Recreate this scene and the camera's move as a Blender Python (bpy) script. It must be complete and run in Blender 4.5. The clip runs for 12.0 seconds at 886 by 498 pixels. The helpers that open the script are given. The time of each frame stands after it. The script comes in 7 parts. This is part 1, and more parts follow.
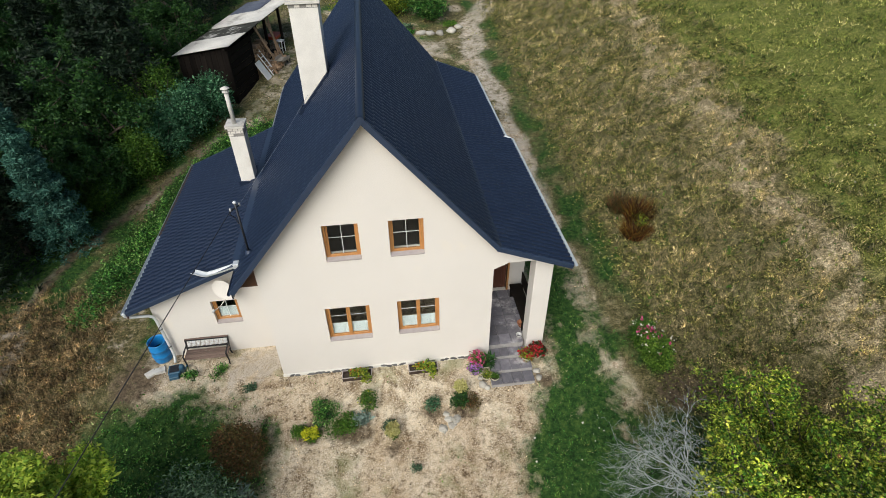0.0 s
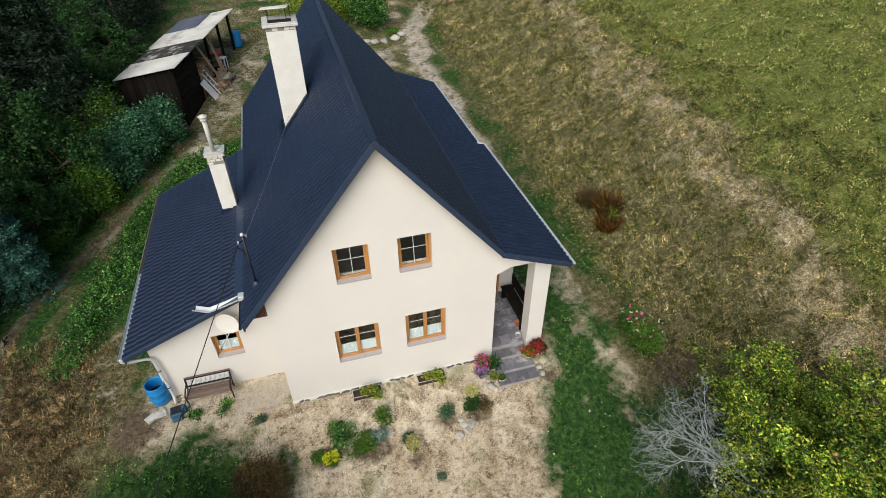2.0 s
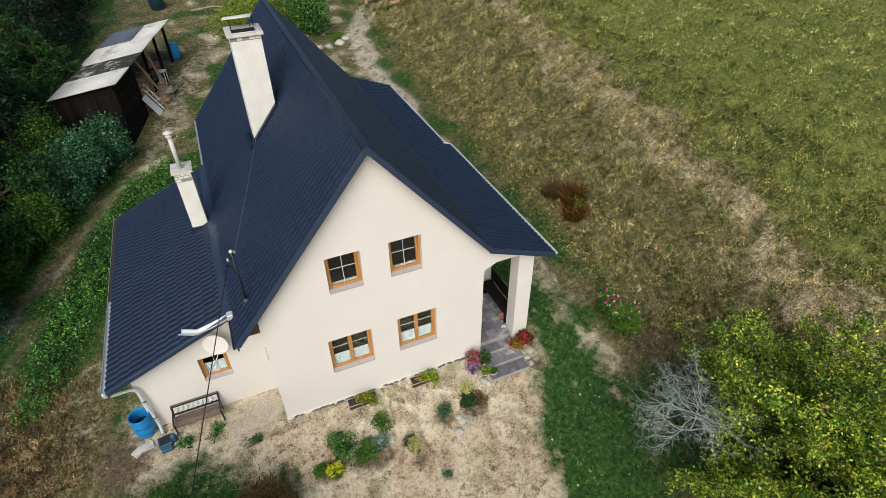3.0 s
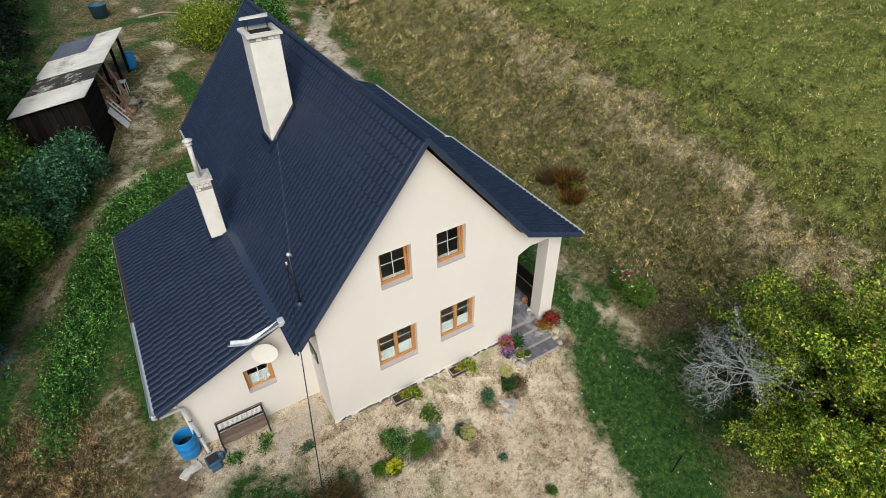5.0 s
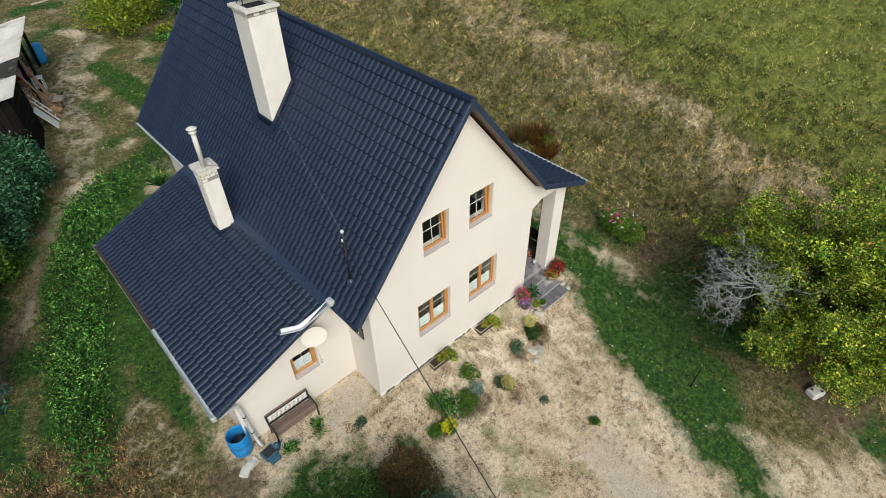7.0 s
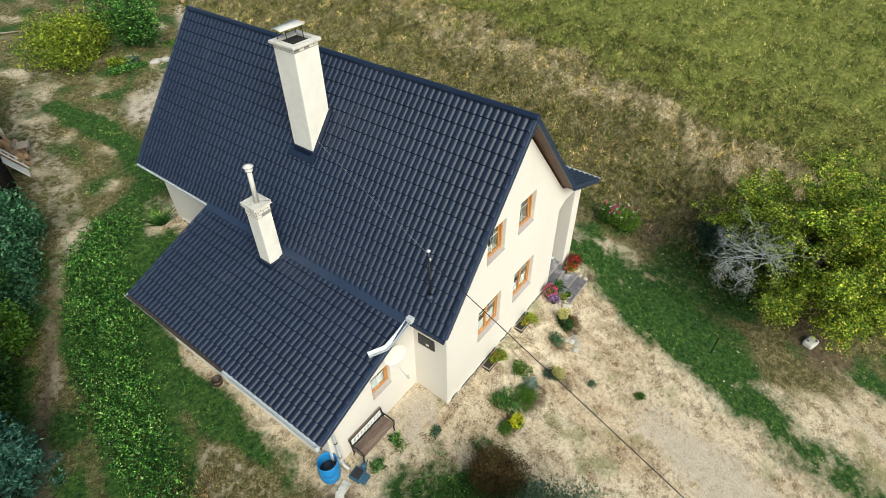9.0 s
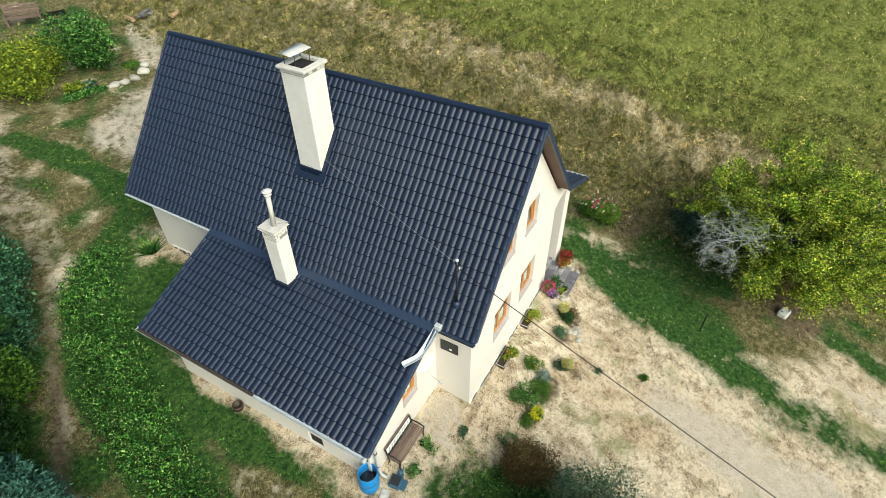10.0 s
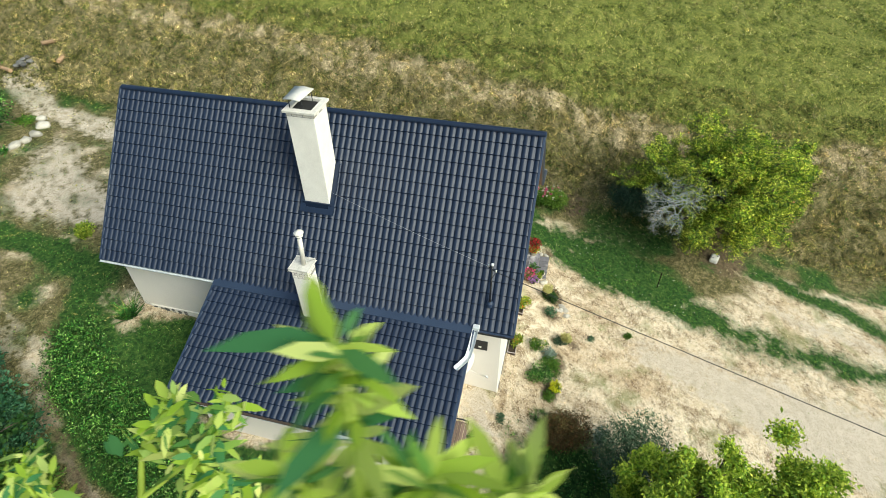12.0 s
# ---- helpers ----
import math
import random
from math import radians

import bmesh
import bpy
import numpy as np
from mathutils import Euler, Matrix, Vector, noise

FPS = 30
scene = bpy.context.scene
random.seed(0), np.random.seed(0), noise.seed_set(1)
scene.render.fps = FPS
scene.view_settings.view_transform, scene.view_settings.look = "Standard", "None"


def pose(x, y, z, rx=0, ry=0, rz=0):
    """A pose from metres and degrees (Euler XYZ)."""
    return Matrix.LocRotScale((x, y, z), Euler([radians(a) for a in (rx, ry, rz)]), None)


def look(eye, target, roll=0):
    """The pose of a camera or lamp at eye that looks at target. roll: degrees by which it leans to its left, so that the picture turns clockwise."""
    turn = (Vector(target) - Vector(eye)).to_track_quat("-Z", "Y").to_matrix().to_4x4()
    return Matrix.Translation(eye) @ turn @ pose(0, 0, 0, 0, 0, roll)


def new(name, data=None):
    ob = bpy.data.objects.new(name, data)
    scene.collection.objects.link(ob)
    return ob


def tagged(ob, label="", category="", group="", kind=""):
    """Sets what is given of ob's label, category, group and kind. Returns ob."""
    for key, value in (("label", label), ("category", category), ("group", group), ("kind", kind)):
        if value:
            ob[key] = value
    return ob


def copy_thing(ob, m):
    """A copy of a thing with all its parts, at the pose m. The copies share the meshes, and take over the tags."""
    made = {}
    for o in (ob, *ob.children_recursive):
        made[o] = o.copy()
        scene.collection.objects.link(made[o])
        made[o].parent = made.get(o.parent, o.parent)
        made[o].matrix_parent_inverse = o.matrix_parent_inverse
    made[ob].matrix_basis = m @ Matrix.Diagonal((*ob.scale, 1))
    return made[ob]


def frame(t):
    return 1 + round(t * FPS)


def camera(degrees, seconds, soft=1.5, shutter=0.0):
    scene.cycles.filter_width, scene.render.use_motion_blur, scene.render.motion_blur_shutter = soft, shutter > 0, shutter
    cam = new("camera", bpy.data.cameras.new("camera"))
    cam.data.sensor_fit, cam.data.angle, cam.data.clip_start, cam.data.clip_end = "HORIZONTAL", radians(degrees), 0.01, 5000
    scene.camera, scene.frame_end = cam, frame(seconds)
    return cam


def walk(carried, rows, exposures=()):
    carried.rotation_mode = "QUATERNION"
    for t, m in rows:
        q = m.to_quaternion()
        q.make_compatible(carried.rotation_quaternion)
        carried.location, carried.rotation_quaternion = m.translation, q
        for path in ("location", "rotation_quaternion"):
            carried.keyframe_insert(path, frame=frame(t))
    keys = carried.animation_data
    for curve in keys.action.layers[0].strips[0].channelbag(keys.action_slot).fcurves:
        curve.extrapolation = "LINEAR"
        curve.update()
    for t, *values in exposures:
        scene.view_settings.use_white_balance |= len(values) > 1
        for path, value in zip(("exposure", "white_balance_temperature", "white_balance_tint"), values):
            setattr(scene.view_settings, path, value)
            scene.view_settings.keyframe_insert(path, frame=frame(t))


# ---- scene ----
cam = camera(78.6, 12.0, soft=0.3, shutter=0.25)
PATH = [
    (0, (0.366, -10.473, 12.197), (0.555, -8.946, 10.992), -0.62),
    (0.5, (-0.013, -10.408, 12.334), (0.175, -8.886, 11.122), -0.62),
    (1, (-0.420, -10.343, 12.461), (-0.197, -8.826, 11.250), -0.66),
    (1.5, (-0.856, -10.270, 12.568), (-0.555, -8.762, 11.363), -0.71),
    (2, (-1.331, -10.178, 12.647), (-0.918, -8.699, 11.439), -0.78),
    (2.5, (-1.848, -10.059, 12.694), (-1.327, -8.616, 11.484), -0.83),
    (3, (-2.402, -9.908, 12.714), (-1.801, -8.494, 11.507), -0.88),
    (3.5, (-2.981, -9.726, 12.716), (-2.318, -8.333, 11.515), -0.87),
    (4, (-3.574, -9.513, 12.703), (-2.870, -8.137, 11.507), -0.86),
    (4.5, (-4.178, -9.273, 12.682), (-3.433, -7.921, 11.484), -0.85),
    (5, (-4.788, -9.008, 12.656), (-4.001, -7.692, 11.445), -0.86),
    (5.5, (-5.412, -8.712, 12.631), (-4.567, -7.456, 11.395), -0.89),
    (6, (-6.045, -8.373, 12.611), (-5.147, -7.185, 11.347), -0.93),
    (6.5, (-6.686, -7.984, 12.615), (-5.741, -6.856, 11.329), -0.95),
    (7, (-7.329, -7.540, 12.659), (-6.340, -6.455, 11.369), -0.94),
    (7.5, (-7.973, -7.049, 12.753), (-6.945, -5.999, 11.464), -0.91),
    (8, (-8.619, -6.518, 12.903), (-7.546, -5.510, 11.619), -0.88),
    (8.5, (-9.262, -5.951, 13.105), (-8.141, -4.996, 11.822), -0.84),
    (9, (-9.892, -5.352, 13.346), (-8.720, -4.458, 12.062), -0.80),
    (9.5, (-10.497, -4.721, 13.610), (-9.277, -3.901, 12.323), -0.80),
    (10, (-11.076, -4.055, 13.885), (-9.805, -3.312, 12.600), -0.81),
    (10.5, (-11.622, -3.354, 14.159), (-10.306, -2.700, 12.871), -0.81),
    (11, (-12.138, -2.619, 14.424), (-10.779, -2.058, 13.137), -0.82),
    (11.5, (-12.613, -1.851, 14.681), (-11.216, -1.383, 13.396), -0.82),
    (12, (-13.038, -1.055, 14.931), (-11.619, -0.682, 13.640), -0.81),
]
walk(cam, [(t, look(eye, target, roll)) for t, eye, target, roll in PATH], [(0, 0.08, 6350, 8), (6, 0.05, 6400, 7), (7.5, 0.18, 6500, 5), (9.5, 0.48, 6600, 0), (12, 0.72, 6650, -3)])

# ---- world, sun ----
SUN_WAY = Vector((-0.34, -0.68, 0.65)).normalized()
world = bpy.data.worlds.new("sky")
world.use_nodes = True
scene.world = world
wn = world.node_tree.nodes
sky = wn.new("ShaderNodeTexSky")
sky.sky_type = "NISHITA"
sky.sun_disc = False
sky.sun_elevation = math.asin(SUN_WAY.z)
sky.sun_rotation = math.atan2(SUN_WAY.x, SUN_WAY.y)
sky.air_density, sky.dust_density, sky.ozone_density = 1.0, 2.5, 1.0
wn["Background"].inputs["Strength"].default_value = 0.108
world.node_tree.links.new(sky.outputs["Color"], wn["Background"].inputs["Color"])
sun = new("sun", bpy.data.lights.new("sun", "SUN"))
sun.data.energy, sun.data.angle, sun.data.color = 2.95, radians(44), (1.0, 0.965, 0.91)
sun.matrix_world = look(SUN_WAY * 60, (0, 0, 0))

RNG = np.random.default_rng(7)

# ---- materials ----


def nodes_of(m):
    m.use_nodes = True
    return m.node_tree.nodes, m.node_tree.links, m.node_tree.nodes["Principled BSDF"]


def ramp(nodes, links, source, stops):
    r = nodes.new("ShaderNodeValToRGB")
    while len(r.color_ramp.elements) < len(stops):
        r.color_ramp.elements.new(0.5)
    for e, (p, c) in zip(r.color_ramp.elements, stops):
        e.position, e.color = p, (*c, 1.0)
    links.new(source, r.inputs["Fac"])
    return r.outputs["Color"]


def noise_node(nodes, links, space, scale, detail=5.0, rough=0.6, stretch=(1, 1, 1)):
    mp = nodes.new("ShaderNodeMapping")
    mp.inputs["Scale"].default_value = stretch
    links.new(space, mp.inputs["Vector"])
    n = nodes.new("ShaderNodeTexNoise")
    n.inputs["Scale"].default_value, n.inputs["Detail"].default_value, n.inputs["Roughness"].default_value = scale, detail, rough
    links.new(mp.outputs["Vector"], n.inputs["Vector"])
    return n.outputs["Fac"]


def mix_color(nodes, links, fac, a, b, mode="MIX"):
    m = nodes.new("ShaderNodeMix")
    m.data_type, m.blend_type = "RGBA", mode
    for socket, value in ((m.inputs[0], fac), (m.inputs[6], a), (m.inputs[7], b)):
        if isinstance(value, tuple):
            socket.default_value = (*value, 1.0)
        elif isinstance(value, (int, float)):
            socket.default_value = value
        else:
            links.new(value, socket)
    return m.outputs[2]


def bump_of(nodes, links, bsdf, height, strength, distance):
    b = nodes.new("ShaderNodeBump")
    b.inputs["Strength"].default_value, b.inputs["Distance"].default_value = strength, distance
    links.new(height, b.inputs["Height"])
    links.new(b.outputs["Normal"], bsdf.inputs["Normal"])


def surface(name, low, high, scale=6.0, rough=0.8, metal=0.0, grain=60.0, relief=0.3, depth=0.004, stretch=(1, 1, 1), stain=None, spec=0.5, vary=0.0):
    """A solid surface: two tones in large noise, a finer grain over it, relief; stain: (colour, amount); vary: difference from piece to piece."""
    m = bpy.data.materials.new(name)
    nodes, links, bsdf = nodes_of(m)
    pos = nodes.new("ShaderNodeNewGeometry").outputs["Position"]
    big = noise_node(nodes, links, pos, scale, stretch=stretch)
    fine = noise_node(nodes, links, pos, grain, 3.0, stretch=stretch)
    color = ramp(nodes, links, big, [(0.3, low), (0.7, high)])
    color = mix_color(nodes, links, 0.35, color, ramp(nodes, links, fine, [(0.25, tuple(v * 0.7 for v in low)), (0.75, tuple(min(1.0, v * 1.12) for v in high))]))
    if stain:
        spots = noise_node(nodes, links, pos, scale * 0.45, 6.0, 0.7)
        mask = ramp(nodes, links, spots, [(0.62 - stain[1] * 0.2, (0, 0, 0)), (0.78 - stain[1] * 0.2, (1, 1, 1))])
        color = mix_color(nodes, links, mask, color, stain[0])
    if vary:
        info = nodes.new("ShaderNodeObjectInfo").outputs["Random"]
        color = mix_color(nodes, links, 1.0, color, ramp(nodes, links, info, [(0.0, (1 - vary,) * 3), (1.0, (1 + vary,) * 3)]), "MULTIPLY")
    links.new(color, bsdf.inputs["Base Color"])
    bsdf.inputs["Roughness"].default_value, bsdf.inputs["Metallic"].default_value = rough, metal
    bsdf.inputs["Specular IOR Level"].default_value = spec
    if relief:
        bump_of(nodes, links, bsdf, fine, relief, depth)
    return m


def foliage(name, tones, rough=0.6, see_through=0.25, patchy=0.0, size=1.6):
    """Leaves, needles and blades: each one takes its own tone; patchy: how far neighbours share it, with gap shade
    painted in.
    """
    m = bpy.data.materials.new(name)
    nodes, links, bsdf = nodes_of(m)
    geo = nodes.new("ShaderNodeNewGeometry")
    n = len(tones)
    pick = geo.outputs["Random Per Island"]
    if patchy:
        clumps = ramp(nodes, links, noise_node(nodes, links, geo.outputs["Position"], size, 5.0, 0.65), [(0.36, (0, 0, 0)), (0.64, (1, 1, 1))])
        pick = mix_color(nodes, links, patchy, pick, clumps)
    color = ramp(nodes, links, pick, [((i + 0.5) / n, c) for i, c in enumerate(tones)])
    patch = noise_node(nodes, links, geo.outputs["Position"], 1.1, 3.0)
    color = mix_color(nodes, links, 1.0, color, ramp(nodes, links, patch, [(0.32, (0.62, 0.64, 0.60)), (0.68, (1.32, 1.3, 1.2))]), "MULTIPLY")
    if patchy:
        # shadowed gaps and lit tufts, put into the colour at two sizes
        gap_shade = noise_node(nodes, links, geo.outputs["Position"], 5.5, 4.0, 0.7)
        color = mix_color(nodes, links, 1.0, color, ramp(nodes, links, gap_shade, [(0.38, (0.34, 0.37, 0.32)), (0.5, (0.95, 0.95, 0.95)), (0.63, (1.75, 1.68, 1.52))]), "MULTIPLY")
        gap_shade = noise_node(nodes, links, geo.outputs["Position"], 17.0, 3.0, 0.7)
        color = mix_color(nodes, links, 1.0, color, ramp(nodes, links, gap_shade, [(0.38, (0.30, 0.31, 0.28)), (0.5, (0.97, 0.97, 0.96)), (0.62, (1.85, 1.8, 1.68))]), "MULTIPLY")
    links.new(color, bsdf.inputs["Base Color"])
    bsdf.inputs["Roughness"].default_value = rough
    bsdf.inputs["Specular IOR Level"].default_value = 0.25
    glow = nodes.new("ShaderNodeBsdfTranslucent")
    links.new(color, glow.inputs["Color"])
    mx = nodes.new("ShaderNodeMixShader")
    mx.inputs["Fac"].default_value = see_through
    links.new(bsdf.outputs["BSDF"], mx.inputs[1])
    links.new(glow.outputs["BSDF"], mx.inputs[2])
    links.new(mx.outputs["Shader"], nodes["Material Output"].inputs["Surface"])
    return m


def glass_material():
    m = bpy.data.materials.new("window_glass")
    nodes, links, bsdf = nodes_of(m)
    bsdf.inputs["Base Color"].default_value = (0.75, 0.8, 0.8, 1)
    bsdf.inputs["Roughness"].default_value = 0.03
    bsdf.inputs["Transmission Weight"].default_value = 1.0
    bsdf.inputs["IOR"].default_value = 1.3
    return m


PLASTER = surface("cream_plaster", (0.668, 0.628, 0.572), (0.725, 0.683, 0.626), 0.7, 0.9, grain=90, relief=0.25, depth=0.003, stain=((0.74, 0.67, 0.55), 0.25))
ROOF = surface("dark_blue_sheet_metal", (0.008, 0.015, 0.034), (0.013, 0.023, 0.048), 1.3, 0.42, grain=140, relief=0.12, depth=0.002, stain=((0.03, 0.04, 0.06), 0.1), spec=0.32)
FLASHING = surface("dark_blue_flashing", (0.020, 0.033, 0.062), (0.030, 0.046, 0.082), 3.0, 0.4, grain=40, relief=0.1, spec=0.35)
GUTTER_ZINC = surface("weathered_zinc_gutter", (0.42, 0.46, 0.47), (0.56, 0.60, 0.61), 4.0, 0.5, 0.2, grain=70, relief=0.1)
ZINC = surface("zinc_sheet", (0.60, 0.63, 0.63), (0.74, 0.76, 0.75), 4.0, 0.5, 0.35, grain=70, relief=0.1)
SOFFIT = surface("brown_stained_boards", (0.06, 0.025, 0.012), (0.12, 0.052, 0.024), 5.0, 0.6, grain=50, relief=0.4, stretch=(1, 0.15, 1))
FRAME_WOOD = surface("honey_stained_window_wood", (0.38, 0.17, 0.05), (0.52, 0.25, 0.08), 8.0, 0.45, grain=60, relief=0.25, stretch=(1, 1, 0.2))
DOOR_WOOD = surface("dark_red_brown_door_wood", (0.07, 0.022, 0.012), (0.13, 0.045, 0.02), 6.0, 0.5, grain=60, relief=0.3, stretch=(1, 1, 0.15))
SILL = surface("pinkish_grey_stone_sill", (0.33, 0.29, 0.275), (0.45, 0.405, 0.385), 9.0, 0.7, grain=120, relief=0.3)
GLASS = glass_material()
CURTAIN = surface("white_curtain", (0.52, 0.56, 0.55), (0.64, 0.67, 0.65), 5.0, 0.95, grain=30, relief=0.3, stretch=(4, 1, 0.3))
# floors and walls of the rooms, their dimness put into the colour
INSIDE = surface("dim_interior", (0.10, 0.09, 0.08), (0.15, 0.135, 0.12), 2.0, 0.9)
WHITEWASH = surface("weathered_white_render", (0.66, 0.63, 0.57), (0.80, 0.77, 0.70), 2.5, 0.9, grain=60, relief=0.5, depth=0.006, stain=((0.58, 0.54, 0.46), 0.12))
BRICK_WHITE = surface("whitewashed_brick", (0.62, 0.58, 0.51), (0.76, 0.72, 0.65), 6.0, 0.9, grain=70, relief=0.5, vary=0.1)
MORTAR_GREY = surface("grey_mortar", (0.20, 0.19, 0.17), (0.32, 0.30, 0.27), 9.0, 0.95, relief=0.5)
CONCRETE = surface("pale_concrete", (0.48, 0.46, 0.41), (0.66, 0.63, 0.57), 5.0, 0.9, grain=60, relief=0.5, stain=((0.25, 0.24, 0.21), 0.4))
# flue soot, also the black that stands for shade inside openings
SOOT_AND_HOLE_BLACK = surface("soot_and_hole_black", (0.008, 0.008, 0.008), (0.02, 0.018, 0.016), 6.0, 0.95)
PALE_METAL = surface("weathered_pale_metal", (0.52, 0.50, 0.45), (0.66, 0.64, 0.58), 4.0, 0.75, 0.0, stain=((0.42, 0.38, 0.31), 0.3))
DARK_METAL = surface("dark_painted_metal", (0.020, 0.021, 0.024), (0.035, 0.036, 0.04), 6.0, 0.45, 0.3)
BLACK_RUBBER = surface("black_cable", (0.010, 0.010, 0.011), (0.016, 0.016, 0.017), 5.0, 0.6)
GREY_WIRE = surface("grey_wire", (0.30, 0.31, 0.33), (0.42, 0.43, 0.45), 5.0, 0.5, 0.5)
PORCELAIN = surface("grey_white_porcelain", (0.42, 0.42, 0.40), (0.52, 0.52, 0.50), 8.0, 0.25)
DISH_WHITE = surface("cream_enamelled_dish", (0.68, 0.64, 0.58), (0.715, 0.675, 0.615), 3.0, 0.9, spec=0.1)
STONE_DARK = surface("dark_field_stone", (0.06, 0.06, 0.058), (0.16, 0.155, 0.145), 8.0, 0.85, relief=0.6, vary=0.35)
STONE_PALE = surface("pale_field_stone", (0.34, 0.315, 0.265), (0.54, 0.51, 0.44), 5.0, 0.9, relief=0.6, stain=((0.24, 0.22, 0.17), 0.4), vary=0.2)
PAVING = surface("grey_paving_tile", (0.10, 0.095, 0.11), (0.20, 0.19, 0.205), 5.0, 0.75, grain=50, relief=0.3, stain=((0.42, 0.40, 0.40), 0.45), vary=0.3)
RISER = surface("grey_step_mortar", (0.24, 0.23, 0.22), (0.38, 0.365, 0.35), 6.0, 0.9)
BENCH_WOOD = surface("weathered_brown_slats", (0.10, 0.066, 0.05), (0.20, 0.14, 0.11), 6.0, 0.75, grain=50, relief=0.4, stretch=(0.15, 1, 1), vary=0.15)
CAST_IRON = surface("black_cast_iron", (0.014, 0.014, 0.016), (0.03, 0.03, 0.032), 8.0, 0.5, 0.4)
CAST_PALE = surface("grey_white_cast_scrolls", (0.68, 0.68, 0.66), (0.80, 0.80, 0.78), 8.0, 0.6)
BLUE_PLASTIC = surface("bright_blue_plastic", (0.010, 0.17, 0.44), (0.02, 0.24, 0.56), 3.0, 0.38, grain=40, relief=0.1, stain=((0.06, 0.32, 0.58), 0.15))
BLUE_DARK = surface("faded_dark_blue_plastic", (0.02, 0.07, 0.12), (0.04, 0.11, 0.17), 3.0, 0.5)
WATER = surface("dark_water", (0.006, 0.008, 0.008), (0.012, 0.014, 0.012), 2.0, 0.05, relief=0.02)
TERRACOTTA = surface("terracotta", (0.30, 0.12, 0.06), (0.42, 0.18, 0.09), 6.0, 0.8)
PALE_POT = surface("pale_ceramic", (0.56, 0.50, 0.38), (0.70, 0.64, 0.50), 5.0, 0.6)
DARK_POT = surface("dark_brown_planter", (0.03, 0.018, 0.014), (0.06, 0.035, 0.025), 5.0, 0.6)
SOIL = surface("dark_soil", (0.03, 0.022, 0.015), (0.07, 0.05, 0.034), 14.0, 0.95, relief=0.8, depth=0.02)
OLD_BOARD = surface("old_dark_boards", (0.006, 0.005, 0.0045), (0.018, 0.014, 0.011), 4.0, 0.85, grain=40, relief=0.5, stretch=(1, 1, 0.15), vary=0.3, spec=0.08)
GREY_BOARD = surface("greyed_timber", (0.20, 0.17, 0.13), (0.34, 0.30, 0.24), 5.0, 0.85, grain=40, relief=0.5, vary=0.25)
SHEET_PALE = surface("pale_fibre_cement_sheet", (0.46, 0.45, 0.41), (0.66, 0.64, 0.58), 1.2, 0.9, grain=30, relief=0.4, stain=((0.16, 0.15, 0.13), 0.35))
SHEET_MOSS = surface("mossy_black_sheet", (0.014, 0.015, 0.012), (0.05, 0.05, 0.04), 3.0, 0.95, grain=20, relief=0.8, depth=0.01, stain=((0.50, 0.49, 0.45), 0.5))
SHEET_SLATE = surface("blue_grey_felt", (0.06, 0.07, 0.10), (0.10, 0.115, 0.15), 2.0, 0.85, stain=((0.2, 0.2, 0.2), 0.2))
LOG = surface("split_firewood", (0.22, 0.13, 0.07), (0.40, 0.27, 0.16), 9.0, 0.85, grain=50, relief=0.5, vary=0.4)
RED_PAINT = surface("orange_red_paint", (0.42, 0.06, 0.02), (0.55, 0.10, 0.035), 4.0, 0.5)
WHITE_PAINT = surface("chipped_white_paint", (0.66, 0.65, 0.61), (0.80, 0.79, 0.75), 5.0, 0.6, stain=((0.45, 0.42, 0.36), 0.2))
BARK = surface("brown_bark", (0.05, 0.038, 0.028), (0.13, 0.10, 0.075), 8.0, 0.9, grain=40, relief=0.8, depth=0.015, stretch=(1, 1, 0.25))
BARK_GREY = surface("lichen_grey_dead_bark", (0.27, 0.305, 0.29), (0.48, 0.52, 0.49), 9.0, 0.9, grain=50, relief=0.6)
APPLE = surface("apple_skin", (0.45, 0.08, 0.04), (0.62, 0.35, 0.12), 12.0, 0.4, vary=0.3)

LEAF_APPLE = foliage("apple_leaves", [(0.04, 0.11, 0.018), (0.11, 0.23, 0.034), (0.26, 0.40, 0.05), (0.52, 0.59, 0.075), (0.82, 0.79, 0.19)], see_through=0.45, patchy=0.25, size=1.3)
LEAF_WILLOW = foliage("yellow_green_leaves", [(0.220, 0.374, 0.044), (0.440, 0.572, 0.066), (0.638, 0.704, 0.110), (0.132, 0.242, 0.033)], see_through=0.4)
LEAF_ASH = foliage("fresh_green_leaves", [(0.366, 0.537, 0.061), (0.561, 0.708, 0.146), (0.805, 0.854, 0.317), (0.195, 0.390, 0.073), (0.073, 0.244, 0.098)], see_through=0.5)
LEAF_DARK = foliage("dark_green_leaves", [(0.015, 0.052, 0.011), (0.028, 0.085, 0.017), (0.055, 0.13, 0.026), (0.018, 0.056, 0.02)])
LEAF_MID = foliage("mid_green_leaves", [(0.04, 0.11, 0.014), (0.075, 0.17, 0.02), (0.13, 0.24, 0.03), (0.05, 0.12, 0.02)])
LEAF_LIME = foliage("light_green_leaves", [(0.07, 0.16, 0.02), (0.14, 0.27, 0.035), (0.26, 0.40, 0.055), (0.04, 0.10, 0.016)])
LEAF_BLUE = foliage("blue_green_leaves", [(0.026, 0.10, 0.046), (0.052, 0.165, 0.078), (0.15, 0.32, 0.18), (0.016, 0.064, 0.028)])
LEAF_GREY = foliage("grey_green_leaves", [(0.045, 0.095, 0.05), (0.08, 0.15, 0.08), (0.17, 0.26, 0.17), (0.04, 0.08, 0.045)])
LEAF_SILVER = foliage("silver_leaves", [(0.22, 0.30, 0.27), (0.32, 0.40, 0.36), (0.15, 0.22, 0.19)])
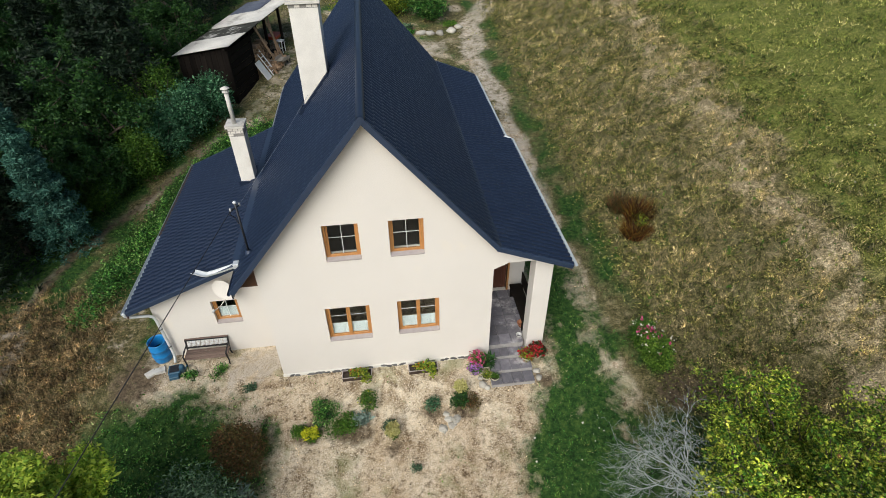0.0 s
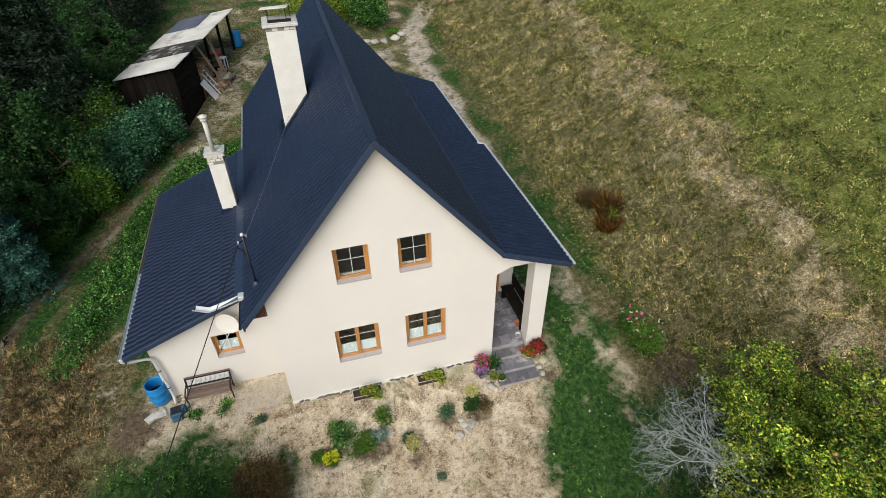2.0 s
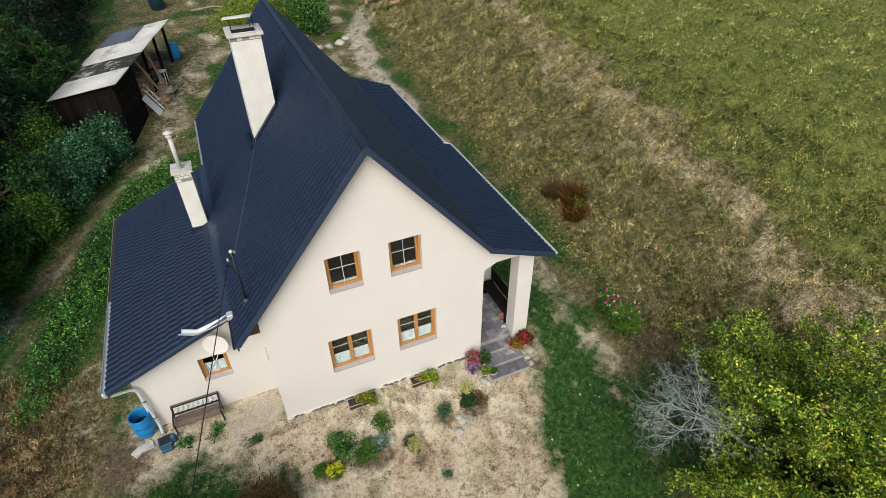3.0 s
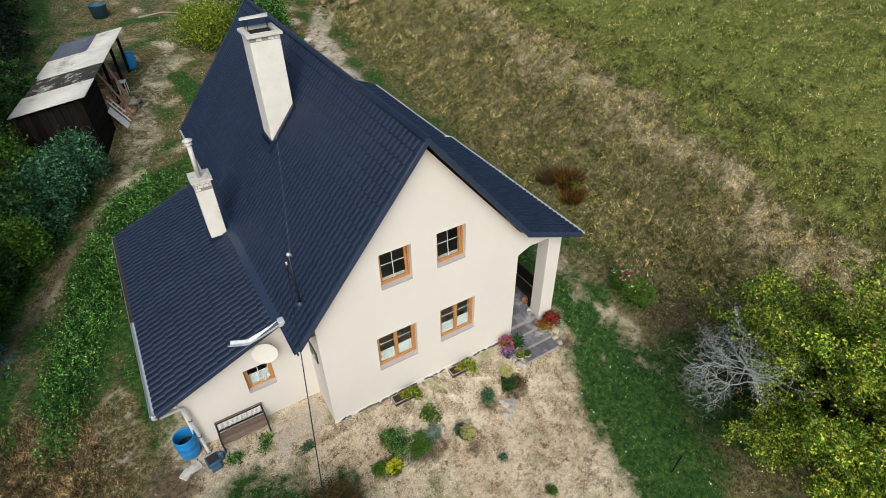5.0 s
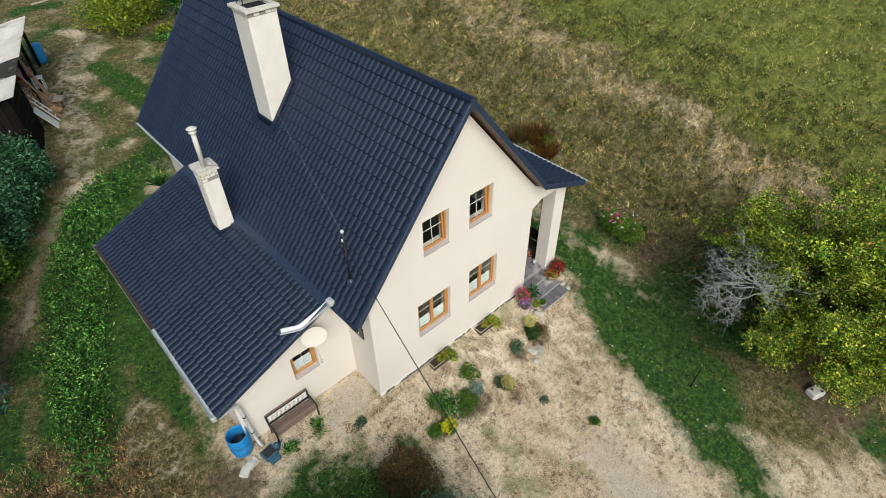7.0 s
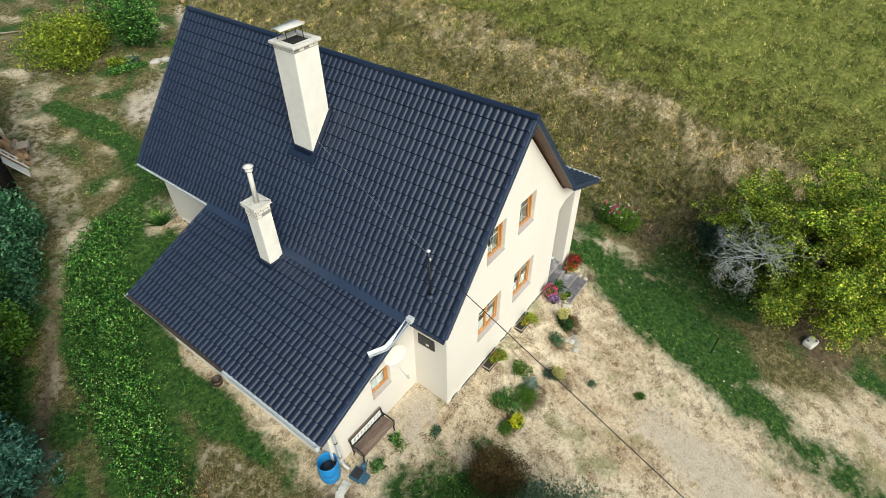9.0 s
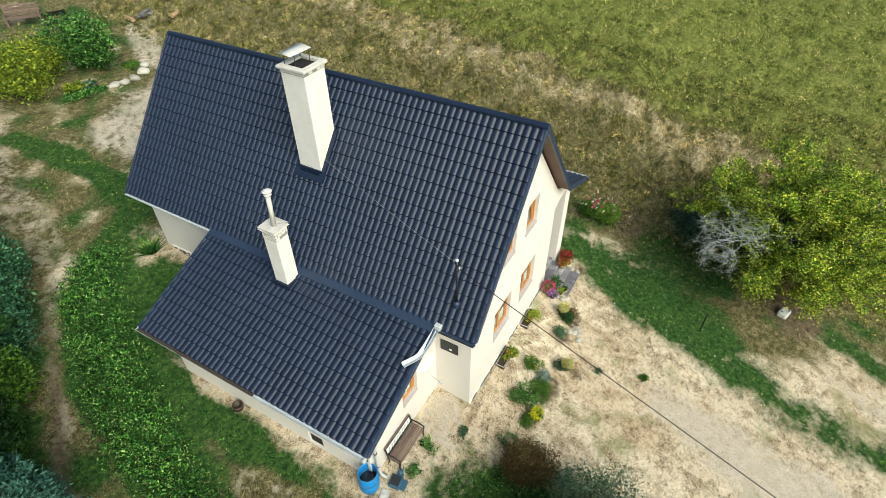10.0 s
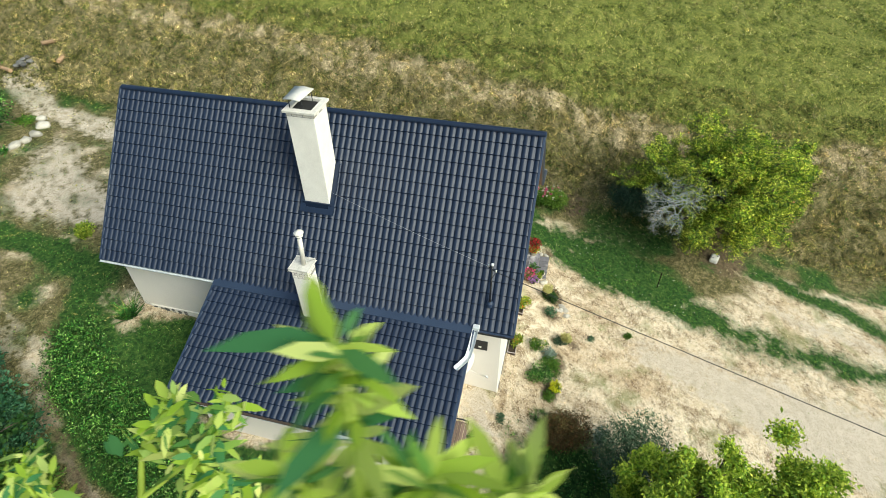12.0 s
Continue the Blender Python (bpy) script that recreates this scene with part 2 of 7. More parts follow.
LEAF_BROWN = foliage("bronze_brown_leaves", [(0.045, 0.030, 0.013), (0.10, 0.07, 0.026), (0.17, 0.14, 0.045), (0.05, 0.065, 0.02), (0.24, 0.11, 0.05)])
LEAF_RUST = foliage("rusty_blades", [(0.022, 0.010, 0.006), (0.070, 0.022, 0.009), (0.34, 0.22, 0.04), (0.016, 0.010, 0.006), (0.16, 0.055, 0.012)])
LEAF_YELLOW = foliage("yellow_green_shrub_leaves", [(0.13, 0.21, 0.02), (0.25, 0.32, 0.03), (0.40, 0.44, 0.05), (0.06, 0.12, 0.016)])
NEEDLE_DARK = foliage("dark_needles", [(0.006, 0.016, 0.008), (0.011, 0.026, 0.012), (0.018, 0.036, 0.016)], see_through=0.1)
NEEDLE_BLUE = foliage("blue_needles", [(0.020, 0.080, 0.060), (0.042, 0.125, 0.095), (0.10, 0.23, 0.18)], see_through=0.1)
GRASS_DRY = foliage("dry_meadow_grass", [(0.043, 0.054, 0.015), (0.119, 0.135, 0.039), (0.248, 0.227, 0.092), (0.432, 0.362, 0.189), (0.648, 0.540, 0.335), (0.864, 0.745, 0.508)], patchy=0.62, size=1.5)
TUFT_STRAW = foliage("bleached_tufts", [(0.20, 0.17, 0.07), (0.36, 0.30, 0.15), (0.55, 0.46, 0.27), (0.70, 0.60, 0.40), (0.10, 0.10, 0.035)])
GRASS_MEADOW = foliage("green_meadow_grass", [(0.038, 0.071, 0.017), (0.100, 0.153, 0.033), (0.212, 0.260, 0.065), (0.401, 0.401, 0.142), (0.684, 0.614, 0.342)], patchy=0.45, size=1.0)
GRASS_VERGE = foliage("brown_verge_grass", [(0.05, 0.035, 0.016), (0.13, 0.09, 0.045), (0.25, 0.18, 0.10), (0.40, 0.30, 0.175), (0.55, 0.44, 0.28)], patchy=0.5, size=1.8)
GRASS_GREEN = foliage("lush_lawn_grass", [(0.016, 0.075, 0.020), (0.028, 0.13, 0.030), (0.060, 0.195, 0.038), (0.13, 0.25, 0.045), (0.26, 0.26, 0.085)], patchy=0.4, size=1.1)
GRASS_STRAW = foliage("bleached_lawn_grass", [(0.15, 0.115, 0.06), (0.32, 0.25, 0.155), (0.50, 0.41, 0.28), (0.64, 0.55, 0.41), (0.74, 0.66, 0.51)], patchy=0.5, size=2.2)
WEED = foliage("broad_weed_leaves", [(0.008, 0.045, 0.012), (0.024, 0.11, 0.022), (0.06, 0.20, 0.038), (0.12, 0.29, 0.05), (0.28, 0.43, 0.15)], patchy=0.2, size=2.0)
BANK_LEAF = foliage("olive_bank_leaves", [(0.027, 0.045, 0.013), (0.081, 0.108, 0.028), (0.173, 0.194, 0.054), (0.302, 0.281, 0.097), (0.475, 0.389, 0.194)], patchy=0.3, size=1.8)
LITTER = foliage("withered_litter", [(0.07, 0.045, 0.025), (0.12, 0.08, 0.045), (0.05, 0.045, 0.025), (0.20, 0.13, 0.07)], see_through=0.05)
FLOWER_RED = foliage("red_petals", [(0.45, 0.015, 0.03), (0.30, 0.01, 0.02), (0.55, 0.06, 0.05)])
FLOWER_PINK = foliage("pink_petals", [(0.60, 0.07, 0.22), (0.70, 0.16, 0.34), (0.45, 0.04, 0.16)])
FLOWER_LILAC = foliage("lilac_petals", [(0.40, 0.16, 0.55), (0.50, 0.28, 0.66), (0.30, 0.10, 0.45)])
FLOWER_WHITE = foliage("white_petals", [(0.75, 0.73, 0.66), (0.62, 0.60, 0.5)])
SEED_HEAD = foliage("pale_seed_heads", [(0.52, 0.50, 0.34), (0.68, 0.66, 0.5), (0.40, 0.38, 0.24)])
FLOWER_YELLOW = foliage("yellow_petals", [(0.52, 0.52, 0.02), (0.62, 0.62, 0.04), (0.36, 0.42, 0.02)])
SEDUM = foliage("pale_yellow_flower_heads", [(0.56, 0.52, 0.22), (0.66, 0.60, 0.30), (0.42, 0.42, 0.13)])
FLOWER_ORANGE = foliage("orange_red_petals", [(0.62, 0.10, 0.02), (0.7, 0.2, 0.04), (0.5, 0.05, 0.02)])

# ---- building blocks ----


def mesh_of(name, verts, faces):
    """A mesh from an array of points and an array of faces that all have the same number of corners."""
    me = bpy.data.meshes.new(name)
    verts, faces = np.asarray(verts, np.float32), np.asarray(faces, np.int32)
    me.vertices.add(len(verts))
    me.vertices.foreach_set("co", verts.ravel())
    k = faces.shape[1]
    me.loops.add(faces.size)
    me.loops.foreach_set("vertex_index", faces.ravel())
    me.polygons.add(len(faces))
    me.polygons.foreach_set("loop_start", np.arange(0, faces.size, k, dtype=np.int32))
    me.update(calc_edges=True)
    return me


def thing(name, label, category, at=(0, 0, 0), group="", kind="", turn=0.0):
    ob = new(name)
    ob.empty_display_size = 0.2
    ob.matrix_basis = pose(*at, 0, 0, turn)
    return tagged(ob, label, category, group, kind)


def part(name, bm, material, parent=None, label="", smooth=False, bevel=0.0):
    """Links a bmesh or a mesh as one mesh object under a thing or a part."""
    if isinstance(bm, bmesh.types.BMesh):
        if bevel:
            bmesh.ops.bevel(bm, geom=bm.edges[:], offset=bevel, segments=1, affect="EDGES", clamp_overlap=True)
        bmesh.ops.recalc_face_normals(bm, faces=bm.faces[:])
        me = bpy.data.meshes.new(name)
        bm.to_mesh(me)
        bm.free()
    else:
        me = bm
    if not me.materials:
        me.materials.append(material)
    if smooth:
        me.polygons.foreach_set("use_smooth", np.ones(len(me.polygons), bool))
    ob = new(name, me)
    if parent is not None:
        ob.parent = parent
    return tagged(ob, label)


def box(bm, x0, x1, y0, y1, z0, z1, m=None):
    mat4 = Matrix.Translation(((x0 + x1) / 2, (y0 + y1) / 2, (z0 + z1) / 2)) @ Matrix.Diagonal((x1 - x0, y1 - y0, z1 - z0, 1))
    bmesh.ops.create_cube(bm, size=1.0, matrix=(m @ mat4) if m else mat4)
    return bm


def boxed(*a, m=None):
    return box(bmesh.new(), *a, m=m)


def tube(bm, points, radii, sides=8, cap=True):
    """A tapered tube along a line of points."""
    points = [Vector(p) for p in points]
    if isinstance(radii, (int, float)):
        radii = [radii] * len(points)
    rings = []
    side = None
    for i, (p, r) in enumerate(zip(points, radii)):
        d = (points[min(i + 1, len(points) - 1)] - points[max(i - 1, 0)]).normalized()
        if side is None:
            side = d.orthogonal().normalized()
        side = (side - d * side.dot(d)).normalized()
        up = d.cross(side)
        rings.append([bm.verts.new(p + (side * math.cos(a) + up * math.sin(a)) * r) for a in (2 * math.pi * k / sides for k in range(sides))])
    for a, b in zip(rings, rings[1:]):
        for k in range(sides):
            bm.faces.new((a[k], a[(k + 1) % sides], b[(k + 1) % sides], b[k]))
    if cap:
        bm.faces.new(rings[0][::-1])
        bm.faces.new(rings[-1])
    return bm


def lathe(bm, profile, at=(0, 0, 0), sides=24):
    """A turned shape: profile of (radius, height)."""
    rings = []
    for r, z in profile:
        rings.append([bm.verts.new((at[0] + r * math.cos(2 * math.pi * k / sides), at[1] + r * math.sin(2 * math.pi * k / sides), at[2] + z)) for k in range(sides)])
    for a, b in zip(rings, rings[1:]):
        for k in range(sides):
            bm.faces.new((a[k], a[(k + 1) % sides], b[(k + 1) % sides], b[k]))
    return bm


def rock(bm, at, size, seed, flat=0.7):
    """One uneven stone."""
    made = bmesh.ops.create_icosphere(bm, subdivisions=2, radius=1.0)["verts"]
    for v in made:
        k = 1 + 0.45 * noise.noise(v.co * 1.3 + Vector((seed * 7.1, seed * 3.3, seed)))
        v.co = Vector((v.co.x * size[0] * k, v.co.y * size[1] * k, v.co.z * size[2] * k * flat)) + Vector(at)
    return bm


def leaf_arrays(centers, size, ratio=0.5, up=0.4, spread=0.35):
    """Leaf blades, four corners each, at the given places."""
    n = len(centers)
    d = RNG.normal(size=(n, 3))
    d[:, 2] = d[:, 2] * 0.6 + up
    d /= np.linalg.norm(d, axis=1)[:, None]
    s = np.cross(d, RNG.normal(size=(n, 3)))
    s /= np.linalg.norm(s, axis=1)[:, None] + 1e-9
    length = size * (1 + spread * RNG.normal(size=n)).clip(0.4, 1.9)
    l3, w3 = length[:, None], (length * ratio * 0.5)[:, None]
    mid = centers + d * l3 * 0.5
    drop = np.cross(d, s) * w3 * 0.5
    v = np.stack([centers, mid + s * w3 + drop, centers + d * l3, mid - s * w3 + drop], axis=1).reshape(-1, 3)
    return v, np.arange(4 * n).reshape(n, 4)


def long_leaf_arrays(centers, size, ratio=0.25, up=0.2):
    """Slender pointed leaves, six corners each, drooping at the tip."""
    n = len(centers)
    d = RNG.normal(size=(n, 3))
    d[:, 2] = d[:, 2] * 0.5 + up
    d /= np.linalg.norm(d, axis=1)[:, None]
    s = np.cross(d, np.array([0.0, 0.0, 1.0]) + 0.5 * RNG.normal(size=(n, 3)))
    s /= np.linalg.norm(s, axis=1)[:, None] + 1e-9
    length = (size * (1 + 0.3 * RNG.normal(size=n)).clip(0.45, 1.7))[:, None]
    w = length * ratio * 0.5
    low = np.array([0.0, 0.0, -1.0]) * length
    a, b, tip = centers + d * length * 0.3, centers + d * length * 0.68 + low * 0.05, centers + d * length + low * 0.16
    v = np.stack([centers, a + s * w, b + s * w * 0.8, tip, b - s * w * 0.8, a - s * w], axis=1).reshape(-1, 3)
    return v, np.arange(6 * n).reshape(n, 6)


def blade_arrays(x, y, z, height, width, lean=0.5):
    """Grass blades, one bent triangle each, standing at the given places."""
    n = len(x)
    a = RNG.uniform(0, 2 * np.pi, n)
    h = height * RNG.uniform(0.45, 1.3, n)
    w = width * RNG.uniform(0.6, 1.3, n)
    base = np.stack([x, y, z], 1)
    across = np.stack([np.cos(a), np.sin(a), np.zeros(n)], 1) * w[:, None] * 0.5
    b = RNG.uniform(0, 2 * np.pi, n)
    tip = base + np.stack([np.cos(b) * h * lean * RNG.uniform(0.2, 1.4, n), np.sin(b) * h * lean * RNG.uniform(0.2, 1.4, n), h], 1)
    v = np.stack([base - across, base + across, tip], 1).reshape(-1, 3)
    return v, np.arange(3 * n).reshape(n, 3)


def in_ball(n, shell=0.55):
    d = RNG.normal(size=(n, 3))
    d /= np.linalg.norm(d, axis=1)[:, None]
    return d * (shell + (1 - shell) * RNG.random(n) ** 0.7)[:, None]


def clumped(n, blobs):
    """Places for leaves in uneven clumps: blobs of (centre, radii)."""
    weight = np.array([r[0] * r[1] + r[0] * r[2] + r[1] * r[2] for _, r in blobs])
    pick = RNG.choice(len(blobs), n, p=weight / weight.sum())
    c, r = np.array([b[0] for b in blobs])[pick], np.array([b[1] for b in blobs])[pick]
    return c + in_ball(n) * r * (1 + 0.12 * RNG.normal(size=(n, 1)))


# ---- ground ----
GX = np.linspace(-60.0, 80.0, 1401)
GY = np.linspace(-60.0, 90.0, 1501)


def smooth_profile(grid, knots, width):
    xs, zs = zip(*knots)
    line = np.interp(grid, xs, zs)
    kernel = np.exp(-0.5 * (np.arange(-40, 41) * (grid[1] - grid[0]) / width) ** 2)
    return np.convolve(np.pad(line, 40, mode="edge"), kernel / kernel.sum(), mode="valid")


ACROSS = smooth_profile(GX, [(-60, -2.5), (-14, -0.45), (-8, 0.0), (3, -0.05), (7.3, -0.12), (8.5, 0.2), (10, 1.0), (12.4, 2.6), (15, 3.7), (22, 5.6), (40, 9.0), (80, 14)], 0.5)
ALONG = smooth_profile(GY, [(-60, -7), (-14, -2.1), (-6, -1.05), (-2, -0.55), (-0.6, -0.15), (-0.1, -0.02), (1.0, 0.07), (6, 0.42), (12, 0.88), (17, 1.35), (24, 2.2), (40, 4.2), (90, 9)], 0.35)


def ground_z(x, y):
    """The slope of the site, with a levelled terrace along the annex."""
    along = np.interp(y, GY, ALONG)
    terrace = np.interp(x, [-13.0, -9.5, -5.0, -3.2], [0, 1, 1, 0]) * np.interp(y, [0.8, 1.6, 8.6, 12.5], [0, 1, 1, 0])
    return np.interp(x, GX, ACROSS) + along - terrace * (along - 0.02).clip(0) * 0.9


def gz(x, y):
    return float(ground_z(x, y))


def wave_noise(x, y, size, seed):
    """Cheap smooth noise of about -1 to 1 over the plan."""
    r = np.random.default_rng(seed)
    out = np.zeros_like(x, dtype=float)
    for k in range(7):
        a, f, p = r.uniform(0, 2 * np.pi), r.uniform(0.6, 1.9) / size, r.uniform(0, 2 * np.pi)
        out += np.sin((x * np.cos(a) + y * np.sin(a)) * f * 2 * np.pi + p + 1.3 * np.sin((y * np.cos(a) - x * np.sin(a)) * f * 3.1 + p))
    return out / 4.0


def near_line(x, y, pts, soft=0.5):
    """1 inside a band along a line of (x, y, half width), falling to 0 over soft metres."""
    best = np.full(x.shape, -9.0)
    for (ax, ay, aw), (bx, by, bw) in zip(pts, pts[1:]):
        dx, dy = bx - ax, by - ay
        t = np.clip(((x - ax) * dx + (y - ay) * dy) / (dx * dx + dy * dy), 0, 1)
        best = np.maximum(best, (aw + (bw - aw) * t) - np.hypot(x - ax - t * dx, y - ay - t * dy))
    return np.clip(best / soft + 0.5, 0, 1)


def in_patch(x, y, cx, cy, rx, ry, soft=0.35):
    return np.clip((1 - np.hypot((x - cx) / rx, (y - cy) / ry)) / soft + 0.5, 0, 1)


def zones(x, y):
    """How lush, how bare, and how much meadow the ground is at places of the plan; meadow also paints the apple tree's
    shade.
    """
    n1, n2 = wave_noise(x, y, 2.2, 3), wave_noise(x, y, 0.8, 5)
    xw, yw = x + 0.25 * n1 + 0.1 * n2, y + 0.25 * n2 + 0.2 * n1
    lush = near_line(xw, yw, [(5.7, 6.0, 0.3), (5.6, 3, 0.7), (5.6, 1, 0.8), (5.55, -0.8, 0.8), (5.0, -3.4, 1.6), (4.4, -5.6, 1.3), (3.3, -7.1, 0.9), (2.75, -8.6, 0.75), (2.55, -10.3, 0.7), (2.5, -13, 0.6), (2.4, -17, 0.6)], 1.3) * np.interp(y, [-8.5, -5.5], [0.72, 1.0])
    lush = lush * (0.86 + 0.3 * wave_noise(x, y, 1.4, 71) + 0.12 * n2).clip(0.35, 1)
    lush = np.maximum(lush, 0.95 * near_line(xw, yw, [(-8.6, 4.2, 0.7), (-8.2, 7.5, 1.1), (-7.4, 9.6, 1.3), (-5.9, 12.4, 1.2), (-4.6, 13.6, 0.9)], 0.6))
    lush = np.maximum(lush, 0.8 * near_line(xw, yw, [(-4.6, 14, 0.7), (-2.0, 15.2, 0.7), (-1.6, 19, 0.6), (-2.2, 23, 0.7)], 0.6))
    lush = np.maximum(lush, 0.8 * near_line(xw, yw, [(-9.3, 2.6, 0.3), (-9.0, 4.4, 0.5), (-8.4, 6.5, 0.5)], 0.6))
    lush = np.maximum(lush, (0.55 + 0.35 * n2).clip(0.1, 0.9) * near_line(xw, yw, [(-6.9, 1.9, 0.3), (-7.0, 4, 0.5), (-6.9, 8, 0.6), (-6.2, 11, 0.9)], 0.6))
    lush = np.maximum(lush, 0.85 * in_patch(xw, yw, -4.9, 10.5, 1.9, 2.0, 0.6))
    lush = np.maximum(lush, 0.78 * in_patch(xw, yw, -6.0, -2.6, 2.5, 2.2, 0.7))
    lush = np.maximum(lush, 0.7 * in_patch(xw, yw, -4.6, -1.9, 1.5, 0.7))
    lush = np.maximum(lush, 0.75 * near_line(xw, yw, [(7.3, 22, 0.25), (7.4, 17, 0.3), (7.2, 12, 0.3), (7.0, 7.5, 0.5), (7.7, 4.5, 0.6), (8.0, 3, 0.4)], 0.9) * (0.55 + 0.6 * wave_noise(x, y, 0.9, 74)).clip(0.1, 1))
    lush = np.maximum(lush, 0.5 * in_patch(xw, yw, 7.5, -4.5, 1.6, 2.2))
    lush = np.maximum(lush, 0.7 * (xw < -10.6) * (yw > 3))
    bare = near_line(xw, yw, [(-11.0, -3, 0.5), (-11.1, 0.7, 0.4), (-11.4, 2.6, 0.4), (-11.4, 5, 0.3), (-10.75, 7.3, 0.28), (-9.8, 9.0, 0.28), (-8.45, 11.0, 0.3), (-7.3, 12.8, 0.35), (-5.6, 14.8, 0.6), (-4.6, 18.8, 0.8), (-3.6, 22.4, 0.9), (-1.5, 26, 1.0)], 0.5) * np.interp(y, [6, 9, 12, 15], [0.6, 0.5, 0.45, 0.36])
    lush = np.maximum(lush, 0.7 * near_line(xw, yw, [(7.2, -9.6, 0.3), (6.1, -11.6, 0.5), (5.6, -13.5, 0.5), (4.5, -15, 0.5)], 0.8))
    bare = np.maximum(bare, 0.9 * near_line(xw, yw, [(-0.9, -17, 1.7), (-0.9, -10.5, 1.5), (0.2, -7.2, 0.9), (0.6, -4.8, 0.4)], 1.6))
    bare = np.maximum(bare, 0.55 * near_line(xw, yw, [(4.7, -10.0, 0.4), (4.4, -11.5, 0.6), (4.0, -14, 0.7)], 1.2))
    bare = np.maximum(bare, 0.55 * near_line(xw, yw, [(6.4, 6, 0.2), (6.7, 10, 0.35), (6.6, 14, 0.45), (6.2, 20, 0.9), (6.6, 25, 0.8), (8.5, 28, 1.0)], 0.7))
    bare = np.maximum(bare, 0.6 * near_line(xw, yw, [(1.0, 14, 1.0), (1.2, 20, 1.8), (4.0, 22, 1.0)], 1.5))
    lush = np.maximum(lush, 0.62 * ((yw > 13.0) & (xw < 5.5)) * np.clip(0.35 + 0.6 * wave_noise(x, y, 2.4, 77), 0, 1))
    bare = np.maximum(bare, 0.6 * in_patch(xw, yw, -3.6, 0.35, 1.0, 0.6))
    meadow = np.clip((xw - 8.0 + 0.3 * n1) / 1.0, 0, 1)
    meadow = np.maximum(meadow, np.clip((-xw - 8.6) / 0.8, 0, 1) * np.clip((3.4 - yw) / 1.2, 0, 1) * 0.8)
    meadow = np.maximum(meadow, np.clip((-xw - 6.3) / 0.8, 0, 1) * 0.7)
    meadow = np.maximum(meadow, 0.75 * np.clip((xw - 6.3) / 0.8, 0, 1))
    lush = np.maximum(lush, 0.6 * np.clip((xw - 6.2) / 0.5, 0, 1) * np.clip((8.6 - xw) / 0.5, 0, 1) * np.clip(0.5 + 0.9 * n1 + 0.3 * n2, 0, 1))
    meadow = np.maximum(meadow, 0.9 * np.clip((yw - 12.5) / 1.5, 0, 1) * (0.78 + 0.5 * n1).clip(0.2, 1))
    lush = np.maximum(lush, 0.85 * np.clip((-xw - 6.6) / 0.6, 0, 1) * np.clip((yw - 2.2) / 2.5, 0, 1) * (0.55 + 0.5 * n1 + 0.35 * wave_noise(x, y, 0.9, 73)).clip(0, 1))
    # darker ground beside the apple tree, its shade put into the colour
    meadow = np.maximum(meadow, 0.9 * in_patch(xw, yw, 6.0, -6.6, 1.9, 2.9, 0.8))
    dusty = near_line(xw, yw, [(-7.9, 1.4, 0.6), (-8.0, 3.4, 0.6), (-7.75, 5.3, 0.35)], 0.7) * (0.75 + 0.5 * n2).clip(0.2, 1)
    lush, bare = lush * (1 - 0.75 * dusty), np.maximum(bare, 0.35 * dusty)
    lush = np.maximum(lush, 0.95 * near_line(xw, yw, [(-7.2, 2.6, 0.15), (-7.1, 5, 0.45), (-7.0, 8.4, 0.6)], 0.5))
    drip = near_line(x + 0.06 * n2, y, [(-6.36, 1.4, 0.06), (-6.42, 8.0, 0.12)], 0.25) * (0.55 + 0.6 * n1).clip(0.1, 1)
    lush, bare = lush * (1 - drip), np.maximum(bare, 0.85 * drip)
    bare = bare * (0.9 + 0.35 * n2).clip(0.5, 1)
    return lush * (1 - 0.9 * bare), bare, meadow


def bank_edge(x, y):
    """Where the dry bank turns into the green meadow."""
    return 13.4 + 0.07 * y.clip(-6, 14) + 0.12 * (-6 - y).clip(0, 20) + 0.45 * wave_noise(x, y, 4.0, 21)


def spaced(lo, hi, step, far):
    core = np.arange(lo, hi + 1e-6, step)
    out = [step * 1.35 ** k for k in range(1, 40)]
    reach = np.cumsum(out)
    reach = reach[reach < far]
    return np.concatenate([(lo - reach)[::-1], core, hi + reach])


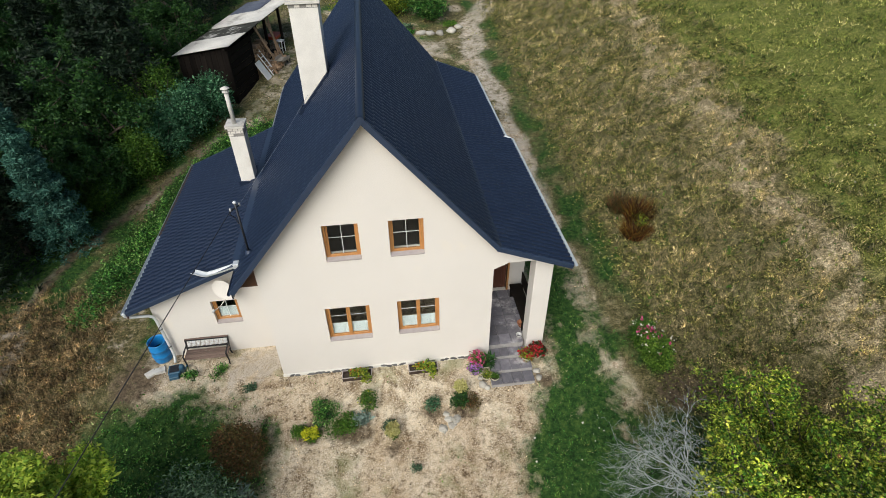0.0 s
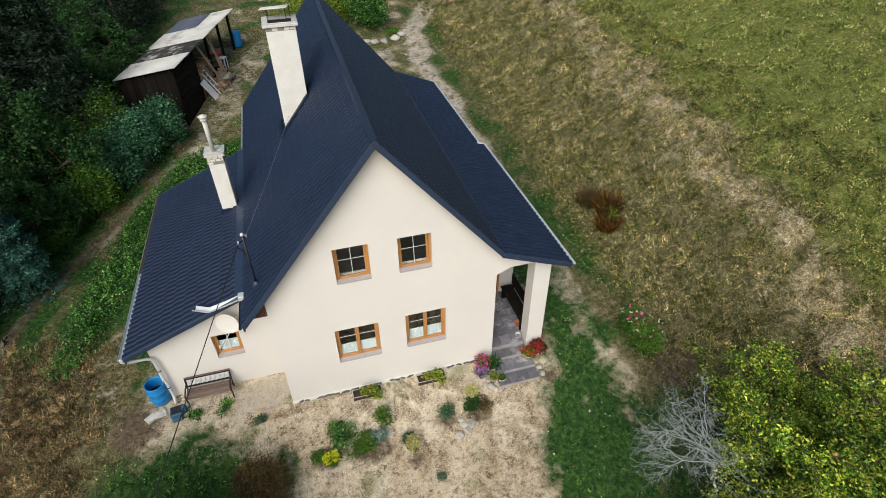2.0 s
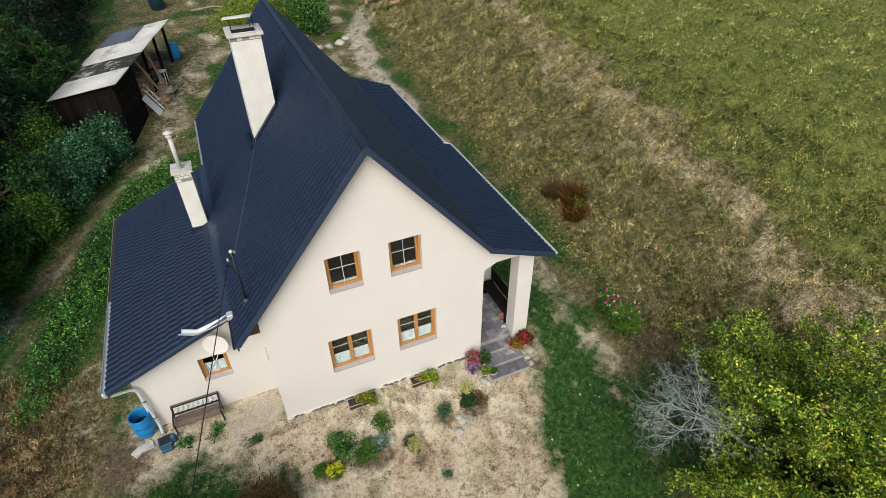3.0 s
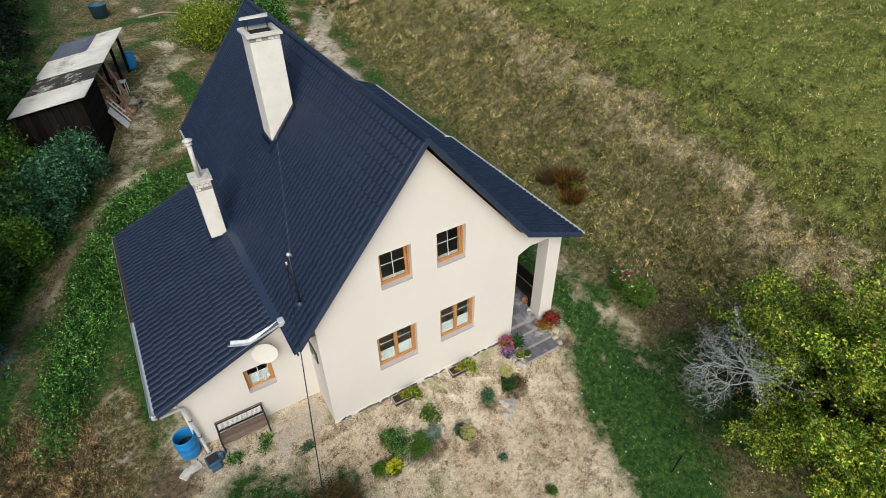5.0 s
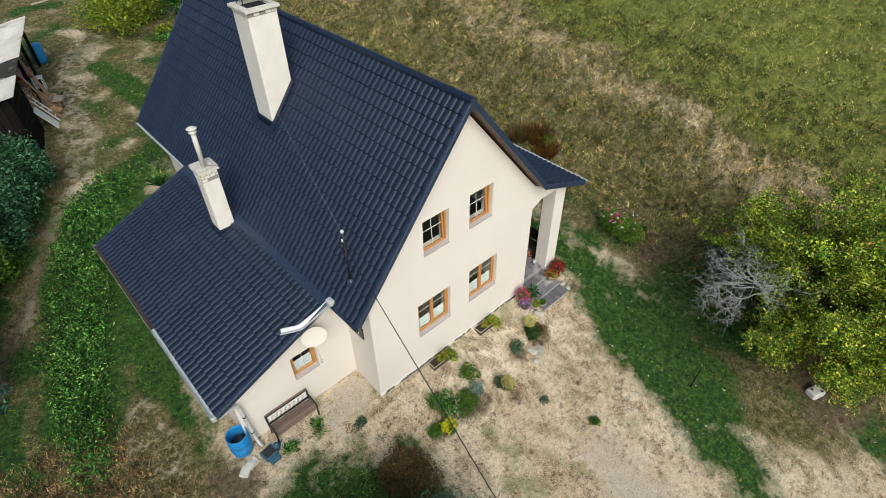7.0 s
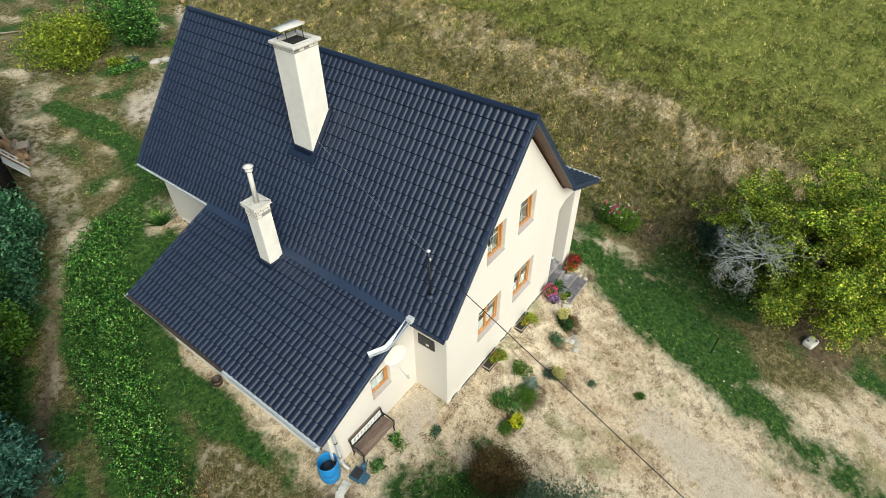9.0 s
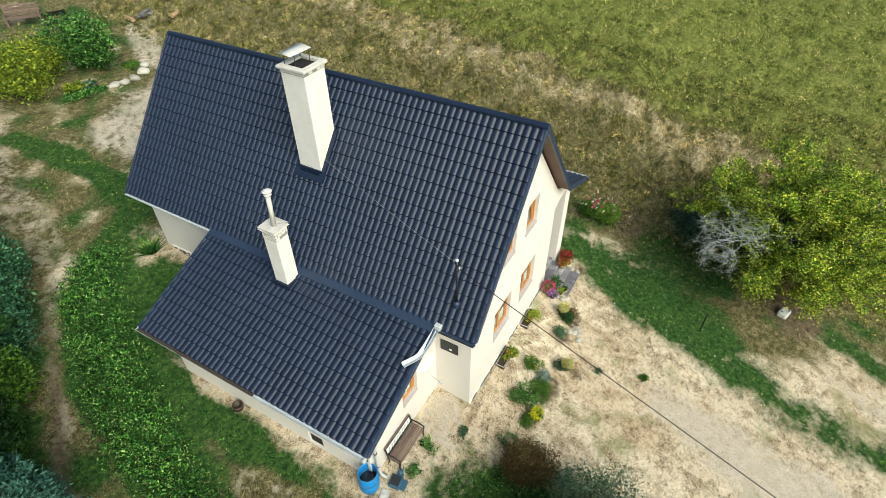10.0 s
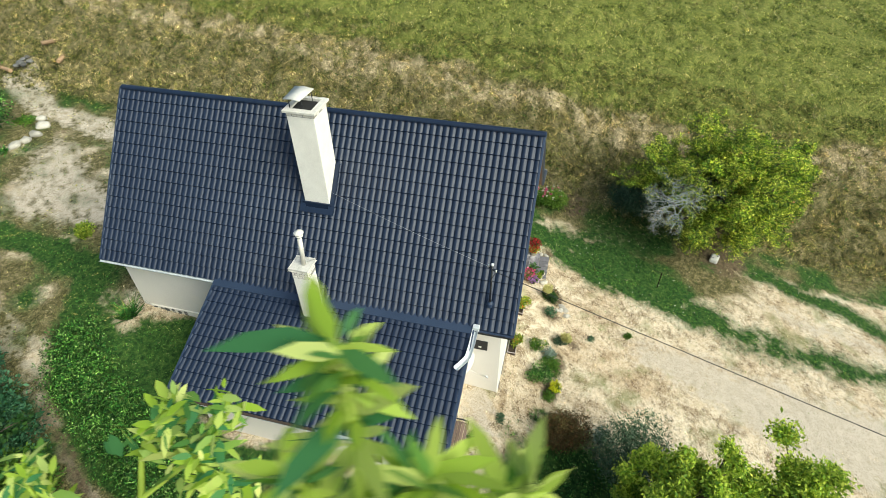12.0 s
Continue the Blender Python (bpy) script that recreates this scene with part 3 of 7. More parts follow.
def build_ground():
    xs, ys = spaced(-14.0, 22.0, 0.2, 1500), spaced(-13.0, 32.0, 0.2, 1500)
    gx, gy = np.meshgrid(xs, ys)
    lush, bare, meadow = zones(gx, gy)
    z = ground_z(gx, gy)
    rough = np.clip((np.abs(gx + 1.0) - 9.2) / 2.0, 0, 1)
    z = z + meadow * rough * (0.10 * wave_noise(gx, gy, 1.6, 11) + 0.09 * wave_noise(gx, gy, 0.7, 12)) + 0.012 * wave_noise(gx, gy, 0.7, 13)
    nx, ny = len(xs), len(ys)
    idx = np.arange(nx * ny).reshape(ny, nx)
    faces = np.stack([idx[:-1, :-1], idx[:-1, 1:], idx[1:, 1:], idx[1:, :-1]], -1).reshape(-1, 4)
    me = mesh_of("ground", np.stack([gx, gy, z], -1).reshape(-1, 3), faces)
    soil = np.zeros(gx.shape)
    # the patch at (7.4, -8.6) is shade below the apple tree, painted in
    for px_, py_, sx_, sy_ in ((2.05, -1.6, 0.5, 0.35), (0.05, -2.4, 0.32, 0.25), (-1.0, -1.9, 0.7, 0.4), (1.1, -1.55, 0.4, 0.3), (-2.2, -1.8, 0.55, 0.35), (4.4, -1.0, 0.4, 0.3), (7.4, -8.6, 1.6, 1.3), (8.2, -1.8, 0.8, 0.8), (-7.0, 0.2, 0.8, 0.9)):
        soil = np.maximum(soil, in_patch(gx, gy, px_, py_, sx_, sy_, 0.9) * 0.55)
    soil = np.maximum(soil, 0.62 * near_line(gx, gy, [(-11.1, -2, 0.3), (-11.2, 1, 0.3), (-11.4, 3, 0.3), (-11.4, 5, 0.25), (-10.75, 7.3, 0.25), (-9.8, 9.0, 0.25), (-8.45, 11.0, 0.25), (-7.3, 12.8, 0.2)], 0.7))
    for key, values in (("soil", soil), ("lush", lush), ("bare", bare), ("meadow", meadow), ("field", np.clip((gx - bank_edge(gx, gy)) / 0.9 + 0.4, 0, 1) * (0.85 + 0.3 * wave_noise(gx, gy, 2.6, 27))), ("pale", np.exp(-((gx - bank_edge(gx, gy) + 1.0) / 1.1) ** 2) * (0.7 + 0.5 * wave_noise(gx, gy, 1.4, 28)).clip(0, 1))):
        me.attributes.new(key, "FLOAT", "POINT").data.foreach_set("value", values.astype(np.float32).ravel())
    m = bpy.data.materials.new("yard_and_meadow_ground")
    nodes, links, bsdf = nodes_of(m)
    pos = nodes.new("ShaderNodeNewGeometry").outputs["Position"]

    def attribute(key):
        a = nodes.new("ShaderNodeAttribute")
        a.attribute_name = key
        return a.outputs["Fac"]

    def soft_mask(value, jitter, lo, hi):
        ad = nodes.new("ShaderNodeMath")
        ad.operation = "MULTIPLY_ADD"
        ad.inputs[1].default_value, ad.inputs[2].default_value = 0.9, 0.0
        links.new(jitter, ad.inputs[0])
        sm = nodes.new("ShaderNodeMath")
        sm.operation = "ADD"
        links.new(value, sm.inputs[0])
        links.new(ad.outputs[0], sm.inputs[1])
        return ramp(nodes, links, sm.outputs[0], [(lo, (0, 0, 0)), (hi, (1, 1, 1))])

    n_big = noise_node(nodes, links, pos, 0.8, 6.0, 0.65)
    n_mid = noise_node(nodes, links, pos, 4.0, 6.0, 0.7)
    n_fine = noise_node(nodes, links, pos, 7.0, 9.0, 0.78)
    n_grit = noise_node(nodes, links, pos, 70.0, 4.0, 0.7)
    straw = ramp(nodes, links, n_mid, [(0.30, (0.52, 0.415, 0.285)), (0.45, (0.72, 0.61, 0.455)), (0.62, (0.86, 0.77, 0.62))])
    straw = mix_color(nodes, links, 0.3, straw, ramp(nodes, links, n_fine, [(0.36, (0.08, 0.065, 0.032)), (0.46, (0.27, 0.225, 0.125)), (0.54, (0.46, 0.39, 0.25)), (0.68, (0.64, 0.56, 0.40))]))
    n_patch = noise_node(nodes, links, pos, 1.9, 7.0, 0.7)
    straw = mix_color(nodes, links, ramp(nodes, links, n_patch, [(0.38, (0.75, 0.75, 0.75)), (0.52, (0, 0, 0))]), straw, (0.27, 0.195, 0.115))
    clumps = noise_node(nodes, links, pos, 6.5, 8.0, 0.76)
    clump_mask = mix_color(nodes, links, 1.0, ramp(nodes, links, clumps, [(0.42, (0.95, 0.95, 0.95)), (0.485, (0, 0, 0))]), ramp(nodes, links, n_patch, [(0.40, (1, 1, 1)), (0.64, (0.3, 0.3, 0.3))]), "MULTIPLY")
    straw = mix_color(nodes, links, clump_mask, straw, (0.13, 0.09, 0.05))
    specks = noise_node(nodes, links, pos, 28.0, 5.0, 0.75)
    speck_mask = mix_color(nodes, links, 1.0, ramp(nodes, links, specks, [(0.38, (0.8, 0.8, 0.8)), (0.43, (0, 0, 0))]), ramp(nodes, links, n_patch, [(0.42, (1, 1, 1)), (0.62, (0.4, 0.4, 0.4))]), "MULTIPLY")
    straw = mix_color(nodes, links, speck_mask, straw, (0.07, 0.058, 0.035))
    bright = ramp(nodes, links, specks, [(0.54, (0, 0, 0)), (0.60, (0.85, 0.85, 0.85))])
    straw = mix_color(nodes, links, bright, straw, (0.84, 0.77, 0.64))
    tint = noise_node(nodes, links, pos, 0.45, 4.0, 0.6)
    straw = mix_color(nodes, links, 1.0, straw, ramp(nodes, links, tint, [(0.35, (0.84, 0.76, 0.68)), (0.52, (1.0, 0.97, 0.93)), (0.66, (1.1, 1.08, 1.05))]), "MULTIPLY")
    greenish = ramp(nodes, links, n_big, [(0.53, (0, 0, 0)), (0.68, (0.62, 0.62, 0.62))])
    straw = mix_color(nodes, links, greenish, straw, (0.14, 0.17, 0.05))
    dirt = ramp(nodes, links, n_mid, [(0.3, (0.45, 0.385, 0.30)), (0.7, (0.66, 0.585, 0.485))])
    dirt = mix_color(nodes, links, 0.3, dirt, ramp(nodes, links, n_grit, [(0.3, (0.22, 0.17, 0.11)), (0.7, (0.58, 0.50, 0.38))]))
    dirt = mix_color(nodes, links, 1.0, dirt, ramp(nodes, links, specks, [(0.36, (0.55, 0.52, 0.48)), (0.48, (1.0, 1.0, 1.0)), (0.64, (1.2, 1.2, 1.18))]), "MULTIPLY")
    turf = ramp(nodes, links, n_fine, [(0.36, (0.008, 0.024, 0.007)), (0.5, (0.030, 0.078, 0.016)), (0.62, (0.085, 0.14, 0.030)), (0.72, (0.24, 0.21, 0.09))])
    wild = mix_color(nodes, links, 0.5, ramp(nodes, links, n_mid, [(0.32, (0.028, 0.036, 0.012)), (0.48, (0.11, 0.105, 0.042)), (0.64, (0.34, 0.28, 0.17))]), ramp(nodes, links, n_fine, [(0.38, (0.016, 0.018, 0.007)), (0.5, (0.10, 0.09, 0.038)), (0.64, (0.30, 0.25, 0.15))]))
    field = mix_color(nodes, links, 0.5, ramp(nodes, links, n_mid, [(0.3, (0.05, 0.075, 0.015)), (0.52, (0.155, 0.175, 0.04)), (0.70, (0.33, 0.30, 0.11))]), ramp(nodes, links, n_fine, [(0.38, (0.018, 0.03, 0.006)), (0.5, (0.10, 0.12, 0.025)), (0.66, (0.30, 0.28, 0.095))]))
    wild = mix_color(nodes, links, soft_mask(attribute("pale"), n_mid, 0.75, 1.4), wild, ramp(nodes, links, n_fine, [(0.36, (0.10, 0.08, 0.04)), (0.5, (0.28, 0.23, 0.14)), (0.64, (0.52, 0.44, 0.30))]))
    wild = mix_color(nodes, links, soft_mask(attribute("field"), n_mid, 0.6, 1.2), wild, field)
    # shade between the tufts, put into the ground colour through the specks
    wild = mix_color(nodes, links, 1.0, wild, ramp(nodes, links, specks, [(0.34, (0.28, 0.30, 0.26)), (0.5, (0.95, 0.95, 0.92)), (0.64, (1.9, 1.8, 1.6))]), "MULTIPLY")
    color = mix_color(nodes, links, soft_mask(attribute("meadow"), n_mid, 0.7, 1.25), straw, wild)
    color = mix_color(nodes, links, soft_mask(attribute("bare"), n_mid, 0.7, 1.25), color, dirt)
    color = mix_color(nodes, links, soft_mask(attribute("lush"), n_mid, 0.62, 1.35), color, turf)
    color = mix_color(nodes, links, soft_mask(attribute("soil"), n_mid, 0.75, 1.3), color, ramp(nodes, links, n_fine, [(0.36, (0.05, 0.036, 0.022)), (0.62, (0.20, 0.15, 0.095))]))
    links.new(color, bsdf.inputs["Base Color"])
    bsdf.inputs["Roughness"].default_value, bsdf.inputs["Specular IOR Level"].default_value = 0.95, 0.15
    bump_of(nodes, links, bsdf, specks, 0.8, 0.05)
    ob = part("ground", me, m, smooth=True)
    tagged(ob, "dry bleached yard, green strips and a grassy bank", "ground", kind="structure")


build_ground()

# ---- house ----
house = thing("house", "cream plastered cottage with steep dark blue metal roof", "house")
WALL_L, WALL_R, FRONT, BACK = -2.92, 2.96, -0.1, 12.25
RIDGE_Z, PITCH = 7.68, 4.18 / 3.45
KINK = (2.96, 4.17)
PITCH_R = (RIDGE_Z - KINK[1]) / KINK[0]
PORCH_X, REAR_X = 4.92, 4.70
LOW = (KINK[1] - 3.40) / (PORCH_X - KINK[0])
RUN_F, RUN_B = PORCH_X - KINK[0], REAR_X - KINK[0]
VERGE_F, VERGE_B = -0.49, 12.67
AN_X0, AN_Y0, AN_Y1 = -6.22, 1.00, 8.05
AN_F, AN_B = 0.60, 8.57
AN_TOP, AN_EAVE = (-3.44, 3.52), (-6.64, 2.19)
E_LX = -3.34
AN_PITCH = (AN_TOP[1] - AN_EAVE[1]) / (AN_TOP[0] - AN_EAVE[0])


def pierced_wall(outline, holes, thickness, m):
    """A wall from its outline in (across, up), with openings through it."""
    bm = bmesh.new()
    loops = [outline] + [[(x0, z0), (x1, z0), (x1, z1), (x0, z1)] for x0, x1, z0, z1 in holes]
    front = []
    edges = []
    for loop in loops:
        vs = [bm.verts.new((x, 0, z)) for x, z in loop]
        front.append(vs)
        edges += [bm.edges.new((a, b)) for a, b in zip(vs, vs[1:] + vs[:1])]
    bmesh.ops.triangle_fill(bm, use_beauty=True, edges=edges)
    faces = bm.faces[:]
    back = {}
    for vs in front:
        for v in vs:
            back[v] = bm.verts.new((v.co.x, thickness, v.co.z))
    for f in faces:
        bm.faces.new([back[v] for v in reversed(f.verts)])
    for vs in front:
        for a, b in zip(vs, vs[1:] + vs[:1]):
            bm.faces.new((a, b, back[b], back[a]))
    bmesh.ops.transform(bm, matrix=m, verts=bm.verts[:])
    return bm


WINDOWS = [(-1.175, -0.335, 3.94, 4.98), (0.365, 1.20, 3.94, 4.98), (-1.455, -0.305, 1.18, 2.37), (0.42, 1.54, 1.20, 2.40)]
GAP = 0.15
front_outline = [(WALL_L, -0.35), (WALL_R, -0.35), (WALL_R, 3.20), (3.35, 3.38), (4.08, 3.38), (4.08, KINK[1] - LOW * (4.08 - KINK[0]) - GAP),
                 (KINK[0], KINK[1] - GAP - 0.02), (0, RIDGE_Z - GAP - 0.05), (WALL_L, RIDGE_Z + WALL_L * PITCH - GAP - 0.05)]
part("front_wall", pierced_wall(front_outline, WINDOWS, 0.38, Matrix.Translation((0, FRONT, 0))), PLASTER, house, "cream plastered gable wall")
part("left_wall", boxed(WALL_L, WALL_L + 0.38, FRONT + 0.38, BACK, -0.35, 4.05), PLASTER, house)
part("right_wall", boxed(WALL_R - 0.38, WALL_R, FRONT + 0.38, 2.3, -0.35, 3.95), PLASTER, house)
part("side_wall", boxed(4.2, 4.55, 2.65, BACK, -0.35, 3.36), PLASTER, house)
back_outline = [(-WALL_R - 1.59, -0.1), (-WALL_L, -0.1), (-WALL_L, RIDGE_Z + WALL_L * PITCH - GAP - 0.05), (0, RIDGE_Z - GAP - 0.05), (-KINK[0], KINK[1] - GAP - 0.02), (-4.55, KINK[1] - LOW * 1.6 - GAP)]
part("back_wall", pierced_wall(back_outline, [], 0.3, Matrix.Translation((0, BACK + 0.3, 0)) @ Matrix.Rotation(math.pi, 4, "Z")), PLASTER, house)
part("porch_back_wall", pierced_wall([(WALL_R, -0.3), (4.55, -0.3), (4.55, 3.36), (WALL_R, 3.9)], [(3.10, 4.0, 0.22, 2.28)], 0.35, Matrix.Translation((0, 2.3, 0))), PLASTER, house)
door = part("door", boxed(3.10, 4.0, 2.42, 2.48, 0.22, 2.28), DOOR_WOOD, house, "dark red-brown wooden entrance door", bevel=0.006)
for z0, z1 in ((0.35, 1.0), (1.12, 2.1)):
    part("door_panel", boxed(3.24, 3.86, 2.40, 2.43, z0, z1), DOOR_WOOD, door, bevel=0.01)
part("door_handle", tube(bmesh.new(), [(3.93, 2.42, 1.22), (3.93, 2.36, 1.22), (3.81, 2.36, 1.22)], 0.012), ZINC, door, "metal door handle")
part("door_frame", box(box(boxed(3.04, 3.10, 2.27, 2.4, 0.22, 2.34), 4.0, 4.06, 2.27, 2.4, 0.22, 2.34), 3.10, 4.0, 2.27, 2.4, 2.28, 2.34), FRAME_WOOD, door, "honey-stained door frame")
part("pillar", boxed(4.07, 4.56, FRONT + 0.01, 0.36, -0.4, 3.42), PLASTER, house, "square cream plastered porch pillar", bevel=0.012)
part("ceiling_beam", boxed(4.08, 4.46, 0.36, 2.3, 3.22, 3.42), PLASTER, house)
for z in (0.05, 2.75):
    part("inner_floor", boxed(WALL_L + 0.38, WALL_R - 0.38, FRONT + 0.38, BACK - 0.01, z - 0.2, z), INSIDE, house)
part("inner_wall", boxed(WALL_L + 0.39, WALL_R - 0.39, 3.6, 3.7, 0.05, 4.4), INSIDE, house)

for y0, y1 in ((FRONT + 0.004, 1.0), (8.6, BACK - 0.01)):
    bm = bmesh.new()
    ends = [[bm.verts.new((a, y, b)) for a, b in ((WALL_L - 0.003, 3.36), (WALL_L - 0.003, RIDGE_Z + WALL_L * PITCH - 0.2), (E_LX, RIDGE_Z + E_LX * PITCH - 0.2), (E_LX, 3.36))] for y in (y0, y1)]
    bm.faces.new(ends[0])
    bm.faces.new(ends[1][::-1])
    for k in range(4):
        bm.faces.new((ends[0][k], ends[0][(k + 1) % 4], ends[1][(k + 1) % 4], ends[1][k]))
    part("eave_box", bm, SOFFIT, house, "brown boarded eave box")
annex_z = lambda x: AN_TOP[1] + AN_PITCH * (x - AN_TOP[0])
AN_WIN = (-4.64, -3.93, 1.20, 2.02)
an_outline = [(AN_X0, -0.3), (WALL_L, -0.3), (WALL_L, annex_z(-3.44) - 0.16), (-3.44, annex_z(-3.44) - 0.16), (AN_X0, annex_z(AN_X0) - 0.16)]
part("annex_front_wall", pierced_wall(an_outline, [AN_WIN], 0.32, Matrix.Translation((0, AN_Y0, 0))), PLASTER, house)
side_m = Matrix.Translation((AN_X0, AN_Y1, 0)) @ Matrix.Rotation(-math.pi / 2, 4, "Z")
part("annex_side_wall", pierced_wall([(0, -0.2), (AN_Y1 - AN_Y0 - 0.32, -0.2), (AN_Y1 - AN_Y0 - 0.32, 2.22), (0, 2.22)], [(AN_Y1 - 3.09, AN_Y1 - 2.60, 0.12, 0.62)], 0.32, side_m), PLASTER, house)
part("annex_back_wall", pierced_wall([(-WALL_L, -0.1), (-AN_X0 - 0.32, -0.1), (-AN_X0 - 0.32, annex_z(AN_X0 + 0.32) - 0.16), (3.44, annex_z(-3.44) - 0.16), (-WALL_L, annex_z(-3.44) - 0.16)], [], 0.3, Matrix.Translation((0, AN_Y1, 0)) @ Matrix.Rotation(math.pi, 4, "Z")), PLASTER, house)
bm = bmesh.new()
ends = [[bm.verts.new((a, y, b)) for a, b in ((AN_X0 - 0.003, 2.04), (AN_X0 - 0.003, annex_z(AN_X0) - 0.15), (AN_EAVE[0] + 0.03, annex_z(AN_EAVE[0] + 0.03) - 0.15), (AN_EAVE[0] + 0.03, 2.02))] for y in (AN_Y0 - 0.08, AN_Y1)]
bm.faces.new(ends[0])
bm.faces.new(ends[1][::-1])
for k in range(4):
    bm.faces.new((ends[0][k], ends[0][(k + 1) % 4], ends[1][(k + 1) % 4], ends[1][k]))
part("eave_box", bm, SOFFIT, house, "brown boarded eave box")
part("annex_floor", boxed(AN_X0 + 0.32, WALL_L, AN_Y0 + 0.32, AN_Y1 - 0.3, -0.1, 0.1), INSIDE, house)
# black block in the hole in place of the shade within
part("side_opening_back", boxed(AN_X0 + 0.06, AN_X0 + 0.3, 2.60, 3.09, 0.12, 0.62), SOOT_AND_HOLE_BLACK, house, "small ventilation opening, its inner shade a black block")


def window(x0, x1, z0, z1, y, sashes, bars, tilt=0.0, curtain=0.0):
    """A wooden casement window, set back in its opening, with a stone sill."""
    f = 0.055
    bm = bmesh.new()
    for a in ((x0, x0 + f, z0, z1), (x1 - f, x1, z0, z1), (x0 + f, x1 - f, z1 - f, z1), (x0 + f, x1 - f, z0, z0 + f)):
        box(bm, a[0], a[1], y, y + 0.07, a[2], a[3])
    frame_ob = part("window", bm, FRAME_WOOD, house, "honey-brown wooden casement window", bevel=0.006)
    w = (x1 - x0 - 2 * f) / sashes
    for k in range(sashes):
        a0, a1, b0, b1 = x0 + f + k * w, x0 + f + (k + 1) * w, z0 + f, z1 - f
        s = 0.05
        swing = Matrix.Translation((0, y + 0.03, b0)) @ Matrix.Rotation(radians(-tilt), 4, "X") @ Matrix.Translation((0, -y - 0.03, -b0))
        bm = bmesh.new()
        for c in ((a0, a0 + s, b0, b1), (a1 - s, a1, b0, b1), (a0 + s, a1 - s, b1 - s, b1), (a0 + s, a1 - s, b0, b0 + s)):
            box(bm, c[0], c[1], y + 0.012, y + 0.075, c[2], c[3], m=swing)
        part("sash", bm, FRAME_WOOD, frame_ob, bevel=0.005)
        pane = part("pane", boxed(a0 + s, a1 - s, y + 0.045, y + 0.053, b0 + s, b1 - s, m=swing), GLASS, frame_ob, "clear window pane")
        pane.visible_shadow = False
        for fx, fz in bars:
            if fx is not None:
                xx = a0 + (a1 - a0) * fx
                part("glazing_bar", boxed(xx - 0.008, xx + 0.008, y + 0.033, y + 0.044, b0 + s, b1 - s, m=swing), ZINC, frame_ob, "pale glazing bar")
            if fz is not None:
                zz = b0 + (b1 - b0) * fz
                part("glazing_bar", boxed(a0 + s, a1 - s, y + 0.034, y + 0.043, zz - 0.008, zz + 0.008, m=swing), ZINC, frame_ob, "pale glazing bar")
    bm = bmesh.new()
    box(bm, x0 + 0.004, x1 - 0.004, y - 0.125, y + 0.02, -0.015, 0.025, m=Matrix.Translation((0, 0, z0 + 0.022)) @ Matrix.Translation((0, y, 0)) @ Matrix.Rotation(radians(14), 4, "X") @ Matrix.Translation((0, -y, 0)))
    part("window_sill", bm, SILL, frame_ob, "grey stone sill", bevel=0.006)
    if curtain:
        cz = z0 + (z1 - z0) * curtain
        n = 40
        v, fc = [], []
        for i in range(n + 1):
            xx = x0 + f + (x1 - x0 - 2 * f) * i / n
            yy = y + 0.085 + 0.004 * math.sin(i * 1.7)
            v += [(xx, yy, z0 + 0.02), (xx, yy, cz)]
        for i in range(n):
            fc.append((2 * i, 2 * i + 2, 2 * i + 3, 2 * i + 1))
        part("curtain", mesh_of("curtain", v, fc), CURTAIN, frame_ob, "white half curtain")
    return frame_ob


for i, (x0, x1, z0, z1) in enumerate(WINDOWS):
    if i < 2:
        window(x0, x1, z0, z1, 0.0, 1, [(0.5, None), (None, 0.55)], tilt=5.0)
    else:
        window(x0, x1, z0, z1, 0.0, 2, [(None, 0.68)], curtain=0.40)
window(AN_WIN[0], AN_WIN[1], AN_WIN[2], AN_WIN[3], 1.10, 1, [(0.5, None), (None, 0.6)], curtain=0.55)

# field stones of the plinth, between white mortar
plinth = part("plinth", boxed(WALL_L - 0.015, WALL_R - 0.02, FRONT - 0.03, FRONT - 0.002, -0.4, 0.015), WHITEWASH, house, "whitewashed stone plinth")
rear_plinth = part("plinth", boxed(WALL_L - 0.04, WALL_L - 0.002, 8.86, BACK, 0.4, 0.98), WHITEWASH, house, "whitewashed stone plinth")
rnd = random.Random(4)
stone_meshes = []
for k in range(6):
    bm = rock(bmesh.new(), (0, 0, 0), (0.085 * rnd.uniform(0.8, 1.5), 0.024, 0.045 * rnd.uniform(0.8, 1.3)), k + 1, 1.0)
    bmesh.ops.recalc_face_normals(bm, faces=bm.faces[:])
    me = bpy.data.meshes.new("stone")
    bm.to_mesh(me)
    bm.free()
    me.materials.append(STONE_DARK)
    stone_meshes.append(me)
x = WALL_L + 0.25
while x < WALL_R - 0.1:
    for z in (-0.05, -0.15):
        if rnd.random() < 0.9:
            ob = new("stone", stone_meshes[rnd.randrange(6)])
            ob.parent = plinth
            ob.matrix_basis = pose(x + rnd.uniform(-0.04, 0.04), FRONT - 0.032, z + rnd.uniform(-0.02, 0.02), 0, rnd.uniform(-25, 25), 0)
    x += rnd.uniform(0.11, 0.19)
y = 8.95
while y < BACK - 0.1:
    for z in (0.90, 0.80, 0.70):
        if rnd.random() < 0.8:
            ob = new("stone", stone_meshes[rnd.randrange(6)])
            ob.parent = rear_plinth
            ob.matrix_basis = pose(WALL_L - 0.042, y, z + rnd.uniform(-0.02, 0.02), 0, rnd.uniform(-20, 20), 90)
    y += rnd.uniform(0.16, 0.26)

# roofs: boards below, formed metal tiles above


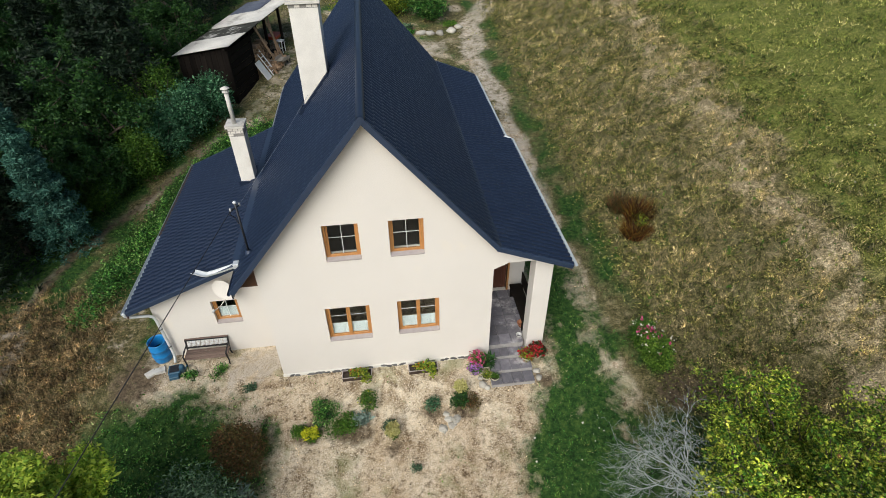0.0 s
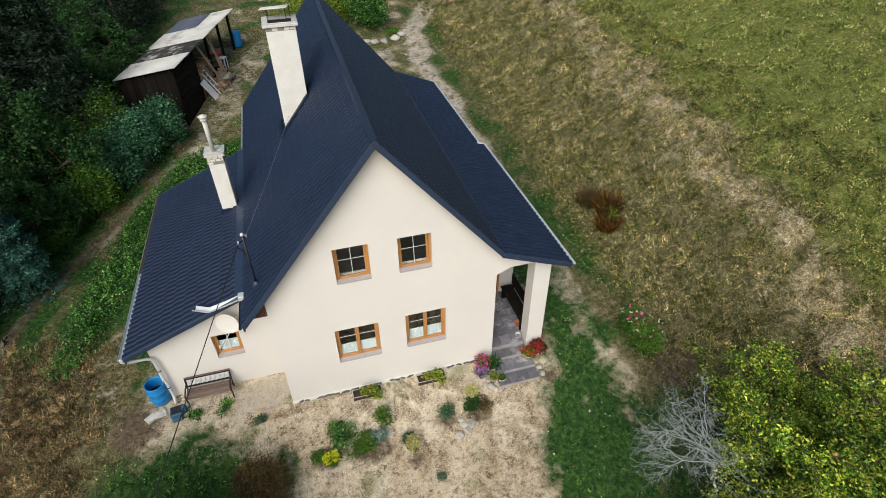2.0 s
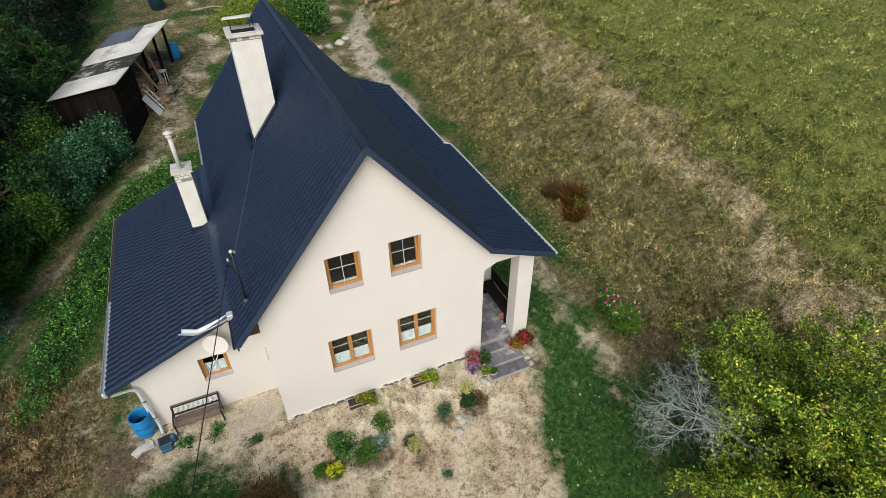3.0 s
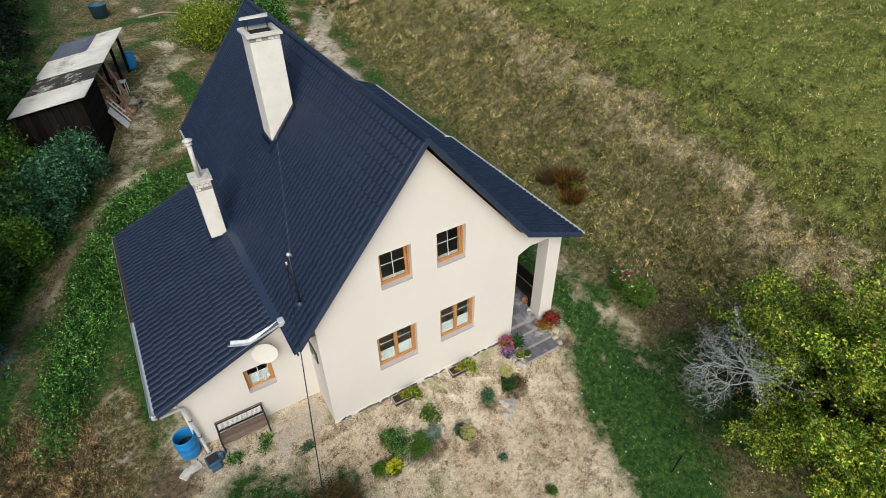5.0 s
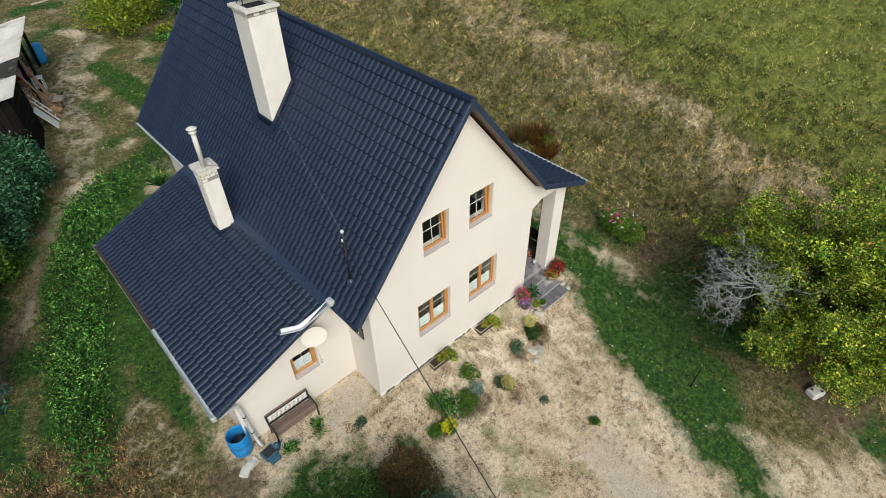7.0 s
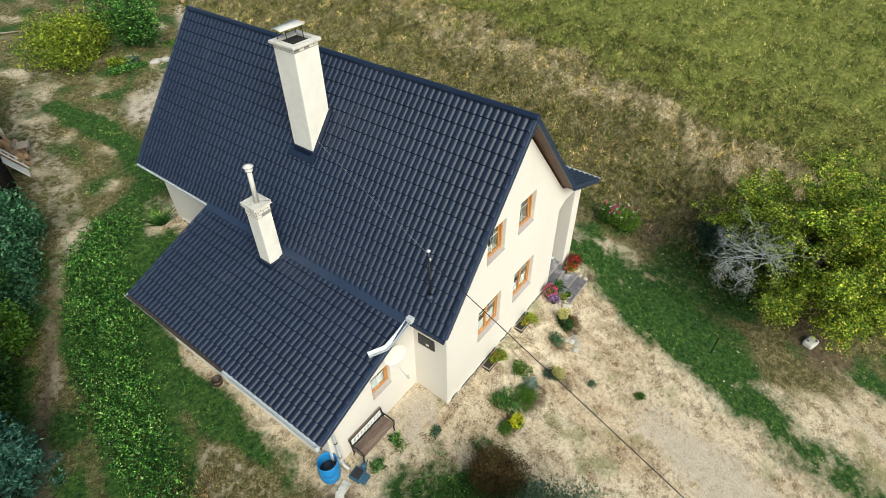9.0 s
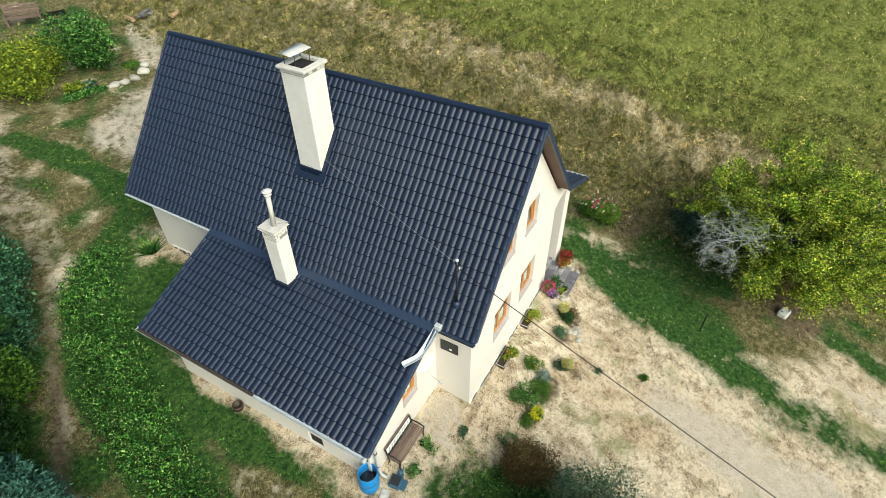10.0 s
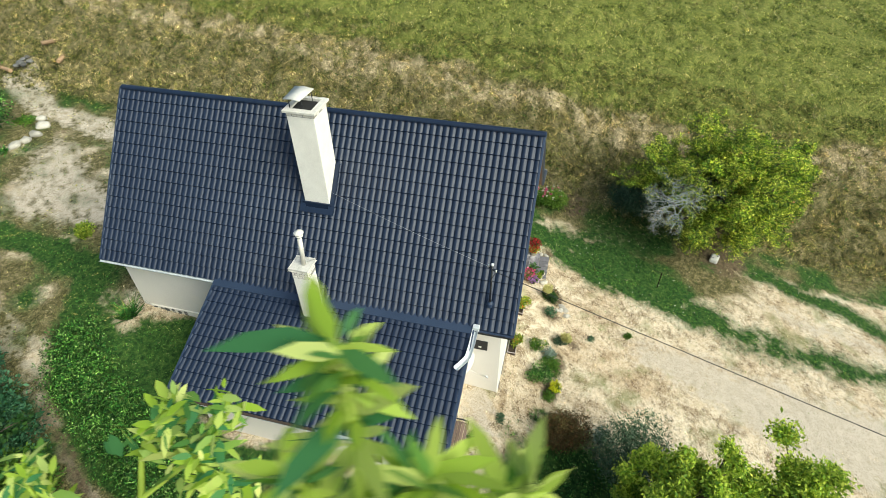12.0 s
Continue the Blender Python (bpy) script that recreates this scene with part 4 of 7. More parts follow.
def tile_shape(w, l):
    """One formed tile: a rounded wave across, a lip at its lower end."""
    n = 10
    wave = [0.040 * max(0.0, math.sin(math.pi * min(1.0, (k / n) / 0.86))) ** 0.6 for k in range(n + 1)]
    rows = ((0.0, 0.036), (l * 0.5, 0.016), (l - 0.016, 0.0), (-0.024, -0.006), (0.0, 0.036))
    v = [(w * k / n, y, wave[k] + up) for y, up in rows for k in range(n + 1)]
    s = n + 1
    f = [(r * s + k, r * s + k + 1, r * s + s + k + 1, r * s + s + k) for r in (0, 1, 3) for k in range(n)]
    return np.array(v), np.array(f)


def tiled_roof(name, label, origin, along, up, length, rise, columns, rows, singles):
    """A board deck with formed tiles; singles: the columns whose tiles are parts of their own."""
    u, v = Vector(along).normalized(), Vector(up).normalized()
    n = u.cross(v)
    m = Matrix((u, v, n)).transposed().to_4x4()
    m.translation = Vector(origin)
    deck = part(name, boxed(0.01, length - 0.01, 0.0, rise, -0.065, -0.012, m=m), SOFFIT, house, label)
    w, l = length / columns, rise / rows
    tv, tf = tile_shape(w, l)
    piece = mesh_of("tile", tv, tf)
    piece.materials.append(ROOF)
    piece.polygons.foreach_set("use_smooth", np.ones(len(piece.polygons), bool))
    verts, faces = [], []
    for c in range(columns):
        for r in range(rows):
            at = np.array([c * w, r * l, 0])
            if c in singles:
                ob = new("tile", piece)
                ob.parent = deck
                ob.matrix_basis = m @ Matrix.Translation(at)
            else:
                faces.append(tf + len(verts) * len(tv))
                verts.append(tv + at)
    if verts:
        vv = np.concatenate(verts) @ np.array(m.to_3x3()).T + np.array(m.translation)
        rest = part("tiles", mesh_of("tiles", vv, np.concatenate(faces)), ROOF, deck, "rows of formed metal tiles", smooth=True)
        tagged(rest, kind="stuff")
    return deck


def lip_line(bm, a, b, wide, low, high, normal):
    """A trim strip along a roof edge from a to b."""
    a, b, n = Vector(a), Vector(b), Vector(normal).normalized()
    d = (b - a).normalized()
    s = d.cross(n)
    m = Matrix((s, d, n)).transposed().to_4x4()
    m.translation = a
    return box(bm, -wide / 2, wide / 2, 0, (b - a).length, low, high, m=m)


E_L = (-3.45, RIDGE_Z - 3.45 * PITCH)
slope_l = math.hypot(3.45, RIDGE_Z - E_L[1])
main_len = VERGE_B - VERGE_F
main_left = tiled_roof("left_roof", "steep dark blue metal tile roof", (E_L[0], VERGE_B, E_L[1]), (0, -1, 0), (3.45, 0, RIDGE_Z - E_L[1]), main_len, slope_l, 71, 16, range(53, 71))
slope_r = math.hypot(KINK[0], RIDGE_Z - KINK[1])
main_right = tiled_roof("right_roof", "steep dark blue metal tile roof", (KINK[0], VERGE_F, KINK[1]), (0, 1, 0), (-KINK[0], 0, RIDGE_Z - KINK[1]), main_len, slope_r, 71, 14, range(0, 20))
low_f = math.hypot(RUN_F, RUN_F * LOW)
porch_roof = tiled_roof("porch_roof", "shallow dark blue metal tile roof over the porch", (PORCH_X, VERGE_F, KINK[1] - RUN_F * LOW), (0, 1, 0), (-RUN_F, 0, RUN_F * LOW), 7.12, low_f, 39, 6, range(0, 39))
low_b = math.hypot(RUN_B, RUN_B * LOW)
rear_roof = tiled_roof("rear_low_roof", "shallow dark blue metal tile roof", (REAR_X, 6.63, KINK[1] - RUN_B * LOW), (0, 1, 0), (-RUN_B, 0, RUN_B * LOW), VERGE_B - 6.63 + 0.1, low_b, 33, 5, ())
an_slope = math.hypot(AN_TOP[0] - AN_EAVE[0], AN_TOP[1] - AN_EAVE[1])
annex_roof = tiled_roof("annex_roof", "shallow dark blue metal tile roof of the annex", (AN_EAVE[0], AN_B, AN_EAVE[1]), (0, -1, 0), (AN_TOP[0] - AN_EAVE[0], 0, AN_TOP[1] - AN_EAVE[1]), AN_B - AN_F, an_slope, 43, 10, range(13, 43))

n_l, n_r = Vector((-PITCH, 0, 1)), Vector((PITCH_R, 0, 1))
for y in (VERGE_F + 0.02, VERGE_B - 0.02):
    part("verge_trim", lip_line(bmesh.new(), (E_L[0], y, E_L[1]), (0, y, RIDGE_Z), 0.07, -0.068, 0.062, n_l), FLASHING, main_left, "dark metal verge trim", bevel=0.01)
    part("verge_trim", lip_line(bmesh.new(), (KINK[0], y, KINK[1]), (0, y, RIDGE_Z), 0.07, -0.068, 0.062, n_r), FLASHING, main_right, "dark metal verge trim", bevel=0.01)
part("verge_trim", lip_line(bmesh.new(), (PORCH_X, VERGE_F + 0.02, KINK[1] - RUN_F * LOW), (KINK[0] - 0.03, VERGE_F + 0.02, KINK[1] + 0.01), 0.09, -0.075, 0.056, (LOW, 0, 1)), FLASHING, porch_roof, "dark metal verge trim", bevel=0.01)
part("verge_trim", lip_line(bmesh.new(), (REAR_X, VERGE_B + 0.08, KINK[1] - RUN_B * LOW), (KINK[0] - 0.03, VERGE_B + 0.08, KINK[1] + 0.01), 0.09, -0.075, 0.056, (LOW, 0, 1)), FLASHING, rear_roof, "dark metal verge trim", bevel=0.01)
for y in (AN_F + 0.03, AN_B - 0.02):
    part("verge_trim", lip_line(bmesh.new(), (AN_EAVE[0], y, AN_EAVE[1]), (AN_TOP[0], y, AN_TOP[1]), 0.09, -0.08, 0.056, (-AN_PITCH, 0, 1)), FLASHING, annex_roof, "dark metal verge trim", bevel=0.01)
part("wall_flashing", lip_line(bmesh.new(), (AN_TOP[0] - 0.08, AN_F, AN_TOP[1] - 0.04 + 0.045), (AN_TOP[0] - 0.08, AN_B + 0.01, AN_TOP[1] - 0.04 + 0.045), 0.30, 0.0, 0.03, (-AN_PITCH, 0, 1)), FLASHING, annex_roof, "flat flashing strip below the main eave", bevel=0.006)
part("valley_flashing", lip_line(bmesh.new(), (KINK[0] + 0.03, VERGE_F + 0.07, KINK[1] + 0.03), (KINK[0] + 0.03, VERGE_B, KINK[1] + 0.03), 0.16, 0.0, 0.02, (0.8, 0, 1)), FLASHING, main_right)
for a, b in ((E_L[0] - 0.01, E_L[1] - 0.02),):
    part("fascia", boxed(a - 0.02, a + 0.015, VERGE_F + 0.06, AN_F, b - 0.17, b - 0.005), DARK_METAL, main_left, "dark fascia board")
part("fascia", boxed(AN_EAVE[0] - 0.015, AN_EAVE[0] + 0.015, AN_F + 0.02, AN_B - 0.04, AN_EAVE[1] - 0.18, AN_EAVE[1] - 0.02), SOFFIT, annex_roof, "brown fascia board")
part("fascia", boxed(PORCH_X - 0.03, PORCH_X - 0.005, VERGE_F + 0.06, 6.55, KINK[1] - RUN_F * LOW - 0.17, KINK[1] - RUN_F * LOW - 0.02), SOFFIT, porch_roof, "brown fascia board")

# rounded ridge caps
cap_len, cap_n = 0.385, 34
pv, pf = [], []
for end, r in ((0.0, 0.096), (cap_len + 0.03, 0.092)):
    for k in range(9):
        a = math.pi * (k / 8) * 1.16 - 0.08 * math.pi
        pv.append((r * math.cos(a), end, r * math.sin(a) * 0.9))
pf = [(k, k + 1, k + 10, k + 9) for k in range(8)]
cap_mesh = mesh_of("ridge_cap", pv, pf)
cap_mesh.materials.append(ROOF)
cap_mesh.polygons.foreach_set("use_smooth", np.ones(8, bool))
for k in range(cap_n):
    ob = new("ridge_cap", cap_mesh)
    ob.parent = main_right
    ob.matrix_basis = pose(0, VERGE_F - 0.01 + k * cap_len, RIDGE_Z + 0.012)
part("ridge_end", tube(bmesh.new(), [(0, VERGE_F - 0.03, RIDGE_Z), (0, VERGE_F + 0.03, RIDGE_Z)], [0.08, 0.092], 14), FLASHING, main_right)


def gutter(points_y, x, z, radius=0.042):
    """A half-round gutter along y."""
    bm = bmesh.new()
    ring = [(radius * math.cos(math.pi + math.pi * k / 8), radius * math.sin(math.pi + math.pi * k / 8)) for k in range(9)]
    ring += [(c * 0.9, s * 0.9) for c, s in reversed(ring)]
    ends = [[bm.verts.new((x + a, y, z + b)) for a, b in ring] for y in points_y]
    for k in range(len(ring)):
        j = (k + 1) % len(ring)
        bm.faces.new((ends[0][k], ends[0][j], ends[1][j], ends[1][k]))
    bm.faces.new(ends[0])
    bm.faces.new(ends[1][::-1])
    return bm


part("gutter", gutter((AN_F, AN_B + 0.06), AN_EAVE[0] - 0.066, AN_EAVE[1] + 0.035, 0.062), GUTTER_ZINC, annex_roof, "zinc gutter along the annex eave")
part("gutter_silt", boxed(AN_EAVE[0] - 0.117, AN_EAVE[0] - 0.017, 4.1, AN_B - 0.02, AN_EAVE[1] + 0.0, AN_EAVE[1] + 0.014), SOIL, annex_roof, "dark silt lying in the gutter")
part("gutter", gutter((AN_B + 0.04, VERGE_B), E_L[0] - 0.07, E_L[1] - 0.005), GUTTER_ZINC, main_left, "zinc gutter")
part("gutter", gutter((VERGE_F, AN_F - 0.02), E_L[0] - 0.07, E_L[1] - 0.005), FLASHING, main_left, "short dark gutter")
part("gutter", gutter((VERGE_F, 6.62), PORCH_X + 0.078, KINK[1] - RUN_F * LOW + 0.03), GUTTER_ZINC, porch_roof, "zinc gutter along the porch eave")
part("gutter", gutter((6.66, VERGE_B), REAR_X + 0.078, KINK[1] - RUN_B * LOW + 0.03), GUTTER_ZINC, rear_roof, "zinc gutter")
part("gutter_elbow", tube(bmesh.new(), [(PORCH_X + 0.07, 6.58, KINK[1] - RUN_F * LOW), (PORCH_X - 0.1, 6.66, KINK[1] - (RUN_F - 0.1) * LOW + 0.02), (REAR_X + 0.01, 6.68, KINK[1] - (RUN_B + 0.03) * LOW + 0.02)], 0.055), ZINC, porch_roof, "zinc gutter elbow")


def trough(points, radius):
    """An open half-round channel of thin sheet along a line of points."""
    bm = bmesh.new()
    points = [Vector(p) for p in points]
    rings = []
    for i, p in enumerate(points):
        d = (points[min(i + 1, len(points) - 1)] - points[max(i - 1, 0)]).normalized()
        side = d.cross(Vector((0, 0, 1))).normalized()
        up = side.cross(d)
        turn = [(math.cos(math.pi + math.pi * k / 8), math.sin(math.pi + math.pi * k / 8)) for k in range(9)]
        ring = [(c, v) for c, v in turn] + [(c * 0.9, v * 0.9) for c, v in reversed(turn)]
        rings.append([bm.verts.new(p + (side * c + up * v) * radius) for c, v in ring])
    for a, b in zip(rings, rings[1:]):
        for k in range(18):
            bm.faces.new((a[k], a[(k + 1) % 18], b[(k + 1) % 18], b[k]))
    bm.faces.new(rings[0])
    bm.faces.new(rings[-1][::-1])
    return bm


spout = part("rain_spout", trough([(-3.50, 0.56, 3.58), (-3.95, 0.57, 3.43), (-4.30, 0.60, 3.32), (-4.40, 0.65, 3.30), (-4.70, 0.84, 3.26)], 0.085), ZINC, main_left, "pale zinc trough lying on the annex verge")
part("spout_box", boxed(-3.56, -3.42, 0.46, 0.64, 3.50, 3.64), ZINC, spout, "small zinc collecting box", bevel=0.01)
pipe = part("downpipe", tube(bmesh.new(), [(-6.74, 0.66, 2.20), (-6.72, 0.67, 2.07), (-6.62, 0.70, 2.00), (-6.26, 0.86, 1.84), (-6.16, 0.88, 1.77), (-6.125, 0.88, 1.64), (-6.07, 0.87, 0.32), (-6.06, 0.82, 0.18), (-6.03, 0.68, 0.10)], 0.041, 12), ZINC, annex_roof, "zinc downpipe with bends", smooth=True)
for z in (0.6, 1.3):
    part("pipe_clamp", tube(bmesh.new(), [(-6.058 - 0.042 * z, 0.87, z - 0.015), (-6.058 - 0.042 * z, 0.87, z + 0.015)], 0.048, 12), DARK_METAL, pipe)

# big chimney


def chimney(name, label, x0, x1, y0, y1, base, top, lip, brick_rows, flue=True):
    body = part(name, boxed(x0, x1, y0, y1, base, top), WHITEWASH, house, label, bevel=0.012)
    b = 0.13
    part("mortar_band", boxed(x0 - 0.003, x1 + 0.003, y0 - 0.003, y1 + 0.003, top - 0.02 - brick_rows * 0.085, top - 0.004), MORTAR_GREY, body, "grey mortar between the top bricks")
    for r in range(brick_rows):
        z = top - 0.02 - r * 0.085
        for side in range(2):
            n = int(((x1 - x0) if side == 0 else (y1 - y0)) / b) + 1
            span = (x1 - x0) if side == 0 else (y1 - y0)
            off = 0.5 if r % 2 else 0.0
            for k in range(n):
                a0, a1 = max(0, (k - off) * span / (n - 1)), min(span, (k + 1 - off) * span / (n - 1))
                if a1 - a0 < 0.03 or rnd.random() < 0.15:
                    continue
                if side == 0:
                    part("brick", boxed(x0 + a0 + 0.009, x0 + a1 - 0.009, y0 - 0.012, y0 + 0.01, z - 0.066, z), BRICK_WHITE, body)
                else:
                    part("brick", boxed(x0 - 0.012, x0 + 0.01, y0 + a0 + 0.009, y0 + a1 - 0.009, z - 0.066, z), BRICK_WHITE, body)
    bm = pierced_wall([(x0 - lip, y0 - lip), (x1 + lip, y0 - lip), (x1 + lip, y1 + lip), (x0 - lip, y1 + lip)], [(x0 + 0.08, x1 - 0.08, y0 + 0.08, y1 - 0.08)] if flue else [], 0.075, Matrix.Translation((0, 0, top)) @ Matrix.Rotation(math.pi / 2, 4, "X") @ Matrix.Diagonal((1, 1, -1, 1)))
    part("cap_slab", bm, CONCRETE, body, "pale concrete cap slab", bevel=0.01)
    if flue:
        # no shaft: the plate's black holds the soot and the shade of the depth
        part("flue", boxed(x0 + 0.06, x1 - 0.06, y0 + 0.06, y1 - 0.06, top, top + 0.012), SOOT_AND_HOLE_BLACK, body, "sooty flue, its dark depth a black plate")
    return body


big = chimney("chimney", "tall white rendered chimney", -1.775, -0.995, 5.235, 6.00, 5.1, 8.49, 0.07, 1)
cover_v = [(-1.70, 6.06, 8.80), (-1.79, 5.78, 8.87), (-1.86, 5.50, 8.88), (-0.98, 6.05, 8.83), (-1.08, 5.74, 8.90), (-1.16, 5.42, 8.90)]
cover_f = [(0, 1, 4, 3), (1, 2, 5, 4)]
cover = part("rain_cover", mesh_of("rain_cover", cover_v, cover_f), PALE_METAL, big, "bent pale sheet-metal rain cover")
md = cover.modifiers.new("thick", "SOLIDIFY")
md.thickness = 0.012
for x, y, z in ((-1.66, 5.92, 8.82), (-1.68, 5.54, 8.87), (-1.08, 5.92, 8.84), (-1.20, 5.50, 8.89)):
    part("cover_rod", tube(bmesh.new(), [(x, y, 8.56), (x, y, z)], 0.012, 6), DARK_METAL, big)
fl = bmesh.new()
for a in ((-1.77, 5.19), (-1.77, 6.05)):
    lip_line(fl, (-1.86, a[1], RIDGE_Z - 1.86 * PITCH), (-0.93, a[1], RIDGE_Z - 0.93 * PITCH), 0.16, 0.0, 0.115, n_l)
lip_line(fl, (-1.84, 5.11, RIDGE_Z - 1.84 * PITCH), (-1.84, 6.13, RIDGE_Z - 1.84 * PITCH), 0.16, 0.0, 0.12, n_l)
box(fl, -1.82, -1.765, 5.18, 6.06, RIDGE_Z - 1.86 * PITCH - 0.03, RIDGE_Z - 1.775 * PITCH + 0.18)
part("chimney_flashing", fl, ROOF, big, "dark metal flashing at the foot")
small = chimney("small_chimney", "narrow white chimney on the annex roof", -4.095, -3.655, 4.965, 5.41, 2.9, 5.22, 0.05, 3, flue=False)
part("flue_pipe", tube(bmesh.new(), [(-3.888, 5.13, 5.28), (-3.888, 5.06, 6.36)], 0.062, 14), PALE_METAL, small, "pale metal flue pipe", smooth=True)
part("pipe_cap", lathe(bmesh.new(), [(0.0, 0.085), (0.03, 0.08), (0.125, 0.035), (0.13, 0.022), (0.08, 0.022), (0.078, -0.05), (0.098, -0.055), (0.098, -0.085), (0.0, -0.085)], (-3.888, 5.06, 6.36), 18), PALE_METAL, small, "conical pipe cap", smooth=True)
fl = bmesh.new()
box(fl, -4.155, -3.595, 4.905, 5.47, annex_z(-4.16) - 0.1, annex_z(-3.9) + 0.10)
part("chimney_flashing", fl, ROOF, small, "dark metal flashing at the foot")

# porch floor and steps
steps = thing("porch_steps", "porch floor and steps in grey paving", "steps", kind="structure")


def flight(x0, x1, y0, y1, z0, z1, nx, ny):
    core = part("step", boxed(x0, x1, y0 + 0.012, y1, z0, z1 - 0.03), RISER, steps)
    for i in range(nx):
        for j in range(ny):
            a0, a1 = x0 + (x1 - x0) * i / nx, x0 + (x1 - x0) * (i + 1) / nx
            b0, b1 = y0 + (y1 - y0) * j / ny, y0 + (y1 - y0) * (j + 1) / ny
            part("paving_tile", boxed(a0 + 0.006, a1 - 0.006, b0 + 0.006, b1 - 0.006, z1 - 0.03, z1 + rnd.uniform(-0.002, 0.003)), PAVING, core, bevel=0.004)


flight(2.98, 4.02, 0.0, 2.29, -0.35, 0.22, 3, 6)
flight(4.02, 4.56, 0.38, 2.29, -0.35, 0.222, 1, 5)
flight(2.97, 4.13, -0.31, -0.002, -0.5, 0.05, 4, 1)
flight(2.92, 4.13, -0.72, -0.312, -0.6, -0.08, 4, 1)
flight(2.88, 4.12, -1.10, -0.722, -0.7, -0.205, 4, 1)

# ---- roof mast, wires, dish ----
mast = thing("roof_mast", "dark service mast with insulators standing on the roof", "mast", (-3.02, 0.29, 4.02))
part("pole", tube(bmesh.new(), [(0, 0, 0), (0, 0, 1.52)], 0.026, 10), DARK_METAL, mast, smooth=True)
part("foot_collar", lathe(bmesh.new(), [(0.10, 0.0), (0.09, 0.12), (0.045, 0.18)], sides=14), FLASHING, mast)
part("cap", lathe(bmesh.new(), [(0.0, 1.575), (0.03, 1.565), (0.045, 1.54), (0.042, 1.505), (0.0, 1.505)], sides=14), ZINC, mast, "pale rounded mast cap", smooth=True)
part("crossbar", tube(bmesh.new(), [(-0.10, -0.12, 1.39), (0.06, 0.10, 1.39)], 0.018, 8), DARK_METAL, mast)
for a, b in ((-0.10, -0.12), (0.06, 0.10)):
    part("insulator", lathe(bmesh.new(), [(0.0, 1.46), (0.022, 1.455), (0.026, 1.42), (0.018, 1.40), (0.026, 1.38), (0.0, 1.37)], (a, b, 0), 12), PORCELAIN, mast, "small grey-white porcelain insulator", smooth=True)
part("cable_loop", tube(bmesh.new(), [(-0.10, -0.12, 1.39), (-0.16, -0.05, 1.24), (-0.08, 0.0, 1.12), (-0.04, 0.0, 0.95)], 0.012, 6), BLACK_RUBBER, mast)


def sagging(name, label, a, b, sag, radius, material, sides=6):
    a, b = Vector(a), Vector(b)
    pts = [a.lerp(b, k / 24) - Vector((0, 0, sag * 4 * (k / 24) * (1 - k / 24))) for k in range(25)]
    ob = part(name, tube(bmesh.new(), pts, radius, sides), material, smooth=True)
    return tagged(ob, label, "cable")


sagging("power_cable", "black overhead power cable running from the mast", (-3.12, 0.17, 5.41), (-8.0, -20.0, 3.5), 0.04, 0.0095, BLACK_RUBBER)
sagging("chimney_wire", "thin grey wire from chimney to roof mast", (-1.62, 5.20, 6.02), (-2.97, 0.38, 5.42), 0.05, 0.004, GREY_WIRE)

dish = thing("satellite_dish", "cream-white satellite dish on a wall bracket", "dish", (-4.04, 0.63, 2.71), turn=-19)
bm = bmesh.new()
tilt = Matrix.Rotation(radians(84), 4, "X")
prof = [(0.0, -0.022), (0.09, -0.020), (0.18, -0.013), (0.26, -0.003), (0.302, 0.005), (0.308, 0.008), (0.304, -0.004), (0.26, -0.014), (0.18, -0.024), (0.09, -0.031), (0.0, -0.033)]
lathe(bm, prof, sides=36)
bmesh.ops.transform(bm, matrix=tilt, verts=bm.verts[:])
part("reflector", bm, DISH_WHITE, dish, smooth=True)
tip = Vector((0.0, -0.60, -0.21))
part("feed_arm", tube(bmesh.new(), [tilt @ Vector((0.0, -0.29, -0.02)), (0.0, -0.30, -0.30), tip], 0.012, 8), DISH_WHITE, dish)
part("receiver", tube(bmesh.new(), [tip + Vector((0, -0.03, -0.015)), tip + Vector((0, 0.05, 0.02))], [0.026, 0.036], 12), PORCELAIN, dish, "small grey-white receiver head")
part("wall_bracket", tube(bmesh.new(), [(0, 0.04, -0.03), (0.04, 0.20, -0.10), (0.12, 0.385, -0.10)], 0.02, 8), ZINC, dish)

meter = thing("meter_box", "flat dark wall box with a small pale label", "box", (WALL_L, 0.55, 2.17))
part("cover", boxed(-0.03, -0.001, -0.27, 0.27, -0.2, 0.2), DARK_METAL, meter, bevel=0.006)
part("label_plate", boxed(-0.036, -0.029, -0.09, 0.0, -0.1, -0.04), WHITE_PAINT, meter)

# ---- garden bench, barrel, slabs ----
bench = thing("garden_bench", "weathered slatted bench with black iron scrolled back", "bench", (-5.08, 0.74, gz(-5.08, 0.74)))
bench.scale = (1.0, 1.0, 0.8)
for k, y in enumerate((-0.22, -0.12, -0.02, 0.08)):
    part("seat_slat", boxed(-0.60, 0.60, y - 0.043, y + 0.043, 0.40, 0.43), BENCH_WOOD, bench, bevel=0.006)
for sx in (-0.585, 0.585):
    part("side_leg", tube(tube(tube(bmesh.new(), [(sx, -0.24, 0), (sx, -0.22, 0.2), (sx, -0.25, 0.4), (sx, -0.26, 0.58), (sx, -0.05, 0.63), (sx, 0.16, 0.60)], 0.022, 6), [(sx, 0.16, 0), (sx, 0.10, 0.2), (sx, 0.13, 0.42), (sx, 0.20, 0.82)], 0.022, 6), [(sx, -0.24, 0.4), (sx, 0.12, 0.4)], 0.018, 6), CAST_IRON, bench, "black cast-iron end frame")
lean = Matrix.Translation((0, 0.14, 0.46)) @ Matrix.Rotation(radians(-12), 4, "X")
bm = bmesh.new()
